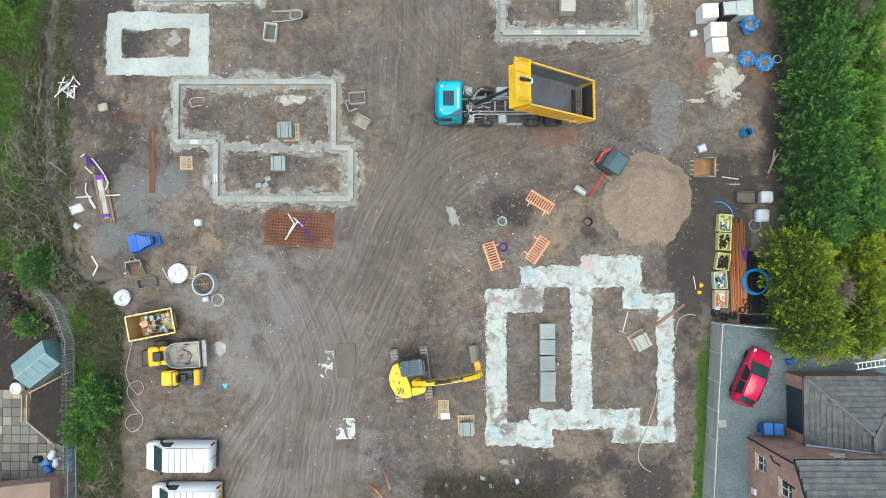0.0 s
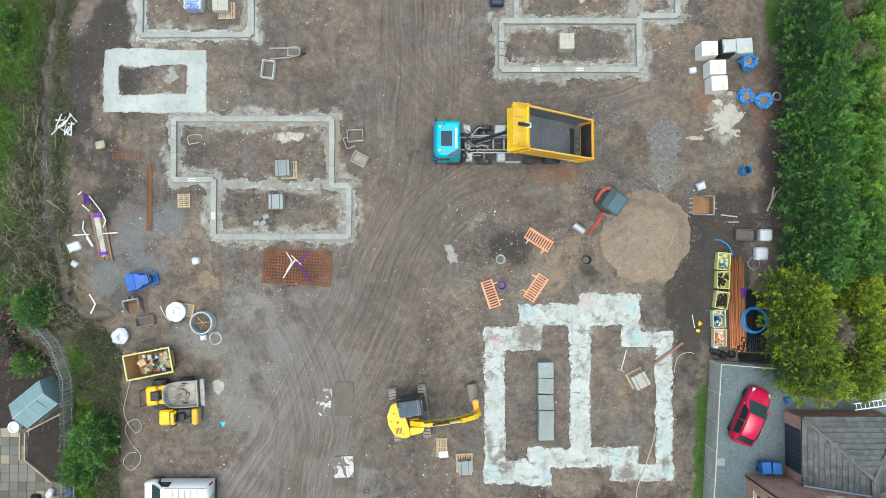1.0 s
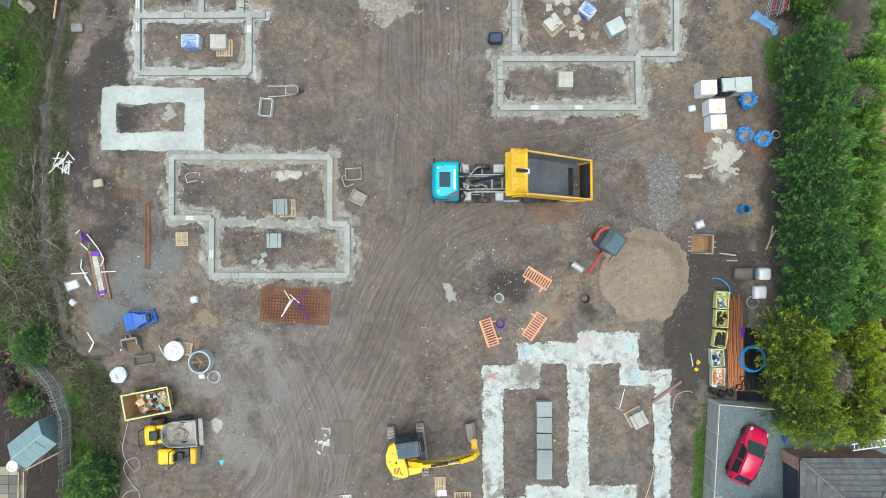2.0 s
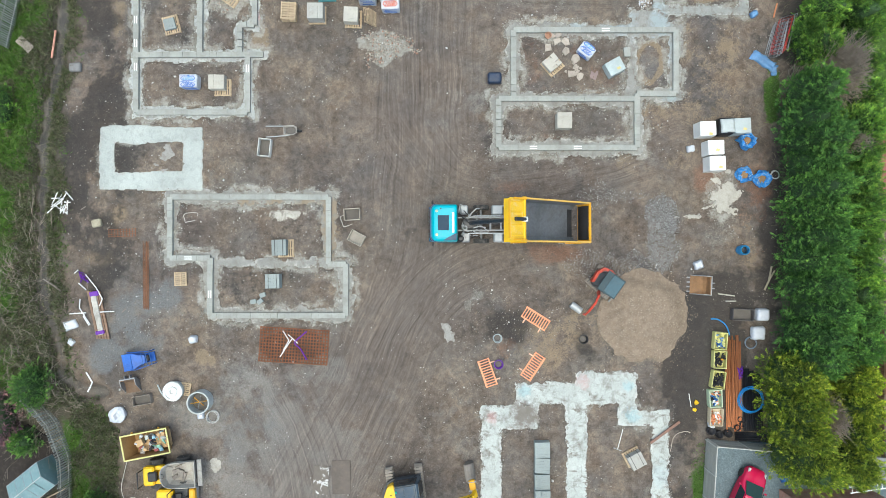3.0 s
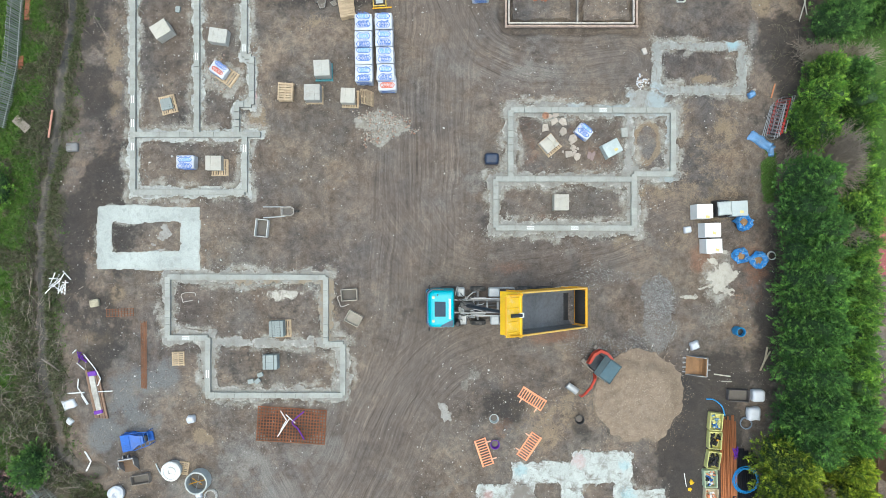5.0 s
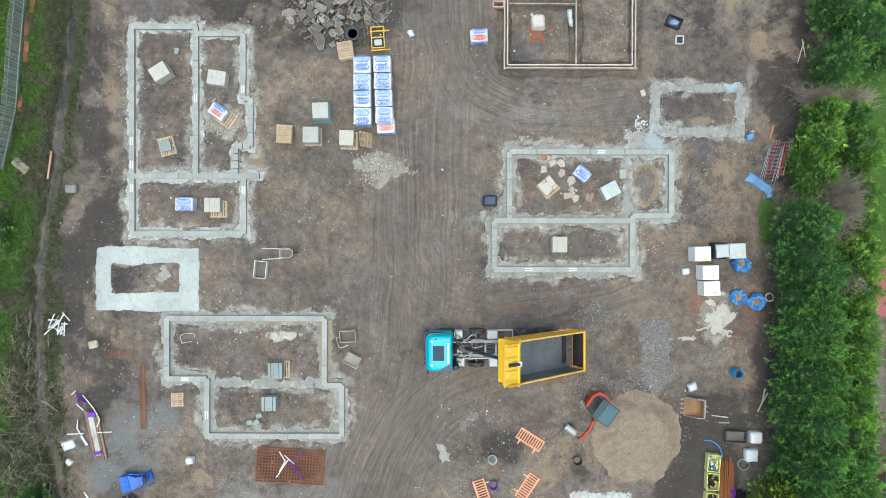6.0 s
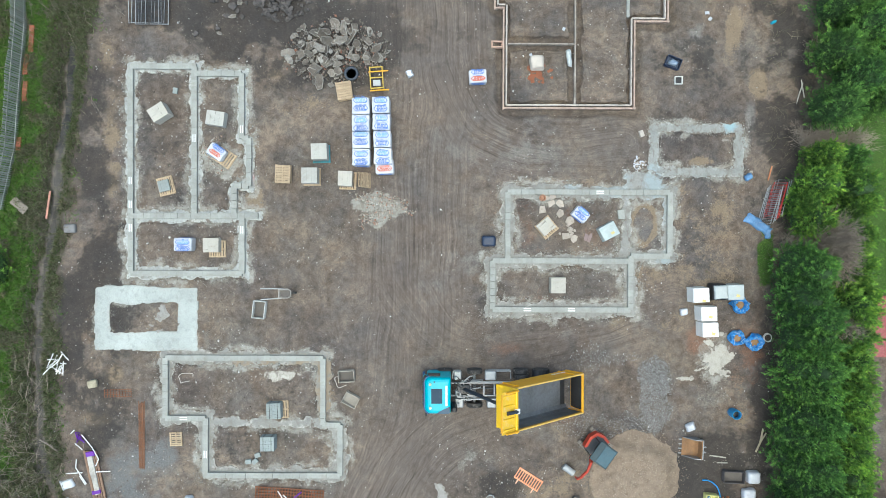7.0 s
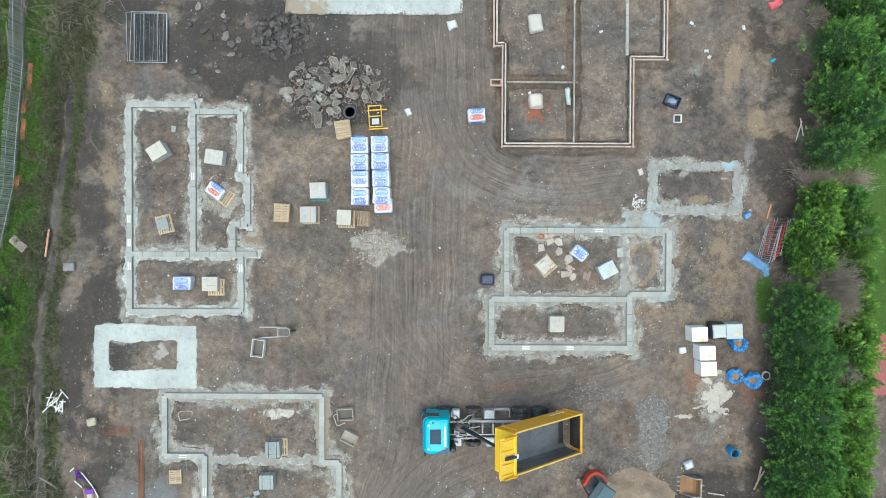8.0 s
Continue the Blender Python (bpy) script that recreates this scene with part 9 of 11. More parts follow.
solid("post", tube(bmesh.new(), [(-27.0, 4.25, 0.35), (-26.4, 3.8, 0.2), (-25.95, 3.4, 0.1)], 0.06, 7), OLD_WOOD, "old wooden post fallen across the ditch", "post")
shroud("red_sheet", (22.7, 36.5, 0), 30, (1.0, 0.6, 0.2), stuff_mat("faded_red_sheet", (0.50, 0.10, 0.12), 0.6, vary=0.2, dirt=0.2), "crumpled faded red plastic sheet", "sheet", 120, 0.14, 0.7)
solid("bottle", lathe(bmesh.new(), [(0.10, 0.0), (0.10, 0.3), (0.04, 0.38), (0.04, 0.42)], 10, Matrix.Translation((0, 0, 0.1)) @ rot(0, 90, 25)), stuff_mat("bright_cyan_plastic", (0.03, 0.36, 0.52), 0.4), "bright blue plastic bottle on bare earth", "bottle", (22.4, 32.6, height_at(22.4, 32.6)))
for k, (x, y) in enumerate(((18.1, 33.3), (18.3, 32.9), (20.6, 34.9), (17.1, 35.2), (11.0, 34.6), (8.4, 32.2), (6.2, 30.4))):
    shroud("plastic_scrap", (x, y, height_at(x, y)), 50 * k, (0.32, 0.22, 0.07), WHITE_WRAP, "scrap of white plastic trodden into earth", "scrap", 130 + k, 0.06, 0.6, "white plastic scraps")
rng_s = random.Random(77)
for k in range(6):
    x, y = rng_s.uniform(-24.6, -21.0), rng_s.uniform(-1.5, 9.5)
    ang = rng_s.uniform(0, 180)
    solid("timber_offcut", box(bmesh.new(), (0, 0, 0.03), (rng_s.uniform(0.15, 0.45), 0.05, 0.04), 0.006), OLD_WOOD, "thin offcut of timber lying on earth", "offcut", (x, y, height_at(x, y)), ang, "timber offcuts")

# ---- neighbouring drive, house and garage ----
def tarmac(name, c, tint):
    n = Nodes(name, 0.85, spec=0.35)
    col = n.mix(n.ramp(n.noise(2.5, 5, 0.6), [(0.3, (0,) * 3), (0.7, (1,) * 3)]), shade(c, 0.82), shade(c, 1.12))
    col = n.mix(n.ramp(n.noise(0.03, 3, 0.7), [(0.35, (0.25,) * 3), (0.65, (0,) * 3)]), col, tint)
    col = n.mix(1.0, col, n.ramp(n.noise(0.11, 5, 0.8), [(0.3, (0.62,) * 3), (0.5, (1.0,) * 3), (0.7, (1.5,) * 3)]), "MULTIPLY")
    col = n.mix(n.ramp(n.noise(0.7, 6, 0.7), [(0.5, (0,) * 3), (0.7, (0.5,) * 3)]), col, shade(c, 0.6))
    grit = n.ramp(n.noise(0.09, 3, 0.6), [(0.62, (0,) * 3), (0.70, (0.7,) * 3)])
    col = n.mix(n.math("MULTIPLY", grit, n.ramp(n.noise(1.2, 3), [(0.45, (0,) * 3), (0.7, (1,) * 3)])), col, (0.5, 0.5, 0.5))
    n.color(col)
    n.bump(n.noise(0.03, 4, 0.7), 0.35, 0.01)
    return n.mat


DRIVE = tarmac("blue_grey_tarmac", (0.135, 0.182, 0.205), (0.07, 0.08, 0.09))
RED_TAR = tarmac("red_tarmac", (0.30, 0.10, 0.10), (0.2, 0.07, 0.07))


def d_drive(x, y):
    edge = np.interp(y, [-25, -6.6], [16.75, 17.75])
    return np.maximum.reduce([edge - x, x - 32.0, y + 6.75, -24.5 - y])


tagged(patch("driveway", d_drive, (16.4, -24.6, 32.2, -6.5), 0.4, 0.03, DRIVE, 0.2), "blue-grey tarmac driveway with fine grit", "driveway", kind="structure")
tagged(patch("red_path", lambda x, y: np.maximum.reduce([28.7 + 0.35 * np.abs(y - 12.6) - x, x - 36, 10.0 - y, y - 14.2]), (28, 9.8, 36, 14.4), 0.3, 0.12, RED_TAR, 0.2), "faded red tarmac path by a lawn", "path", kind="structure")
solid("drain_cover", box(bmesh.new(), (0, 0, 0.04), (0.5, 0.5, 0.02), 0.005), STEEL, "grey metal drain cover in the drive", "drain", (18.35, -13.4, 0.0), 4, kind="structure")

PANEL = stuff_mat("concrete_fence_panel", (0.33, 0.33, 0.30), 0.9, vary=0.15, size=0.5, dirt=0.3, dirt_col=(0.18, 0.17, 0.13), per_piece=0.15)
POST = stuff_mat("concrete_fence_post", (0.47, 0.47, 0.44), 0.9, vary=0.1, dirt=0.2)


def panel_fence(a, b, label):
    t = thing("concrete_fence", label, "fence", kind="structure")
    a, b = Vector((*a, 0)), Vector((*b, 0))
    d = b - a
    n = max(1, round(d.length / 1.86))
    turn = rot(0, 0, math.degrees(math.atan2(d.y, d.x)))
    for i in range(n + 1):
        p = a + d * i / n
        part("post", box(bmesh.new(), (0, 0, 0.92), (0.09, 0.10, 1.9), 0.012, Matrix.Translation(p) @ turn), POST, t)
    for i in range(n):
        p = a + d * (i + 0.5) / n
        for k in range(3):
            bm = bmesh.new()
            m = Matrix.Translation(p) @ turn
            box(bm, (0, 0, 0.3 + 0.6 * k), (d.length / n - 0.1, 0.05, 0.59), 0.01, m)
            box(bm, (0, 0, 0.3 + 0.6 * k), (d.length / n - 0.35, 0.065, 0.42), 0.01, m)
            part("panel", bm, PANEL, t)
    for i in range(n):
        p = a + d * (i + 0.5) / n
        part("coping", box(bmesh.new(), (0, 0, 1.83), (d.length / n - 0.1, 0.058, 0.05), 0.01, Matrix.Translation(p) @ turn), POST, t)
    return t


panel_fence((17.68, -6.62), (16.75, -21.5), "weathered concrete panel fence along the drive")
panel_fence((17.78, -6.58), (21.9, -6.95), "weathered concrete panel fence behind stored pipes")

WALL_BRICK = Nodes("red_brick_wall", 0.9, spec=0.3)


def brick_wall_mat():
    n = WALL_BRICK
    t = n.t.nodes.new("ShaderNodeTexBrick")
    t.inputs["Scale"].default_value = 1.0
    t.inputs["Brick Width"].default_value, t.inputs["Row Height"].default_value, t.inputs["Mortar Size"].default_value = 0.225, 0.075, 0.006
    t.inputs["Color1"].default_value, t.inputs["Color2"].default_value, t.inputs["Mortar"].default_value = (0.43, 0.22, 0.16, 1), (0.50, 0.29, 0.22, 1), (0.46, 0.40, 0.34, 1)
    geo = n.t.nodes.new("ShaderNodeNewGeometry")
    sep, com = n.t.nodes.new("ShaderNodeSeparateXYZ"), n.t.nodes.new("ShaderNodeCombineXYZ")
    n.link(geo.outputs["Position"], sep.inputs[0])
    n.link(n.math("ADD", sep.outputs[0], sep.outputs[1]), com.inputs[0])
    n.link(sep.outputs[2], com.inputs[1])
    n.link(com.outputs[0], t.inputs["Vector"])
    n.color(n.mix(1.0, t.outputs["Color"], n.ramp(n.noise(0.9, 5), [(0.3, (0.78,) * 3), (0.7, (1.2,) * 3)]), "MULTIPLY"))
    n.bump(t.outputs["Fac"], -0.3, 0.01)
    return n.mat


BRICKWORK = brick_wall_mat()
TILE = stuff_mat("grey_roof_tile", (0.06, 0.062, 0.062), 0.8, vary=0.25, size=0.3, dirt=0.35, dirt_col=(0.15, 0.15, 0.13), per_piece=0.2)
GUTTER = stuff_mat("black_gutter", (0.02, 0.02, 0.022), 0.4, dirt=0.1)
UPVC = stuff_mat("white_window_frame", (0.75, 0.76, 0.75), 0.35, vary=0.03, dirt=0.05)


def wall_with_holes(name, parent, length, height, thick, holes, m, material, label=""):
    """A wall along local x with openings (x0, x1, z0, z1) through it."""
    xs = sorted({0, length, *[h[0] for h in holes], *[h[1] for h in holes]})
    zs = sorted({0, height, *[h[2] for h in holes], *[h[3] for h in holes]})
    bm = bmesh.new()
    for x0, x1 in zip(xs, xs[1:]):
        for z0, z1 in zip(zs, zs[1:]):
            cx, cz = (x0 + x1) / 2, (z0 + z1) / 2
            if any(h[0] < cx < h[1] and h[2] < cz < h[3] for h in holes):
                continue
            box(bm, (cx, thick / 2, cz), (x1 - x0, thick, z1 - z0), 0, m)
    bmesh.ops.remove_doubles(bm, verts=bm.verts[:], dist=0.001)
    return part(name, bm, material, parent, label)


def window(parent, m, w, h, panes=2):
    """A white framed window in an opening of local size w by h, starting at the origin."""
    bm = bmesh.new()

    def loop(i, y):
        return [(i, y, i), (w - i, y, i), (w - i, y, h - i), (i, y, h - i)]
    loft(bm, [loop(0, 0.02), loop(0.08, 0.02), loop(0.08, 0.10), loop(0, 0.10), loop(0, 0.02)], m, False)
    f = part("window", bm, UPVC, parent, "white window frame")
    for k in range(1, panes):
        part("mullion", box(bmesh.new(), (w * k / panes, 0.06, h / 2), (0.06, 0.07, h - 0.17), 0.01, m), UPVC, f)
    part("transom", box(bmesh.new(), (w / 2, 0.06, h * 0.62), (w - 0.17, 0.065, 0.05), 0.01, m), UPVC, f)
    for k in range(panes):
        part("pane", box(bmesh.new(), (w * (k + 0.5) / panes, 0.08, h / 2), (w / panes - 0.1, 0.012, h - 0.14), 0, m), DARKGLASS, f, "dark glass pane")
    part("sill", box(bmesh.new(), (w / 2, -0.03, -0.05), (w + 0.16, 0.16, 0.08), 0.015, m), stuff_mat("stone_sill", (0.48, 0.45, 0.38), 0.85), f, "stone sill")
    return f


def roof_tiles_mat():
    n = Nodes("lapped_roof_tile", 0.8, spec=0.3)
    geo = n.t.nodes.new("ShaderNodeNewGeometry")
    tone = n.ramp(geo.outputs["Random Per Island"], [(0.0, (0.080, 0.087, 0.094)), (0.5, (0.102, 0.109, 0.114)), (1.0, (0.128, 0.134, 0.137))])
    col = n.mix(n.ramp(n.noise(1.2, 6, 0.7), [(0.45, (0,) * 3), (0.75, (0.5,) * 3)]), tone, (0.19, 0.18, 0.155))
    n.color(n.mix(1.0, col, n.ramp(n.noise(0.06, 4), [(0.3, (0.75,) * 3), (0.7, (1.25,) * 3)]), "MULTIPLY"))
    n.bump(n.noise(0.04, 4), 0.3, 0.01)
    return n.mat


ROOF_TILES = roof_tiles_mat()


def tile_roof(parent, name, corners, material, label, row=0.33, col=0.33):
    """A slope (eave left, eave right, ridge right, ridge left) of separate lapped tiles on a deck."""
    a, b, c, d = [Vector(p) for p in corners]
    bm = bmesh.new()
    slab_quad(bm, [a, b, c, d] if (c - d).length > 0.05 else [a, b, c, d + (a - b).normalized() * 0.02], 0.04)
    deck = part(name, bm, material, parent, label)
    nrm = (b - a).cross(d - a).normalized()
    if nrm.z < 0:
        nrm = -nrm
    up_len = ((d + c) / 2 - (a + b) / 2).length
    rows = int(up_len / row)
    along_dir = (b - a).normalized()
    slope_dir = ((d - a) - along_dir * (d - a).dot(along_dir)).normalized()
    verts, faces = [], []
    rngt = random.Random(5)
    for r in range(rows + 1):
        t = min(1.0, r / max(rows, 1))
        l, q = a.lerp(d, t), b.lerp(c, t)
        width = (q - l).length
        n = int(width / col)
        off = 0.5 * col if r % 2 else 0.0
        for k in range(n):
            p = l + along_dir * (k * col + off * 0.5)
            lift = rngt.uniform(0, 0.006)
            base = len(verts)
            for u, v, z in ((0.003, -0.03, 0.085), (col - 0.003, -0.03, 0.085), (col - 0.003, row * 1.02, 0.02), (0.003, row * 1.02, 0.02), (0.003, -0.03, 0.0), (col - 0.003, -0.03, 0.0)):
                verts.append(p + along_dir * u + slope_dir * v + nrm * (z + 0.04 + lift))
            faces += [(base, base + 1, base + 2, base + 3), (base + 4, base + 5, base + 1, base)]
    me = raw("tiles", [tuple(v) for v in verts], faces, ROOF_TILES)
    ob = new("tiles", me)
    ob.parent = deck
    tagged(ob, kind="stuff")
    return deck


def garage():
    t = thing("garage", "brick garage with dark door and grey hipped roof", "garage")
    x0, x1, y0, y1, h = 22.58, 28.7, -9.93, -14.18, 2.55
    west = Matrix.Translation((x0, y1, 0)) @ rot(0, 0, 90) @ Matrix.Scale(-1, 4, (0, 1, 0))
    wall_with_holes("wall", t, 4.25, h, 0.22, [(0.55, 3.45, 0.0, 2.15)], west, BRICKWORK, "red brick wall with a door opening")
    part("wall", box(bmesh.new(), ((x0 + x1) / 2 + 0.115, y0 - 0.11, h / 2), (x1 - x0 - 0.23, 0.22, h), 0), BRICKWORK, t)
    part("wall", box(bmesh.new(), (x1 - 0.11, (y0 + y1) / 2 - 0.11, h / 2), (0.22, y0 - y1 - 0.24, h), 0), BRICKWORK, t)
    door = part("garage_door", box(bmesh.new(), (x0 + 0.12, -12.18, 1.07), (0.06, 2.9, 2.13), 0.01), stuff_mat("slate_blue_door", (0.035, 0.05, 0.07), 0.45, vary=0.08, dirt=0.1), t, "dark slate-blue garage door")
    for k in range(9):
        part("door_rib", box(bmesh.new(), (x0 + 0.085, -13.42 + 0.31 * k, 1.07), (0.03, 0.05, 2.1), 0.006), stuff_mat("slate_blue_door", (0.035, 0.05, 0.07), 0.45), door)
    o = 0.08
    e = [(x0 - o, y0 + o, h), (x1 + o, y0 + o, h), (x1 + o, y1, h), (x0 - o, y1, h)]
    apex, ridge_end = (25.64, -13.1, 4.55), (25.64, y1, 4.55)
    tile_roof(t, "roof", (e[3], e[0], apex, ridge_end), TILE, "grey tiled west slope")
    tile_roof(t, "roof", (e[0], e[1], apex, apex), TILE, "grey tiled north hip")
    tile_roof(t, "roof", (e[1], e[2], ridge_end, apex), TILE, "grey tiled east slope")
    for a in (e[0], e[1]):
        va, vb = Vector(a), Vector(apex)
        for k in range(13):
            p = va.lerp(vb, (k + 0.5) / 13)
            part("hip_tile", tube(bmesh.new(), [p + Vector((0, 0, 0.07)), va.lerp(vb, (k + 1.45) / 13) + Vector((0, 0, 0.10))], 0.09, 7), stuff_mat("hip_tile", (0.15, 0.15, 0.145), 0.85, dirt=0.3), t)
    bm = bmesh.new()
    tube(bm, [Vector(apex) + Vector((0, 0, .08)), Vector(ridge_end) + Vector((0, 0, .08))], 0.11, 7)
    part("ridge", bm, stuff_mat("hip_tile", (0.15, 0.15, 0.145), 0.85, dirt=0.3), t)
    part("gutter", tube(bmesh.new(), [(x0 - o - 0.04, y1, h - 0.02), (x0 - o - 0.04, y0 + o, h - 0.02)], 0.06, 6), GUTTER, t)
    part("gutter", tube(bmesh.new(), [(x0 - o, y0 + o + 0.04, h - 0.02), (x1, y0 + o + 0.04, h - 0.02)], 0.06, 6), GUTTER, t)
    lead = stuff_mat("lead_flashing", (0.30, 0.36, 0.42), 0.5, 0.3)
    for a, b in ((e[3], ridge_end), (e[2], ridge_end)):
        part("flashing", tube(bmesh.new(), [Vector(a) + Vector((0, 0.06, 0.1)), Vector(b) + Vector((0, 0.06, 0.1))], 0.08, 5), lead, t, "blue-grey lead flashing")
    return t


def house():
    t = thing("house", "two-storey red brick house with grey tiled gable roof", "house")
    x0, x1, y0, y1, h = 20.04, 31.0, -14.2, -24.4, 6.0
    west = Matrix.Translation((x0, y0, 0)) @ rot(0, 0, -90)
    holes = [(0.82, 1.88, 1.15, 2.4), (1.45, 2.5, 4.15, 5.5), (4.9, 6.1, 1.15, 2.4), (5.0, 6.0, 4.15, 5.4)]
    wall_with_holes("wall", t, y0 - y1, h, 0.28, holes, west, BRICKWORK, "red brick gable wall")
    for a, b, c, d in holes:
        window(t, west @ Matrix.Translation((a, 0.05, c)), b - a, d - c)
    m = Matrix.Translation((x0 + 0.28, y0, 0)) @ Matrix.Scale(-1, 4, (0, 1, 0))
    wall_with_holes("wall", t, x1 - x0 - 0.28, h, 0.28, [(2.6, 3.5, 4.5, 5.6)], m, BRICKWORK)
    window(t, m @ Matrix.Translation((2.6, 0.05, 4.5)), 0.9, 1.1)
    part("wall", box(bmesh.new(), ((x0 + x1) / 2, y1 + 0.14, h / 2), (x1 - x0 - 0.6, 0.28, h), 0), BRICKWORK, t)
    part("wall", box(bmesh.new(), (x1 - 0.14, (y0 + y1) / 2, h / 2), (0.28, y0 - y1 - 0.58, h), 0), BRICKWORK, t)
    mid = (y0 + y1) / 2
    bm = bmesh.new()
    prism(bm, [(y0 - 0.02, h), (y1 + 0.02, h), (mid, h + 3.1)], 0, x0 + 0.01, x0 + 0.27)
    part("gable", bm, BRICKWORK, t)
    o = 0.06
    r0, r1 = (x0 - o, mid, h + 3.35), (x1 + o, mid, h + 3.35)
    tile_roof(t, "roof", ((x0 - o, y0 + o, h - 0.02), (x1 + o, y0 + o, h - 0.02), r1, r0), TILE, "grey tiled north slope")
    tile_roof(t, "roof", ((x1 + o, y1 - o, h - 0.02), (x0 - o, y1 - o, h - 0.02), r0, r1), TILE, "grey tiled south slope")
    part("ridge", tube(bmesh.new(), [Vector(r0) + Vector((0, 0, .08)), Vector(r1) + Vector((0, 0, .08))], 0.12, 7), stuff_mat("hip_tile", (0.15, 0.15, 0.145), 0.85, dirt=0.3), t)
    part("barge_board", slab_quad(bmesh.new(), [(x0 - o, y0 + o, h - 0.15), (x0 - o, y0 + o, h + 0.05), (x0 - o, mid, h + 3.4), (x0 - o, mid, h + 3.2)], 0.02), GUTTER, t)
    part("gutter", tube(bmesh.new(), [(x0 - o, y0 + o + 0.05, h - 0.05), (x1, y0 + o + 0.05, h - 0.05)], 0.06, 6), GUTTER, t)
    part("downpipe", tube(bmesh.new(), [(x0 - 0.07, y0 - 0.12, 0.1), (x0 - 0.07, y0 - 0.12, h - 0.2)], 0.05, 8), GUTTER, t, "black downpipe")
    bm = bmesh.new()
    tube(bm, [(x0 - 0.06, -14.9, 4.3), (x0 - 0.06, -14.9, 3.4), (x0 - 0.06, -14.6, 3.2)], 0.04, 7)
    part("waste_pipe", bm, GUTTER, t)
    bm = bmesh.new()
    tube(bm, [(x0 - 0.07, -15.75, 5.9), (x0 - 0.07, -15.75, 4.9)], 0.05, 7)
    lathe(bm, [(0.05, 0), (0.09, 0.1), (0.09, 0.25), (0, 0.26)], 8, Matrix.Translation((x0 - 0.09, -15.75, 4.7)))
    part("waste_pipe", bm, GUTTER, t)
    part("meter_box", box(bmesh.new(), (x0 - 0.06, -17.6, 0.9), (0.14, 0.4, 0.5), 0.02), UPVC, t)
    return t


garage()
house()
BIN_BLUE = stuff_mat("blue_bin_plastic", (0.02, 0.15, 0.46), 0.45, vary=0.1, dirt=0.1)
for x, y, tw in ((20.95, -13.58, 95), (21.62, -13.6, 89)):
    t = thing("wheelie_bin", "blue wheelie bin against a brick wall", "bin", (x, y, 0.03), tw, "blue wheelie bins")
    bm = bmesh.new()
    loft(bm, [[(-0.24, -0.2, 0.05), (0.24, -0.2, 0.05), (0.24, 0.2, 0.05), (-0.24, 0.2, 0.05)], [(-0.33, -0.28, 0.95), (0.33, -0.28, 0.95), (0.33, 0.28, 0.95), (-0.33, 0.28, 0.95)]])
    part("body", bm, BIN_BLUE, t)
    part("lid", box(bmesh.new(), (0.02, 0, 1.0), (0.74, 0.6, 0.09), 0.03, rot(0, 4, 0)), BIN_BLUE, t, "blue bin lid")
    part("handle", tube(bmesh.new(), [(-0.36, -0.22, 0.95), (-0.42, -0.2, 0.97), (-0.42, 0.2, 0.97), (-0.36, 0.22, 0.95)], 0.02, 5), BIN_BLUE, t)
    for s in (-1, 1):
        part("wheel", lathe(bmesh.new(), [(0.1, -0.03), (0.1, 0.03)], 10, Matrix.Translation((-0.22, s * 0.24, 0.1)) @ rot(90)), BLACK, t)

shroud("green_sheet", (-8.25, -19.55, height_at(-8.25, -19.55)), 8, (0.9, 0.9, 0.35), stuff_mat("green_sheet", (0.02, 0.20, 0.11), 0.5, vary=0.2, dirt=0.2), "dark green sheet at the edge of the tracks", "sheet", 140, 0.08, 0.5)
# clutter between the garage and the hedge
shroud("tarpaulin", (23.1, -9.15, 0), 20, (1.0, 0.45, 0.3), BLUE, "bright blue tarpaulin by the garage", "tarpaulin", 80, 0.1, 0.7)
shroud("blue_sack", (24.0, -9.1, 0), 0, (0.55, 0.45, 0.4), BLUE, "blue sack by the garage wall", "sack", 81, 0.06, 0.7)
sh = thing("shed", "low shed with a grey felt roof", "shed", (27.2, -7.9, 0), -6)
part("wall", box(bmesh.new(), (0, 0, 0.95), (4.6, 1.5, 1.9), 0.02), OLD_WOOD, sh)
for k in range(3):
    part("roof_sheet", box(bmesh.new(), (-1.55 + 1.55 * k, 0, 1.95 + 0.004 * k), (1.6, 1.8, 0.05), 0.01, rot(3)), stuff_mat("grey_felt", (0.20, 0.21, 0.20), 0.9, vary=0.2, dirt=0.3, per_piece=0.2), sh, "grey felt roof sheet")
la = thing("ladder", "white aluminium ladder lying on a shed", "ladder", (27.4, -9.1, 2.05), 8)
for y in (-0.2, 0.2):
    part("stile", box(bmesh.new(), (0, y, 0), (2.6, 0.07, 0.06), 0.01), WHITE, la)
for k in range(9):
    part("rung", tube(bmesh.new(), [(-1.15 + 0.28 * k, -0.2, 0), (-1.15 + 0.28 * k, 0.2, 0)], 0.02, 5), WHITE, la)
for k in range(4):
    solid("timber", box(bmesh.new(), (0, 0, 0.1 + 0.05 * k), (2.6, 0.14, 0.05), 0.01), OLD_WOOD, "weathered timber by the garage", "timber", (25.0 + 0.3 * k, -9.2 + 0.12 * k, 0), -8 + 5 * k, "old timbers")
bf = thing("board_fence", "brown timber fence behind the conifers", "fence", (28.6, -1.0, 0), 90, kind="structure")
for k in range(60):
    part("board", box(bmesh.new(), (-6.5 + 0.16 * k, 0, 0.85), (0.14, 0.025, 1.7), 0.004), stuff_mat("brown_fence_board", (0.17, 0.10, 0.06), 0.85, per_piece=0.25, grain=(4, 4, 1)), bf)
dr = thing("outhouse", "dark flat-roofed outhouse behind the hedge", "outhouse", (30.6, -1.6, 0), 0)
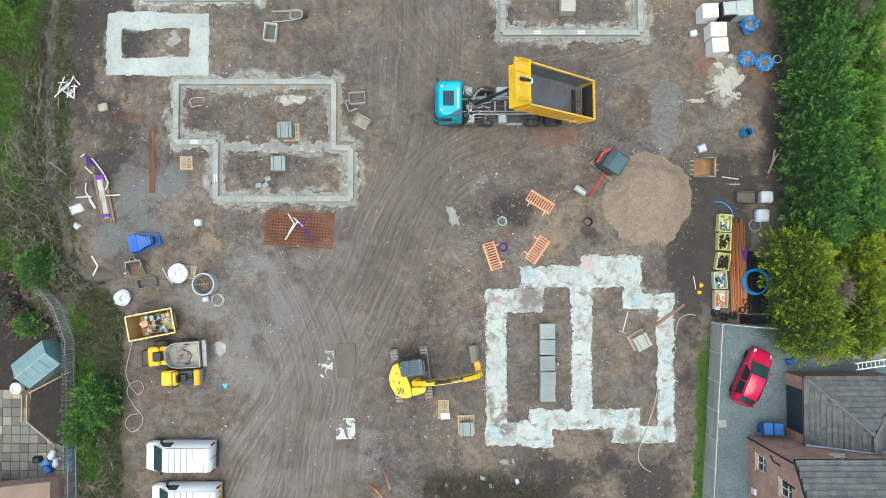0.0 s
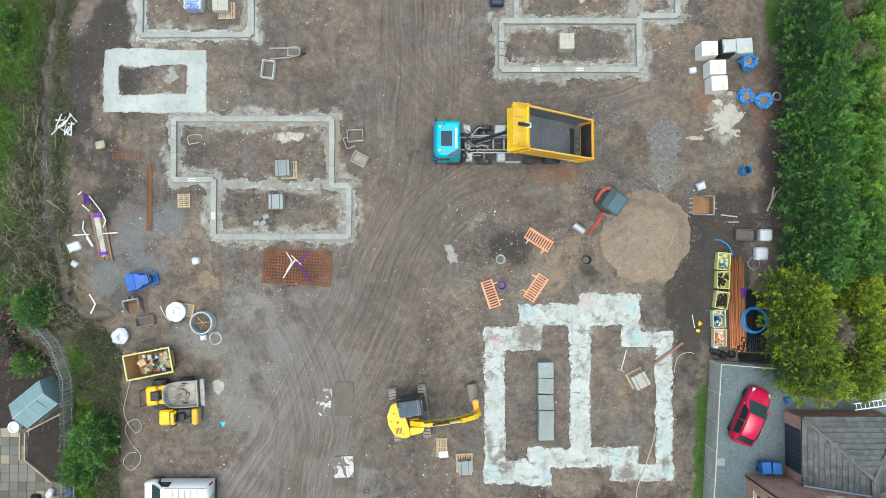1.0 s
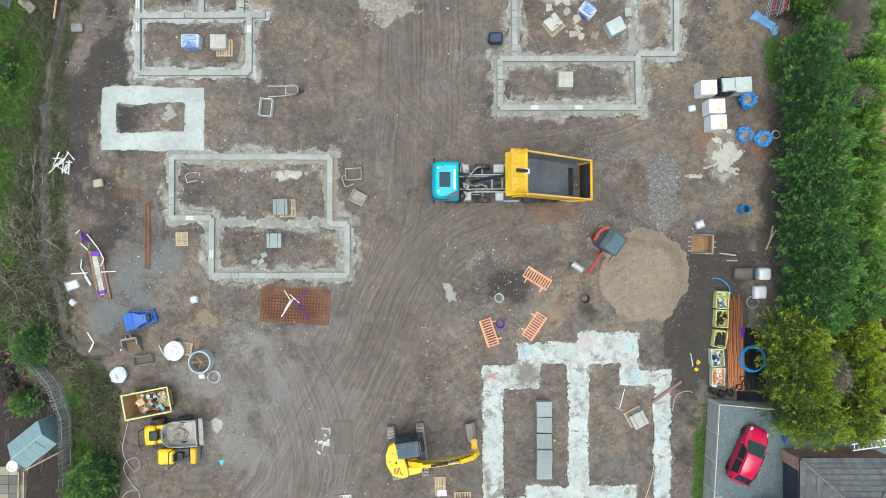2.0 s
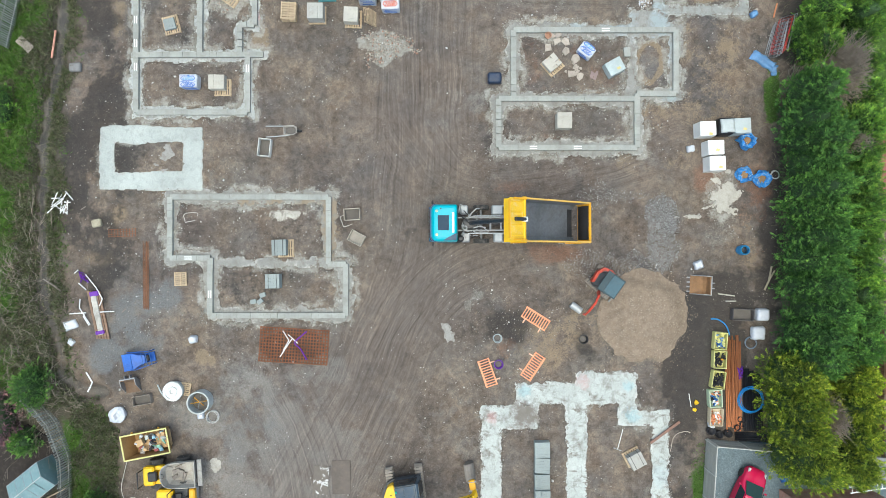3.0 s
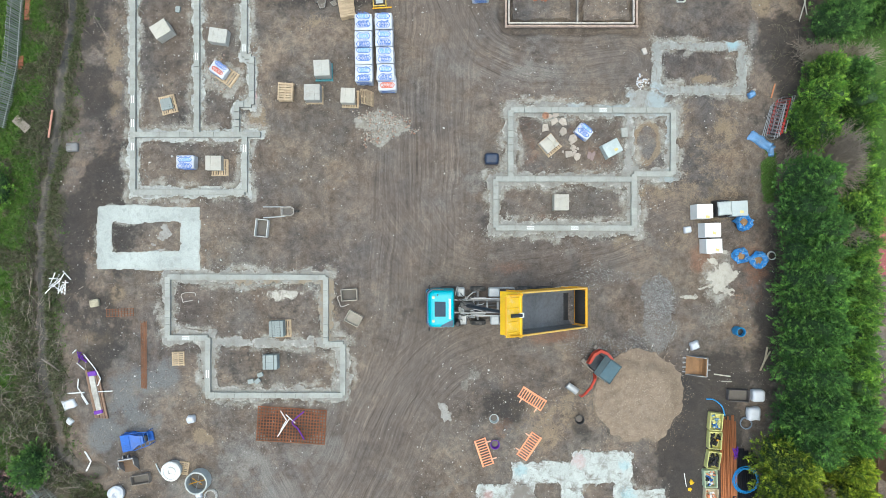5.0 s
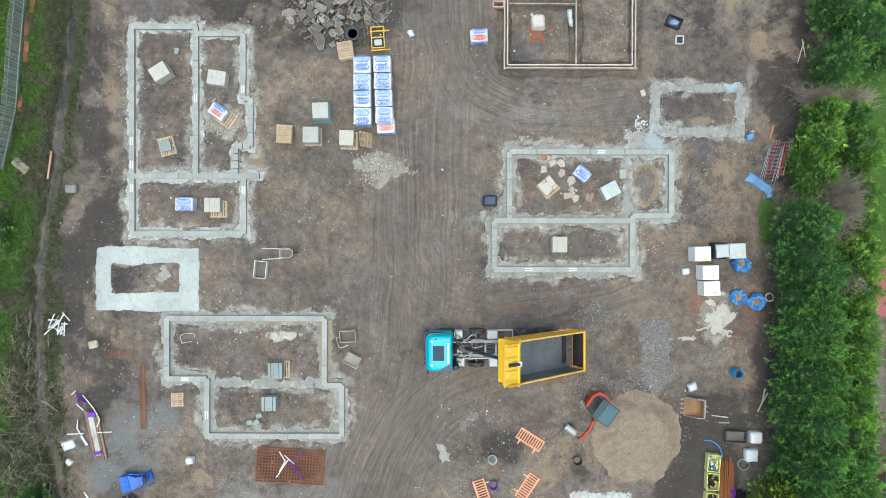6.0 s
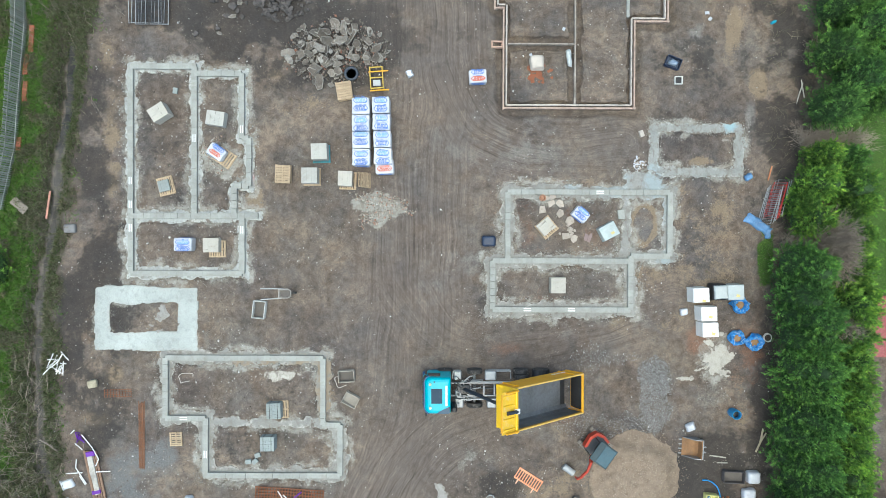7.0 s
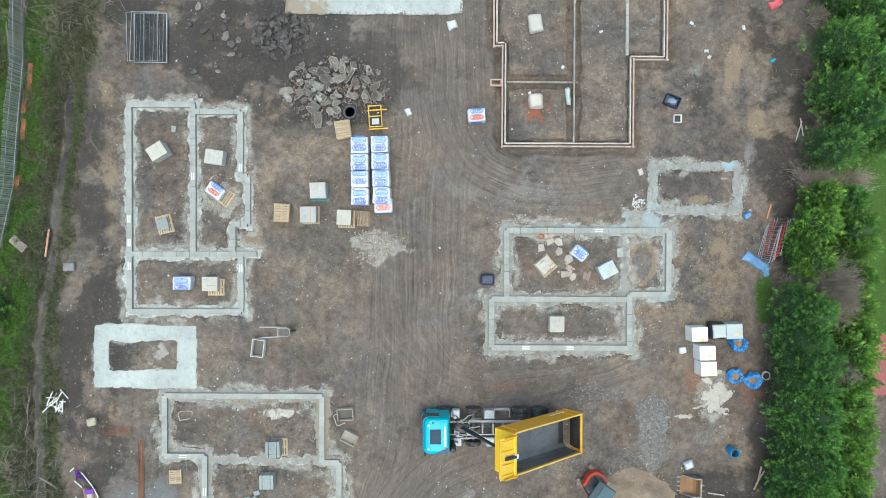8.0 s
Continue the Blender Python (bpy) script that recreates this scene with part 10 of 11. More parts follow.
part("wall", box(bmesh.new(), (0, 0, 1.2), (3.6, 3.4, 2.4), 0.02), BRICKWORK, dr)
part("roof", box(bmesh.new(), (0, 0, 2.46), (3.9, 3.7, 0.1), 0.02), stuff_mat("dark_blue_felt", (0.03, 0.04, 0.06), 0.8), dr, "dark blue-black roof")
# curved kerb beside the lawn
kb = thing("garden_edging", "curved pale stone edging beside a lawn", "edging", kind="structure")
for k in range(14):
    a = radians(150 - 9 * k)
    part("edging_stone", box(bmesh.new(), (0, 0, 0.14), (0.42, 0.3, 0.22), 0.02, Matrix.Translation((27.4 + 1.5 * math.cos(a) * 0.6, 17.2 + 2.0 * math.sin(a - 1.0), 0)) @ rot(0, 0, math.degrees(a))), stuff_mat("edging_stone", (0.36, 0.33, 0.30), 0.9, per_piece=0.15), kb)

# ---- gardens beyond the rough bank ----
SLAT = stuff_mat("grey_palings", (0.34, 0.345, 0.31), 0.85, vary=0.2, size=0.2, dirt=0.2, grain=(4, 4, 1), per_piece=0.3)


def paling_fence(pts, label, pitch=0.155, h=1.75, lean=0.0, w=0.095):
    t = thing("paling_fence", label, "fence", kind="structure")
    rng = random.Random(len(pts) + int(pts[0][1]))
    mesh = mesh_of(box(bmesh.new(), (0, 0, h / 2), (w, 0.022, h), 0.004), "paling", SLAT)
    for a, b in zip(pts, pts[1:]):
        a, b = Vector((*a, 0)), Vector((*b, 0))
        d = b - a
        turn = math.degrees(math.atan2(d.y, d.x))
        n = int(d.length / pitch)
        for k in range(n):
            p = a + d * (k + 0.5) / n
            ob = new("paling", mesh)
            ob.parent = t
            ob.matrix_basis = pose(p.x, p.y, height_at(p.x, p.y) - 0.05 + rng.uniform(-.02, .02), lean + rng.uniform(-1, 1), rng.uniform(-1.5, 1.5), turn)
        for z in (0.4, 1.35):
            m = Matrix.Translation((a + b) / 2 + Vector((0, 0, z))) @ rot(0, 0, turn)
            part("rail", box(bmesh.new(), (0, 0.03, 0), (d.length, 0.04, 0.07), 0.005, m), SLAT, t)
    return t


paling_fence([(-27.6, -3.6), (-26.1, -5.4), (-25.25, -7.7), (-25.1, -11.4), (-24.8, -21.0)], "grey paling fence at a garden edge")
paling_fence([(-28.0, 39.0), (-27.95, 32.4), (-28.45, 27.0), (-28.65, 24.0), (-29.6, 19.8)], "leaning grey paling fence above the bank", 0.14)
bk = thing("brick_edging", "row of red bricks along a fence foot", "edging", kind="structure")
for (x, y0, y1) in ((-27.6, 32.2, 30.2), (-27.95, 30.2, 28.6), (-28.0, 28.4, 26.8), (-28.45, 24.6, 23.6)):
    n = int((y0 - y1) / 0.23)
    for k in range(n):
        ob = new("brick", mesh_of(box(bmesh.new(), (0, 0, 0), (0.32, 0.21, 0.14), 0.012), "brick", stuff_mat("red_edging_brick", (0.36, 0.13, 0.08), 0.85, per_piece=0.3))) if k == 0 else new("brick", ob.data)
        ob.parent = bk
        ob.matrix_basis = pose(x - 0.02 * k, y0 - 0.23 * k, height_at(x, y0 - 0.23 * k) + 0.05, 0, 0, 3)

GREEN_GLASS = stuff_mat("greenhouse_glass", (0.165, 0.26, 0.27), 0.12, vary=0.15, size=0.4, dirt=0.25, dirt_col=(0.45, 0.5, 0.48), bump=0.0, spec=0.6)
gh = thing("greenhouse", "small greenhouse with milky green-blue panes", "greenhouse", (-26.9, -9.15, 0), 39)
for x in (-1.25, 1.25):
    for y in (-0.95, 0.95):
        part("post", box(bmesh.new(), (x, y, 0.85), (0.05, 0.05, 1.7), 0.008), GALV, gh)
for y in (-0.95, 0.95):
    part("eave_bar", box(bmesh.new(), (0, y, 1.7), (2.55, 0.05, 0.05), 0.008), GALV, gh)
    for k in range(4):
        part("side_pane", box(bmesh.new(), (-0.94 + 0.625 * k, y, 0.85), (0.6, 0.012, 1.6), 0), GREEN_GLASS, gh)
    for k in range(4):
        part("roof_pane", slab_quad(bmesh.new(), [(-1.24 + 0.625 * k, y, 1.72), (-0.64 + 0.625 * k, y, 1.72), (-0.64 + 0.625 * k, 0.0, 2.25), (-1.24 + 0.625 * k, 0.0, 2.25)], 0.006), GREEN_GLASS, gh)
    for k in range(5):
        part("rafter", tube(bmesh.new(), [(-1.25 + 0.625 * k, y, 1.72), (-1.25 + 0.625 * k, 0, 2.26)], 0.02, 4), GALV, gh)
part("ridge_bar", box(bmesh.new(), (0, 0, 2.27), (2.6, 0.06, 0.05), 0.01), GALV, gh)
for x in (-1.25, 1.25):
    part("gable_pane", prism(bmesh.new(), [(-0.95, 0.05), (0.95, 0.05), (0.95, 1.7), (0, 2.22), (-0.95, 1.7)], 0, x - 0.006, x + 0.006), GREEN_GLASS, gh)
part("roof_vent", slab_quad(bmesh.new(), [(0.1, -0.7, 1.93), (0.65, -0.7, 1.93), (0.65, -0.1, 2.27), (0.1, -0.1, 2.27)], 0.01), GREEN_GLASS, gh, "opened roof vent")

pt = thing("patio", "patio of mixed grey and buff paving slabs", "patio", kind="structure")
SLABS = [mesh_of(box(bmesh.new(), (0, 0, 0), (0.58, 0.58, 0.06), 0.012), "paving_slab", stuff_mat(nm, c, 0.9, vary=0.12, size=0.3, dirt=0.25, per_piece=0.2)) for nm, c in (("grey_slab", (0.165, 0.163, 0.14)), ("buff_slab", (0.31, 0.275, 0.20)), ("dark_slab", (0.115, 0.112, 0.098)))]
rng_t = random.Random(9)
for i in range(9):
    for j in range(13):
        x, y = -31.0 + 0.6 * i, -18.6 + 0.6 * j
        if x > -27.9 and y > -14.6 + 0.9 * (-26.0 - x):
            continue
        ob = new("paving_slab", SLABS[rng_t.choice((0, 0, 0, 1, 2))])
        ob.parent = pt
        ob.matrix_basis = pose(x, y, 0.0 + rng_t.uniform(-.004, .004), 0, 0, rng_t.uniform(-.4, .4))
bed = thing("flower_bed", "dark bare flower bed with timber edging", "flower bed", kind="structure")
part("soil_bed", prism(bmesh.new(), [(-28.2, -11.3), (-25.5, -9.9), (-25.3, -15.2), (-26.6, -14.6), (-28.3, -13.2)], 2, -0.1, 0.06), stuff_mat("bed_soil", (0.028, 0.023, 0.020), 0.95, vary=0.3, bump=0.8), bed, "dark bare soil")
part("soil_bed", prism(bmesh.new(), [(-31.5, -6.6), (-28.2, -5.6), (-26.6, -6.6), (-25.6, -8.4), (-26.2, -9.6), (-28.6, -11.0), (-31.5, -11.2)], 2, -0.1, 0.05), stuff_mat("bed_soil", (0.028, 0.023, 0.020), 0.95, vary=0.3, bump=0.8), bed, "dark bare soil")
for a, b in (((-28.3, -11.3), (-25.5, -9.85)), ((-28.4, -11.4), (-28.4, -13.2)), ((-28.4, -13.2), (-26.6, -14.7)), ((-28.75, -11.4), (-28.75, -13.2))):
    va, vb = Vector((*a, 0.1)), Vector((*b, 0.1))
    part("edging_board", box(bmesh.new(), (0, 0, 0), ((vb - va).length, 0.08, 0.2), 0.01, Matrix.Translation((va + vb) / 2) @ rot(0, 0, math.degrees(math.atan2((vb - va).y, (vb - va).x)))), stuff_mat("pale_timber_edge", (0.42, 0.33, 0.24), 0.85), bed)
bm = bmesh.new()
lathe(bm, [(0.3, 0), (0.34, 0.5), (0.38, 0.52), (0.38, 0.58), (0.30, 0.58), (0.28, 0.4), (0, 0.38)], 18)
solid("planter", bm, WHITE, "round white planter on a patio", "planter", (-28.9, -10.9, 0.03), 0)
lt = thing("lean_to", "brown tiled roof of a neighbouring house", "house", (-29.0, -18.9, 0), 6)
part("wall", box(bmesh.new(), (0, 0, 1.3), (7.4, 3.6, 2.6), 0.02), BRICKWORK, lt)
part("roof", slab_quad(bmesh.new(), [(-4.0, -2.1, 3.4), (4.0, -2.1, 3.4), (4.0, 2.1, 2.6), (-4.0, 2.1, 2.6)], 0.06), stuff_mat("brown_roof", (0.24, 0.17, 0.13), 0.85, vary=0.2, dirt=0.3), lt, "brown sloping roof")
part("skylight", slab_quad(bmesh.new(), [(2.0, -1.2, 3.3), (3.2, -1.2, 3.3), (3.2, 0.8, 2.92), (2.0, 0.8, 2.92)], 0.03), GREEN_GLASS, lt)
for k, (x, y, c) in enumerate(((-27.6, -15.7, BLACK), (-27.0, -15.9, TARP_BLUE), (-26.6, -15.4, WHITE_WRAP), (-26.3, -15.9, WHITE_WRAP), (-26.9, -16.3, BLUE))):
    shroud("garden_bag", (x, y, 0.03), 30 * k, (0.7, 0.5, 0.5), c, "bagged garden clutter on a patio", "bag", 90 + k, 0.1, 0.7, "garden clutter")
for k in range(2):
    solid("blue_crate", box(bmesh.new(), (0, 0, 0.3), (0.35, 0.7, 0.5), 0.04), BLUE, "blue box beside a paling fence", "box", (-25.25, -15.2 - 0.85 * k, 0.03), 0, "blue boxes")
conifer((-23.2, -11.6, 0), 1.35, 1.9, 2.6, SHRUB_LEAF, "rounded dark green evergreen bush on the bank", 300, count=9000, size=0.17, power=3.5, group="bank bushes", name="bush", low=0.1)
conifer((-24.2, -13.2, 0), 1.1, 1.6, 2.3, SHRUB_LEAF, "rounded dark green evergreen bush on the bank", 301, count=7000, size=0.17, power=3.5, group="bank bushes", name="bush", low=0.1)
HEATHER = leaf_mat("purple_heather", (0.05, 0.04, 0.05), (0.16, 0.09, 0.14), (0.28, 0.17, 0.24))
conifer((-29.6, -5.0, 0), 1.3, 2.2, 1.9, HEATHER, "purple-tinged shrub in a garden", 302, count=4500, size=0.18, power=3.0, group="garden shrubs", name="shrub", low=0.1)
conifer((-28.0, -6.6, 0), 0.9, 0.9, 1.4, SHRUB_LEAF, "low green garden shrub", 303, count=3000, size=0.17, power=3.0, group="garden shrubs", name="shrub", low=0.1)
conifer((-27.4, -3.0, 0), 1.2, 1.6, 2.0, SHRUB_LEAF, "dense green shrub on the garden edge", 304, count=5000, size=0.17, power=3.0, group="garden shrubs", name="shrub", low=0.1)
conifer((-29.6, 15.8, 0), 0.8, 1.6, 1.6, MID_LEAF, "pale flowering bush at the edge of the bank", 305, count=3000, size=0.17, power=3.0, group="garden shrubs", name="shrub", low=0.1)

# ---- heaps, rubble and scatter ----
def scatter(name, pts, sizes, material, label, category, seed, flat=0.6):
    """Many small stones as one mesh."""
    rng = np.random.default_rng(seed)
    base = np.array([(1, 0, 0), (-0.9, 0.1, 0), (0.1, 1, 0), (0, -0.95, 0), (0.1, 0, 1), (0, 0.1, -0.8)])
    tri = np.array([(0, 2, 4), (2, 1, 4), (1, 3, 4), (3, 0, 4), (2, 0, 5), (1, 2, 5), (3, 1, 5), (0, 3, 5)])
    n = len(pts)
    a = rng.random(n) * 2 * math.pi
    sc = sizes[:, None] * (0.6 + 0.7 * rng.random((n, 3))) * np.array([1, 0.75, flat])
    v = base[None] * sc[:, None, :] * (0.8 + 0.4 * rng.random((n, 6, 1)))
    ca, sa = np.cos(a)[:, None], np.sin(a)[:, None]
    x, y = v[:, :, 0] * ca - v[:, :, 1] * sa, v[:, :, 0] * sa + v[:, :, 1] * ca
    co = np.stack([x + pts[:, 0:1], y + pts[:, 1:2], v[:, :, 2] + pts[:, 2:3]], -1).reshape(-1, 3)
    idx = (tri[None] + (np.arange(n) * 6)[:, None, None]).reshape(-1)
    me = bpy.data.meshes.new(name)
    me.vertices.add(len(co))
    me.vertices.foreach_set("co", co.ravel())
    me.loops.add(len(idx))
    me.loops.foreach_set("vertex_index", idx)
    me.polygons.add(len(idx) // 3)
    me.polygons.foreach_set("loop_start", np.arange(0, len(idx), 3))
    me.update(calc_edges=True)
    me.materials.append(material)
    return tagged(new(name, me), label, category, kind="stuff")


def heights(x, y):
    i = np.clip(np.round((x + 33) / STEP).astype(int) + len(far), 0, nx - 1)
    j = np.clip(np.round((y + 25) / STEP).astype(int) + len(far), 0, ny - 1)
    return gz[j, i]


def island_mat(name, cols, rough=0.9):
    n = Nodes(name, rough, spec=0.25)
    geo = n.t.nodes.new("ShaderNodeNewGeometry")
    tone = n.ramp(geo.outputs["Random Per Island"], [(k / (len(cols) - 1), c) for k, c in enumerate(cols)])
    n.color(n.mix(1.0, tone, n.ramp(n.noise(0.15, 4), [(0.3, (0.8,) * 3), (0.7, (1.2,) * 3)]), "MULTIPLY"))
    return n.mat


PEBBLE = island_mat("gravel_pebbles", [(0.20, 0.150, 0.108), (0.26, 0.200, 0.145), (0.32, 0.255, 0.19), (0.43, 0.37, 0.30)])
GREY_PEBBLE = island_mat("grey_pebbles", [(0.11, 0.108, 0.105), (0.20, 0.197, 0.19), (0.31, 0.308, 0.30), (0.50, 0.50, 0.49)])
RUBBLE_BIT = island_mat("rubble_bits", [(0.11, 0.095, 0.08), (0.17, 0.15, 0.13), (0.26, 0.24, 0.21), (0.34, 0.325, 0.30), (0.50, 0.49, 0.46)])
CLOD = island_mat("earth_clods", [(0.085, 0.072, 0.060), (0.12, 0.10, 0.085), (0.17, 0.15, 0.125)])


def d_heap(x, y):
    d = np.hypot((x - 13.45) / 3.0, (y - 1.85) / 3.15) - 1.0
    return d * 3.0 + ragged(x, y, 0.3, 301, 0.9) + ragged(x, y, 0.75, 303, 2.6)


def heap_top(x, y):
    d = d_heap(x, y)
    return 0.04 + 0.85 * smooth(0.1, -1.5, d) + (fbm(x, y, 0.9, 4, 302) - 0.5) * 0.25 * smooth(0, -1, d)


HEAP = stuff_mat("brown_gravel", (0.255, 0.200, 0.150), 0.95, vary=0.35, size=0.12, dirt=0.4, dirt_col=(0.37, 0.31, 0.245), bump=0.9)
tagged(patch("mound", d_heap, (9.8, -1.8, 17.2, 5.6), 0.12, heap_top, HEAP, 0.15), "broad heap of brown pea gravel", "gravel mound")
rng_g = np.random.default_rng(3)
x, y = rng_g.uniform(9.6, 17.2, 17000), rng_g.uniform(-2.0, 5.8, 17000)
dd = d_heap(x, y)
keep = (dd < 0) | (rng_g.random(len(x)) < 0.25 * np.exp(-np.clip(dd, 0, 9) * 2.5))
x, y, dd = x[keep], y[keep], dd[keep]
z = np.where(dd < 0, heap_top(x, y), heights(x, y)) + 0.01
scatter("pea_gravel", np.stack([x, y, z], -1), 0.018 + 0.032 * rng_g.random(len(x)) ** 2, PEBBLE, "loose brown pea gravel over the heap", "gravel", 4)


def spread(fn, area, n, size, seed):
    """Places of stones where fn is high."""
    rng = np.random.default_rng(seed)
    x, y = rng.uniform(area[0], area[2], n), rng.uniform(area[1], area[3], n)
    keep = rng.random(n) < fn(x, y)
    x, y = x[keep], y[keep]
    return np.stack([x, y, heights(x, y) + 0.005], -1), size[0] + (size[1] - size[0]) * rng.random(len(x)) ** 3


def grey_spread(x, y):
    d = blob(x, y, 14.75, 8.3, 1.1, 1.7, 101, 0.3) + 0.75 * blob(x, y, 14.75, 6.6, 1.15, 1.9, 115, 0.4) + 0.3 * blob(x, y, 13.0, 5.2, 2.0, 0.9, 114, 0.8)
    return np.clip(d + 0.16 * blob(x, y, 10.2, 9.9, 1.7, 0.9, 102, 0.9) + 0.14 * blob(x, y, 12.3, 9.9, 1.6, 0.5, 116, 0.9) + 0.22 * blob(x, y, 9.7, 5.3, 1.6, 0.9, 113, 0.9), 0, 1)


p, s = spread(grey_spread, (7, 4, 17.5, 13), 95000, (0.018, 0.052), 5)
scatter("grey_gravel", p, s, GREY_PEBBLE, "spread grey gravel on brown earth", "gravel", 6)


def rubble_density(x, y):
    inner = 0.0
    for b in ((-20.5, 15.9, -13.8, 19.0), (-20.5, 19.8, -17, 29.1), (-16.2, 19.8, -14, 28.7), (-18.1, 6.0, -8.3, 9.3), (-15.4, 2.2, -7.2, 5.0), (5.1, 16.9, 12.3, 20.7), (4.1, 13.6, 12.6, 16.1), (4.8, 27.2, 8.8, 43), (9.5, 27.2, 12.6, 43)):
        inner = inner + smooth(0.1, -0.4, box_dist(x, y, *b))
    d = 0.06 + 0.6 * smooth(0.45, 0.7, fbm(x, y, 2.5, 4, 310)) + 0.4 * inner + 0.7 * blob(x, y, 3.6, 0.4, 4.5, 3.4, 103, 0.9) + 0.35 * blob(x, y, -22, 3, 3, 9, 311, 1.0)
    walls = np.minimum.reduce([d_f0(x, y), d_f1(x, y), d_f2(x, y)])
    d = d + 0.5 * smooth(0.7, 0.0, walls)
    for k in (d_a, d_b, d_f3, d_g):
        d = d * smooth(-0.02, 0.1, k(x, y))
    side, _ = along(x, y, ROAD_1)
    d = d * (1 - 0.75 * smooth(3.5, 1.5, np.abs(side)))
    ok = smooth(-0.4, 0.8, x - left_x(y)) * smooth(23.2, 22.2, x) * np.where((x > 16.9) & (y < -6.5), 0, 1) * np.where(np.hypot(x - 13.45, y - 1.85) < 2.9, 0, 1)
    ok = ok * (1 - 0.8 * smooth(1.2, 0.6, np.hypot((x - 17.6) / 2.6, (y + 1.6) / 4.4)))
    ok = ok * (1 - 0.9 * smooth(0.4, -0.5, box_dist(x, y, 9.9, 5.4, 13.4, 9.7)))
    return np.clip(d * ok * 0.55, 0, 1)


p, s = spread(rubble_density, (-27, -22, 23.4, 42), 110000, (0.012, 0.075), 7)
scatter("stony_scatter", p, s, RUBBLE_BIT, "scattered chips of stone and mortar", "stones", 8)
p, s = spread(lambda x, y: blob(x, y, -4.1, 19.9, 1.8, 1.15, 401, 1.0) + 0.8 * blob(x, y, -15.0, 23.5, 1.0, 1.0, 402, 0.9), (-17, 17.5, -1.5, 25.5), 26000, (0.02, 0.11), 71)
scatter("mortar_crumbs", p, s, island_mat("pale_mortar_crumbs", [(0.20, 0.175, 0.14), (0.33, 0.30, 0.25), (0.43, 0.405, 0.35), (0.30, 0.14, 0.09)]), "crumbled heap of old mortar and brick bits", "mortar", 72)
p, s = spread(lambda x, y: rubble_density(x, y) * 0.8 + 0.25 * blob(x, y, -13, 33.5, 6, 3, 87, 0.9), (-27, -22, 23.4, 42), 26000, (0.02, 0.075), 9)
scatter("earth_clods", p, s, CLOD, "trodden clods of dark earth", "clods", 10, 0.5)
p, s = spread(lambda x, y: rubble_density(x, y) * (0.1 + 0.5 * smooth(0.5, 0.66, fbm(x, y, 1.6, 5, 347))), (-27, -22, 23.4, 42), 9000, (0.025, 0.11), 11)
scatter("white_scraps", p, s, island_mat("white_scraps", [(0.5, 0.48, 0.45), (0.6, 0.59, 0.57), (0.66, 0.66, 0.65)], 0.7), "pale scraps of mortar and plastic", "scraps", 12, 0.3)


def rim_density(x, y):
    d = np.minimum.reduce([d_f0(x, y), d_f1(x, y), d_f2(x, y), d_b(x, y), d_f3(x, y) + 0.12])
    return smooth(0.42, 0.02, d) * smooth(-0.3, -0.05, d) * smooth(0.36, 0.56, fbm(x, y, 0.9, 4, 348))


p, s = spread(rim_density, (-22.6, -16, 21.6, 31.5), 260000, (0.015, 0.062), 75)
scatter("footing_crumbs", p + np.array([0, 0, 0.02]), s, island_mat("pale_concrete_crumbs", [(0.17, 0.155, 0.13), (0.28, 0.27, 0.24), (0.38, 0.375, 0.345), (0.47, 0.47, 0.44)]), "crumbs of concrete along ragged footing edges", "crumbs", 76, 0.5)


def chunk(at, s, turn, material, label, seed, group, tilt=(0, 0), name="concrete_chunk", category="rubble"):
    rng = random.Random(seed)
    n = rng.randint(4, 6)
    out = []
    for k in range(n):
        a = 2 * math.pi * (k + rng.uniform(-.22, .22)) / n + 0.6
        r = rng.uniform(0.85, 1.25)
        out.append((math.cos(a) * s[0] * r, math.sin(a) * s[1] * r))
    bm = bmesh.new()
    prism(bm, out, 2, 0, s[2])
    for f in bmesh.ops.bevel(bm, geom=bm.edges[:], offset=min(0.04, min(s) * 0.26), segments=1, affect="EDGES")["faces"]:
        f.material_index = 1
    for v in bm.verts:
        v.co += Vector((rng.uniform(-1, 1), rng.uniform(-1, 1), rng.uniform(-1, 1))) * min(s) * 0.05
    ob = solid(name, bm, material, label, category, at, turn, group)
    ob.data.materials.append(WORN_EDGE.get(material.name, material))
    ob.matrix_world = pose(*at, tilt[0], tilt[1], turn)
    return ob


DIRTY_CONC = stuff_mat("dirty_broken_concrete", (0.125, 0.108, 0.090), 0.95, vary=0.5, size=0.16, dirt=0.8, dirt_col=(0.27, 0.25, 0.22), bump=1.0, per_piece=0.4)
PALE_CONC = stuff_mat("fresh_broken_concrete", (0.29, 0.275, 0.245), 0.95, vary=0.4, size=0.13, dirt=0.9, dirt_col=(0.11, 0.095, 0.08), bump=1.0, per_piece=0.3)
OLD_CONC = stuff_mat("broken_concrete", (0.165, 0.148, 0.125), 0.95, vary=0.5, size=0.16, dirt=0.9, dirt_col=(0.34, 0.32, 0.285), bump=1.0, per_piece=0.5)
SLATE = stuff_mat("broken_tarmac", (0.082, 0.075, 0.072), 0.95, vary=0.4, size=0.12, dirt=0.3, bump=0.8, per_piece=0.4)
WORN_EDGE = {DIRTY_CONC.name: PALE_CONC, OLD_CONC.name: PALE_CONC}
PAVE = stuff_mat("pale_paving", (0.38, 0.335, 0.285), 0.9, vary=0.2, size=0.2, dirt=0.6, per_piece=0.15)
rng_r = random.Random(21)
placed = 0
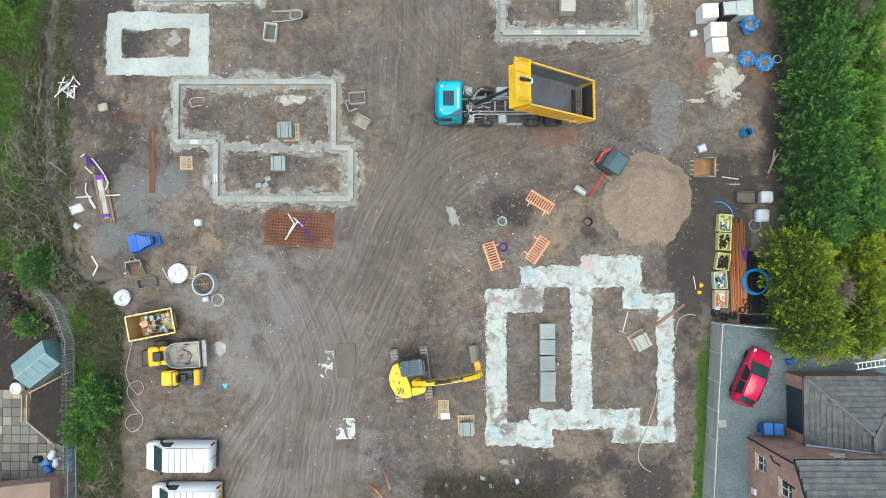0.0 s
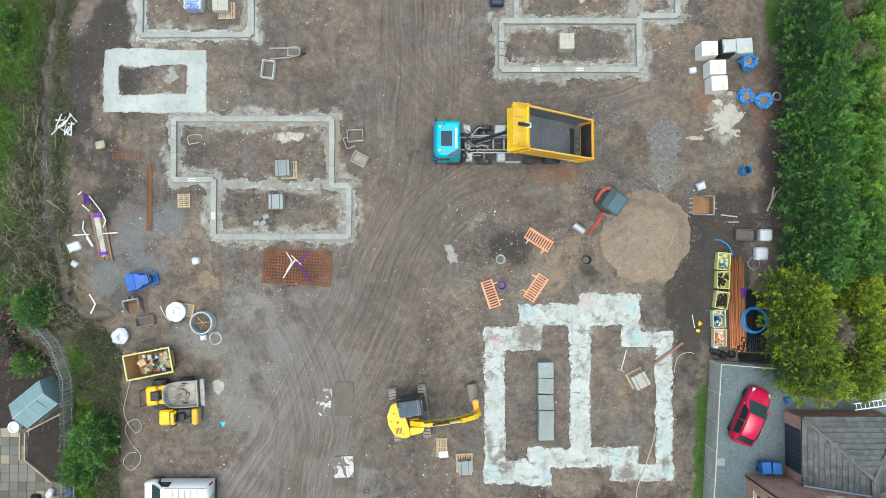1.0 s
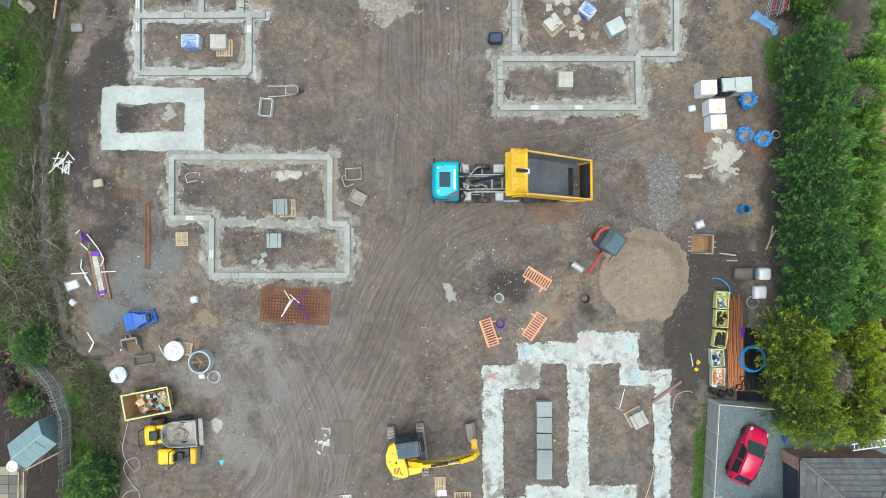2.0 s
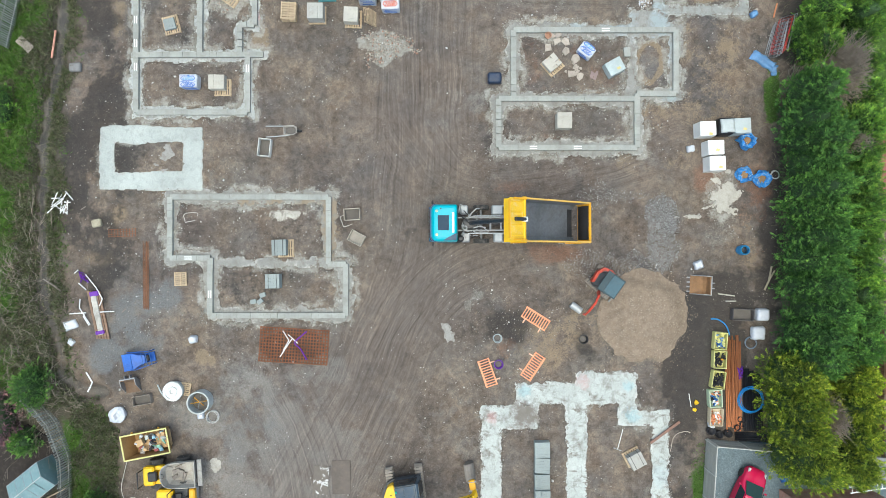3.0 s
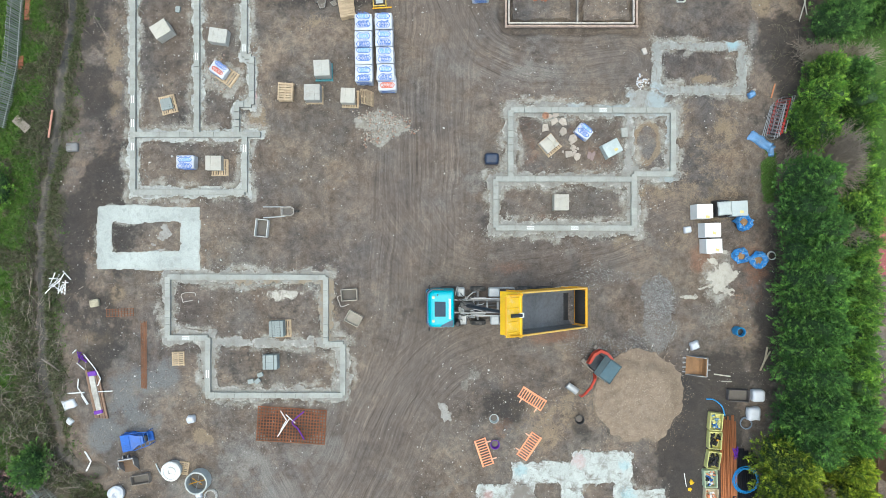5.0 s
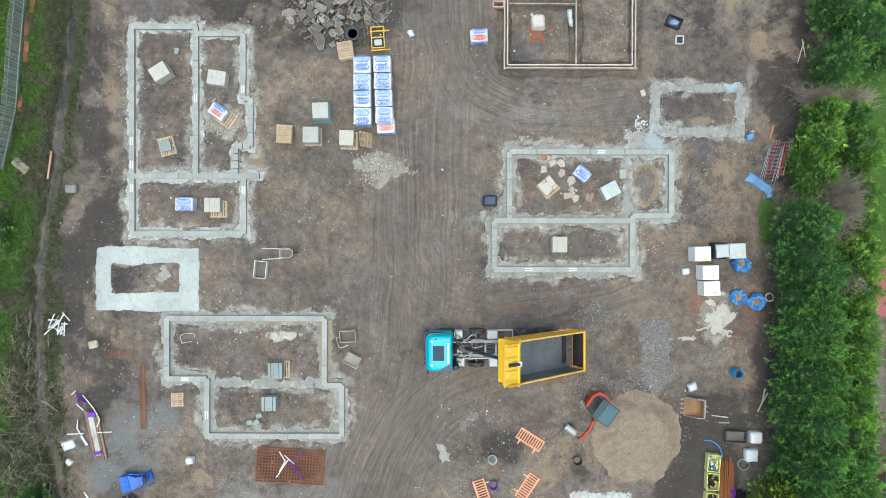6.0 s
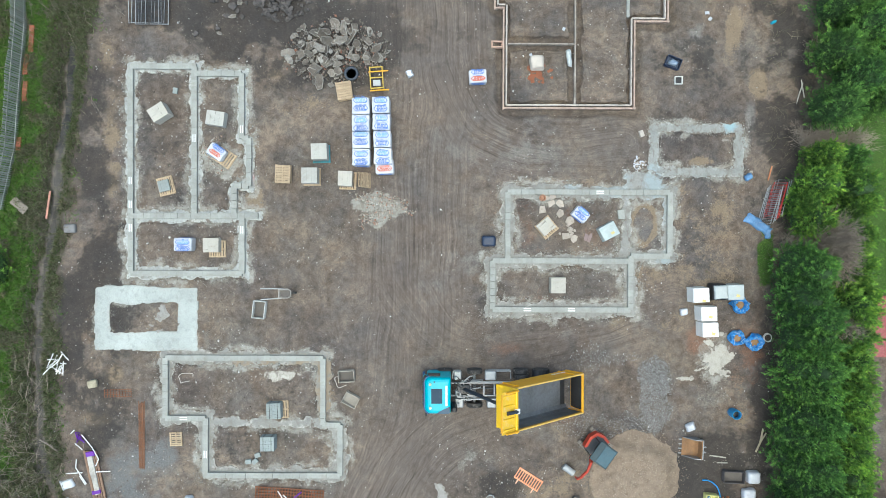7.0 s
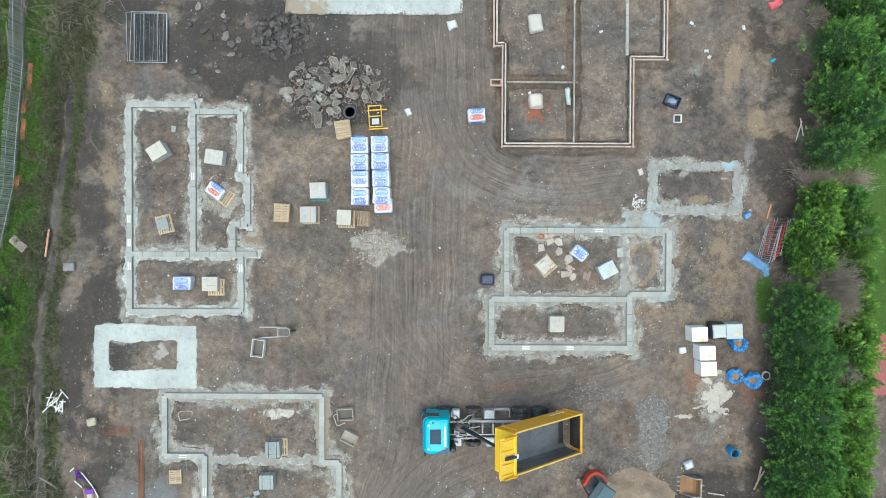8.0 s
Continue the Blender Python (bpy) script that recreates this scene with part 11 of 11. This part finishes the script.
while placed < 110:
    x, y = rng_r.uniform(-10.4, -3.3), rng_r.uniform(27.6, 32.6)
    f = math.hypot((x + 7.0) / 3.6, (y - 30.5) / 2.2)
    if f > 1 or (x > -6.6 and y < 29.8):
        continue
    big = rng_r.random() < 0.3
    s = (rng_r.uniform(0.3, 0.52), rng_r.uniform(0.2, 0.34), rng_r.uniform(0.12, 0.22)) if big else (rng_r.uniform(0.14, 0.3), rng_r.uniform(0.1, 0.24), rng_r.uniform(0.08, 0.2))
    chunk((x, y, 0.02 + 0.35 * max(0, 1 - f) * rng_r.random()), s, rng_r.uniform(0, 180), rng_r.choice((DIRTY_CONC, DIRTY_CONC, DIRTY_CONC, OLD_CONC, OLD_CONC, PALE_CONC)), "broken slab of old concrete in a heap", placed, "rubble heap", (rng_r.uniform(-26, 26), rng_r.uniform(-26, 26)))
    placed += 1
p, s = spread(lambda x, y: smooth(1.15, 0.7, np.hypot((x + 7.0) / 3.7, (y - 30.5) / 2.3)), (-11, 27.5, -3, 33.2), 5200, (0.02, 0.16), 73)
scatter("rubble_bits", p, s, island_mat("dark_rubble_bits", [(0.06, 0.052, 0.045), (0.11, 0.098, 0.082), (0.17, 0.155, 0.13), (0.28, 0.26, 0.23), (0.26, 0.11, 0.07)]), "broken bits between slabs of a rubble heap", "rubble", 74)
for k in range(230):
    a, r = rng_r.uniform(0, 6.28), rng_r.random() ** 0.6
    x, y = -10.6 + 2.0 * r * math.cos(a), 34.2 + 1.6 * r * math.sin(a)
    chunk((x, y, 0.02 + 0.3 * (1 - r)), (rng_r.uniform(0.09, 0.27), rng_r.uniform(0.07, 0.17), rng_r.uniform(0.06, 0.14)), rng_r.uniform(0, 180), SLATE, "broken piece of dark tarmac in a heap", 200 + k, "tarmac heap", (rng_r.uniform(-20, 20), rng_r.uniform(-20, 20)), "tarmac_chunk")
for k in range(26):
    x, y = rng_r.gauss(-14.6, 0.9), rng_r.gauss(34.0, 1.2)
    chunk((x, y, 0.0), (rng_r.uniform(0.1, 0.35), rng_r.uniform(0.1, 0.28), rng_r.uniform(0.08, 0.18)), rng_r.uniform(0, 180), OLD_CONC if k % 3 == 0 else SLATE, "half-buried lump of rubble", 400 + k, "half-buried rubble", name="rubble_lump")
for x, y, s, tw in ((7.0, 19.95, .33, 10), (7.6, 20.4, .3, 40), (8.2, 20.35, .33, 5), (8.25, 19.7, .3, 70), (7.3, 20.75, .2, 0), (8.85, 19.2, .36, 30), (8.6, 18.2, .34, 15), (9.2, 18.0, .28, 50), (7.7, 20.8, .22, 20), (8.9, 18.6, .25, 80)):
    chunk((x, y, 0.0), (s, s * 0.85, 0.09), tw, PAVE, "pale paving piece among block packs", int(x * 100), "pale paving pieces", name="paving_piece", category="paving")
for k in range(48):
    x, y = rng_r.gauss(13.5, 0.2), rng_r.gauss(23.05, 0.2)
    chunk((x, y, 0.0), (rng_r.uniform(.04, .1), rng_r.uniform(.03, .08), rng_r.uniform(.03, .08)), rng_r.uniform(0, 180), WHITE_WRAP if k % 2 else PAVE, "white scrap of broken board", 600 + k, "white scrap heap", name="board_scrap", category="scrap")

# earth left standing between the walls of the open trench, with cut edges
def bay_top(x, y):
    return (fbm(x, y, 3.0, 4, 50) - 0.5) * 0.12 + (fbm(x, y, 0.5, 3, 51) - 0.5) * 0.06 + 0.035 + (fbm(x, y, 0.25, 4, 350) - 0.5) * 0.05 - 0.14 * smooth(0.06, 0.26, d_f4(x, y) + ragged(x, y, 0.1, 352, 0.4))


def d_bay(x0, y0, x1, y1):
    return lambda x, y: np.maximum.reduce([-d_f4(x, y) - 0.05 + ragged(x, y, 0.1, 351, 0.3), d_f4(x, y) - 0.4, box_dist(x, y, x0, y0, x1, y1)])


for bay in ((4.4, 31.2, 9.1, 43.5), (4.4, 26.9, 9.1, 31.1), (9.2, 26.9, 13.1, 43.5), (13.2, 32.9, 15.3, 43.5)):
    tagged(patch("soil_bay", d_bay(*bay), bay, 0.1, bay_top, SOIL, 0.4), "grey-brown earth left standing inside a trenched foundation", "earth", kind="structure")

for k in range(12):
    x, y = rng_r.gauss(8.79, 0.35), rng_r.gauss(18.31, 0.22)
    chunk((x, y, height_at(x, y)), (rng_r.uniform(.08, .2), rng_r.uniform(.07, .15), rng_r.uniform(.05, .1)), rng_r.uniform(0, 180), PAVE, "crumbled pale stone on trodden earth", 700 + k, "crumbled stones", name="stone_piece", category="stone")
for k in range(4):
    x, y = 10.02 + 0.22 * (k % 2) + rng_r.uniform(-.1, .1), 18.02 + 0.2 * (k // 2) + rng_r.uniform(-.1, .1)
    chunk((x, y, height_at(x, y)), (0.22, 0.13, 0.06), rng_r.uniform(0, 180), stuff_mat("mauve_stone", (0.25, 0.19, 0.18), 0.9, vary=0.2, dirt=0.5), "mauve broken slab on trodden earth", 720 + k, "mauve slabs", name="stone_piece", category="stone")
solid("loose_block", box(bmesh.new(), (0, 0, 0.11), (0.44, 0.62, 0.22), 0.015), BLOCK, "grey block standing beside a footing", "block", (12.36, 19.64, -0.08), 4)
solid("loose_block", box(bmesh.new(), (0, 0, 0.1), (0.3, 0.44, 0.2), 0.02), PALE_BLOCK, "pale block dropped beside a footing", "block", (13.68, 25.11, height_at(13.68, 25.11)), 20)
solid("clay_pot", lathe(bmesh.new(), [(0.17, 0), (0.22, 0.28), (0.24, 0.3), (0.19, 0.31), (0.13, 0.1), (0, 0.09)], 18), stuff_mat("pinkish_clay", (0.38, 0.22, 0.15), 0.85, vary=0.2, dirt=0.4), "round pinkish clay pot inside a footing", "pot", (6.99, 20.73, height_at(6.99, 20.73)), 0)

# thin spills of mortar and dust, each with its own edge
SPILL = stained("mortar_spill", (0.42, 0.40, 0.35), [], 0.7, creep=0.05)
BROKEN_SLAB = stained("broken_floor_screed", (0.34, 0.33, 0.305), [], 0.9, creep=0.0)


def spill(fn, area, material, label, thick=0.03, seed=0):
    return tagged(patch("mortar_spill", fn, area, 0.09, lambda x, y: heights(x, y) + 0.03 - 0.06 * smooth(-0.22, 0.0, fn(x, y) + ragged(x, y, 0.25, 345, 0.25)), material, thick), label, "spill")


def d_blob(cx, cy, rx, ry, seed, rag=0.5):
    return lambda x, y: (np.hypot((x - cx) / rx, (y - cy) / ry) - 1 + (fbm(x, y, 0.55, 6, seed) - 0.5) * 3.2 * rag) * min(rx, ry)


PALE_SPILL = stained("pale_mortar_spill", (0.45, 0.43, 0.38), [], 0.3, (0.36, 0.335, 0.28), creep=-0.12)
main = d_blob(19.2, 9.9, 1.0, 1.3, 320, 0.75)
arm_1 = lambda x, y: seg_dist(x, y, (18.7, 9.4), (17.0, 8.9)) - 0.13 + ragged(x, y, 0.25, 321, 0.5)
arm_2 = lambda x, y: seg_dist(x, y, (15.7, 8.4), (17.2, 8.5)) - 0.13 + ragged(x, y, 0.22, 322, 0.5)
arm_3 = lambda x, y: seg_dist(x, y, (18.8, 10.6), (18.2, 11.5)) - 0.2 + ragged(x, y, 0.22, 323, 0.5)
spill(lambda x, y: np.minimum.reduce([main(x, y), arm_1(x, y), arm_2(x, y), arm_3(x, y)]), (15.2, 7.5, 21, 12.2), PALE_SPILL, "cream mortar spill on rusty soil")
spill(lambda x, y: box_dist(x + 0.12 * y, y, -0.05, -0.05, 0.75, 1.2) + ragged(x, y, 0.35, 325, 0.5), (-0.6, -0.5, 1.2, 1.7), BROKEN_SLAB, "pale flat stone on gravelly soil", 0.05)
spill(d_blob(-15.55, -8.2, 0.55, 0.55, 326, 0.4), (-16.6, -9.2, -14.6, -7.2), PALE_SPILL, "pale flat stone on dark earth", 0.05)


def torn_board(at, size, turn, label):
    """A thin sheet whose white skin has mostly worn off."""
    bm = bmesh.new()
    box(bm, (0, 0, 0), (size[0], size[1], 0.03), 0.008)
    solid("torn_board", bm, TORN, label, "board", (at[0], at[1], height_at(*at) + 0.05), turn, "torn boards")


def torn_mat():
    n = Nodes("torn_white_board", 0.8, spec=0.3)
    flake = n.ramp(n.noise(0.7, 7, 0.62, dist=0.9), [(0.50, (0,) * 3), (0.53, (1,) * 3)])
    soil_tone = n.mix(n.noise(0.3, 6, 0.7), (0.11, 0.095, 0.082), (0.19, 0.165, 0.14))
    n.color(n.mix(flake, soil_tone, n.mix(n.noise(0.4, 4), (0.40, 0.39, 0.37), (0.60, 0.60, 0.58))))
    n.bump(flake, 0.3, 0.01)
    return n.mat


TORN = torn_mat()
spill(d_blob(6.75, 29.1, 0.85, 0.5, 349, 0.7), (5.4, 28.2, 8.1, 29.9), stuff_mat("brick_dust", (0.23, 0.085, 0.045), 0.95, vary=0.3, size=0.2, dirt=0.8, dirt_col=(0.14, 0.085, 0.06), bump=0.8), "reddish brick dust beside a bulk bag", 0.03)
torn_board((-8.35, -9.35), (1.0, 1.9), -3, "worn board with torn white skin lying on earth")
torn_board((-7.0, -13.7), (1.3, 1.4), 2, "square worn board with torn white skin")
spill(d_blob(3.7, -15.9, 0.9, 0.3, 330, 0.7), (2.2, -16.8, 5.2, -15.0), BROKEN_SLAB, "pale spill of concrete below a footing", 0.04)
spill(d_blob(-10.7, 8.6, 1.7, 0.42, 332, 0.5), (-13.2, 7.6, -8.4, 9.5), SPILL, "cream spilt concrete inside a footing", 0.04)
spill(d_blob(19.6, 24.7, 0.5, 0.25, 333, 0.8), (18.6, 24, 20.6, 25.4), SPILL, "lump of spilt concrete", 0.05)
spill(d_blob(21.3, 24.9, 0.2, 0.6, 334, 0.8), (20.7, 23.7, 21.9, 26.0), SPILL, "lump of spilt concrete", 0.05)
spill(d_blob(21.25, 22.9, 0.2, 0.55, 335, 0.8), (20.7, 21.9, 21.9, 24.0), SPILL, "lump of spilt concrete", 0.05)
spill(d_blob(-19.0, 12.4, 0.5, 0.9, 336, 1.0), (-20, 11.2, -17.9, 13.6), BROKEN_SLAB, "pale splash of concrete inside a footing ring", 0.03)

# ---- brush, grass and bramble on the rough edges ----
GRASS_TRIS = np.array([((0, -0.05, 0), (0, 0.05, 0), (0.25, 0.0, 1.0)), ((0, -0.05, 0), (0, 0.05, 0), (-0.45, 0.2, 0.75)), ((0, -0.05, 0), (0, 0.05, 0), (0.1, -0.5, 0.7)), ((0, -0.05, 0), (0, 0.05, 0), (0.55, 0.35, 0.55)), ((0, -0.05, 0), (0, 0.05, 0), (-0.2, -0.45, 0.85))])


def tufts(name, pts, sizes, material, label, category, seed):
    rng = np.random.default_rng(seed)
    n = len(pts)
    a = rng.random(n) * 2 * math.pi
    t = GRASS_TRIS.reshape(-1, 3)
    ca, sa = np.cos(a)[:, None], np.sin(a)[:, None]
    lean = rng.normal(size=(n, 2)) * 0.35
    w = 1 + 1.2 * rng.random((n, 1))
    x = (t[None, :, 0] * ca - t[None, :, 1] * sa * w) + t[None, :, 2] * lean[:, 0:1]
    y = (t[None, :, 0] * sa + t[None, :, 1] * ca * w) + t[None, :, 2] * lean[:, 1:2]
    z = np.broadcast_to(t[None, :, 2], x.shape)
    co = np.stack([x, y, z], -1) * sizes[:, None, None] + pts[:, None, :]
    idx = np.arange(n * 15)
    me = bpy.data.meshes.new(name)
    me.vertices.add(n * 15)
    me.vertices.foreach_set("co", co.ravel())
    me.loops.add(n * 15)
    me.loops.foreach_set("vertex_index", idx)
    me.polygons.add(n * 5)
    me.polygons.foreach_set("loop_start", np.arange(0, n * 15, 3))
    me.update(calc_edges=True)
    me.materials.append(material)
    return tagged(new(name, me), label, category, kind="stuff")


def bank(x, y):
    return smooth(0.15, 0.55, line_dist(x, y, DITCH) + ragged(x, y, 0.2, 112, 0.8)) * smooth(0.9, -0.5, x - left_x(y) + ragged(x, y, 1.0, 54, 1.6)) * np.where((x < -25.3) & (y < -4.5), 0, 1)


GREEN_BLADE = island_mat("grass_blades", [(0.044, 0.100, 0.016), (0.084, 0.185, 0.026), (0.15, 0.25, 0.045)], 0.7)
STRAW_BLADE = island_mat("dry_grass_blades", [(0.062, 0.082, 0.034), (0.12, 0.13, 0.07), (0.22, 0.215, 0.135), (0.075, 0.12, 0.034)], 0.8)


p, s = spread(lambda x, y: bank(x, y) * green_at(x, y), (-32, -22, -22, 42), 70000, (0.14, 0.4), 20)
tufts("rough_grass", p, s, GREEN_BLADE, "rough green grass on the bank", "grass", 21)
p, s = spread(lambda x, y: bank(x, y) * (1 - 0.97 * green_at(x, y)), (-32, -22, -22, 42), 50000, (0.2, 0.5), 22)
tufts("dry_grass", p, s, STRAW_BLADE, "dry straw-coloured grass and stalks", "grass", 23)
OLIVE_BLADE = island_mat("olive_undergrowth_blades", [(0.030, 0.056, 0.018), (0.055, 0.090, 0.026), (0.092, 0.120, 0.040), (0.15, 0.145, 0.075)], 0.7)
p, s = spread(lambda x, y: bank(x, y) * (1 - 0.8 * green_at(x, y)) * (0.45 + 0.55 * smooth(0.4, 0.6, fbm(x, y, 1.1, 4, 346))), (-32, -22, -22, 42), 60000, (0.14, 0.42), 222)
tufts("undergrowth", p, s, OLIVE_BLADE, "low olive-green undergrowth among brambles", "undergrowth", 223)
p, s = spread(lambda x, y: np.clip(smooth(0.75, 0.3, np.abs(x - np.interp(y, [-20, -6], [16.7, 17.5])) + ragged(x, y, 0.25, 107, 0.6)) * smooth(-6.2, -7.5, y) + blob(x, y, 22.2, 16.8, 0.6, 2.0, 106, 0.5), 0, 1), (15.8, -22, 23.4, 20), 22000, (0.08, 0.25), 24)
tufts("weeds", p, s, GREEN_BLADE, "weedy grass strip along a fence", "grass", 25)
LAWN_BLADE = island_mat("lawn_blades", [(0.075, 0.17, 0.026), (0.11, 0.24, 0.04), (0.16, 0.30, 0.06)], 0.7)
p, s = spread(lambda x, y: smooth(26.6, 27.6, x) * smooth(10, 12, y) * 0.8, (26.4, 9, 32, 42), 17000, (0.07, 0.14), 26)
tufts("lawn", p, s, LAWN_BLADE, "short bright green lawn", "grass", 27)
p, s = spread(lambda x, y: smooth(-0.2, 0.4, x - left_x(y)) * smooth(1.6, 0.3, x - left_x(y)) * np.clip(smooth(0.5, 0.62, fbm(x, y, 1.3, 4, 340)) + 1.0 * blob(x, y, -26.0, 7.1, 0.5, 1.3, 425, 0.5) + blob(x, y, -26.0, 5.0, 0.5, 0.8, 426, 0.5), 0, 1), (-27, -10, -22, 36), 12000, (0.1, 0.3), 28)
tufts("weeds", p, s, GREEN_BLADE, "weeds along the muddy ditch", "grass", 29)


def brambles(name, fn, area, n, size, material, label, seed, height=0.6):
    """Arching bare stems as one mesh of thin three-sided bars."""
    rng = np.random.default_rng(seed)
    x, y = rng.uniform(area[0], area[2], n), rng.uniform(area[1], area[3], n)
    keep = rng.random(n) < fn(x, y)
    x, y = x[keep], y[keep]
    z = heights(x, y)
    k = len(x)
    a, ln = rng.random(k) * 2 * math.pi, size[0] + (size[1] - size[0]) * rng.random(k)
    top = height * (0.4 + 0.8 * rng.random(k))
    verts, faces = [], []
    for i in range(k):
        d = (math.cos(a[i]), math.sin(a[i]))
        s = (-d[1], d[0])
        wob = rng.uniform(-.15, .15)
        rows = []
        for q in range(4):
            f = q / 3
            cx, cy = x[i] + d[0] * ln[i] * f + s[0] * wob * math.sin(3 * f), y[i] + d[1] * ln[i] * f + s[1] * wob * math.sin(3 * f)
            cz = z[i] + top[i] * 4 * f * (1.05 - f) * 0.8
            w = 0.010 * (1.2 - 0.7 * f)
            rows.append(len(verts))
            verts += [(cx + s[0] * w, cy + s[1] * w, cz), (cx - s[0] * w, cy - s[1] * w, cz), (cx, cy, cz + w * 1.6)]
        for b0, b1 in zip(rows, rows[1:]):
            faces += [(b0, b0 + 1, b1 + 1, b1), (b0 + 1, b0 + 2, b1 + 2, b1 + 1), (b0 + 2, b0, b1, b1 + 2)]
    ob = new(name, raw(name, verts, faces, material))
    return tagged(ob, label, "brambles", kind="stuff")


STEM = island_mat("bramble_stems", [(0.058, 0.052, 0.034), (0.11, 0.10, 0.066), (0.16, 0.148, 0.10), (0.23, 0.21, 0.155)])
brambles("brambles", lambda x, y: bank(x, y) * (1 - 0.95 * green_at(x, y)), (-31, -21, -22.5, 42), 8500, (0.3, 1.0), STEM, "tangled leafless brambles on the bank", 31)
brambles("cut_brush", lambda x, y: blob(x, y, 2.0, -18.6, 4.6, 1.7, 341, 0.6), (-4, -21, 8, -16), 6500, (0.3, 1.2), STEM, "heap of cut brush at the site edge", 32, 0.8)
brambles("hedge_litter", lambda x, y: smooth(21.8, 22.6, x) * smooth(24.5, 23.5, x) * smooth(6, 10, y), (21.5, 5, 25, 40), 700, (0.3, 0.8), STEM, "bare twigs along the hedge foot", 33, 0.5)
p, s = spread(lambda x, y: blob(x, y, 2.5, -18.8, 5, 1.8, 342, 0.7) * 0.6, (-4, -21, 8, -16), 2400, (0.1, 0.3), 34)
tufts("brush_weeds", p, s, STRAW_BLADE, "dry weeds in a brush heap", "grass", 35)
for k, (x, y) in enumerate(((2.2, -17.0), (0.9, -17.6), (-0.2, -17.4), (4.5, -17.2), (2.8, -17.5), (-0.8, -18.2))):
    shroud("white_bag", (x, y, 0.1), 40 * k, (0.4, 0.3, 0.15), WHITE_WRAP if k % 2 else GREY_LINER, "scrap of pale plastic in cut brush", "bag", 110 + k, 0.09, 0.6, "plastic scraps")
bare_shrub((-27.8, 36.0, 0), 2.2, 1.8, 160, 41, "leafless scrub above the ditch", (1.2, 1.5), roots=0.8)
bare_shrub((-24.6, 36.5, 0), 1.8, 1.6, 140, 42, "leafless scrub above the ditch", (1.2, 1.2), roots=0.8)
bare_shrub((-28.2, 2.5, 0), 1.8, 1.3, 150, 43, "leafless scrub on the bank", (1.0, 2.0), roots=0.8)
bare_shrub((-26.9, -4.0, 0), 1.6, 1.3, 120, 44, "leafless scrub on the bank", (1.0, 1.5), roots=0.8)
bare_shrub((-23.8, -18.6, 0), 1.3, 1.2, 130, 45, "leafless scrub on the bank", (1.0, 1.5), roots=0.8)

# ---- laid blocks and bricks ----
TRENCH = block_mesh((0.450, 0.36, 0.24), BLOCK, "block", 0.005)
for nm, lines, lab, sd in (("block_wall", F0, "low grey block walls of a house plan at ground level", 1), ("block_wall", F1, "low grey block walls stepped round two rooms", 2), ("block_wall", F2, "low grey block walls on a stained footing", 3)):
    w = thing(nm, lab, "wall", kind="structure")
    for i, l in enumerate(lines):
        lay(w, "block", TRENCH, l, 0.452, 0.02, seed=sd * 10 + i)


def inset(pts, d):
    """The same line moved to its right by d, with square corners."""
    out = []
    for i, p in enumerate(pts):
        p = Vector(p)
        a = (p - Vector(pts[i - 1])).normalized() if i else None
        b = (Vector(pts[i + 1]) - p).normalized() if i < len(pts) - 1 else None
        na = Vector((a.y, -a.x)) if a else None
        nb = Vector((b.y, -b.x)) if b else None
        off = na + nb if (na and nb and abs(a.dot(b)) < 0.5) else (na or nb)
        out.append(tuple(p - off * d))
    return out


cw = thing("cavity_wall", "low cavity wall of buff brick and pale block in an open trench", "wall", kind="structure")
bm = bmesh.new()
rngb = random.Random(8)
for a, b in zip(F4_OUT, F4_OUT[1:]):
    a, b = Vector((*a, 0)), Vector((*b, 0))
    d = b - a
    turn = math.degrees(math.atan2(d.y, d.x))
    n = int(d.length / 0.225)
    for i in range(n):
        p = a + d * ((i + 0.5) / n)
        for z in (-0.13, -0.055, 0.02, 0.095):
            q = p + d.normalized() * (0.11 if int(z * 1000) % 2 else 0)
            box(bm, (0, 0, 0), (0.213, 0.102, 0.065), 0, Matrix.Translation((q.x, q.y, z + rngb.uniform(-.003, .003))) @ rot(0, 0, turn + rngb.uniform(-.5, .5)))
tagged(part("brickwork", bm, stuff_mat("laid_brick", (0.40, 0.305, 0.25), 0.9, vary=0.3, size=0.08, dirt=0.2), cw), kind="stuff")
PALE_UNIT = block_mesh((0.43, 0.1, 0.3), PALE_BLOCK, "block")
inner_line = inset(F4_OUT, 0.2)
lay(cw, "block", PALE_UNIT, inner_line, 0.445, -0.02, seed=3)
MUDDY_UNIT = block_mesh((0.43, 0.1, 0.3), stuff_mat("muddy_block", (0.31, 0.28, 0.245), 0.9, vary=0.3, size=0.2, dirt=0.6, per_piece=0.25), "block")
for i, l in enumerate(F4_IN):
    lay(cw, "block", MUDDY_UNIT, l, 0.445, -0.02, seed=20 + i)
lay(cw, "block", block_mesh((0.43, 0.2, 0.3), BLOCK, "block"), [(12.72, 33.0), (12.72, 44.0)], 0.445, -0.03, seed=30)
bm = bmesh.new()
for x, y, sx, sy in ((0, 0.19, 0.8, 0.1), (0, -0.19, 0.8, 0.1), (-0.35, 0, 0.1, 0.3), (0.35, 0, 0.1, 0.3)):
    box(bm, (x, y, 0), (sx, sy, 0.32), 0.01, Matrix.Translation((3.88, 31.12, -0.02)))
part("pier", bm, BRICK, cw, "hollow brick pier")
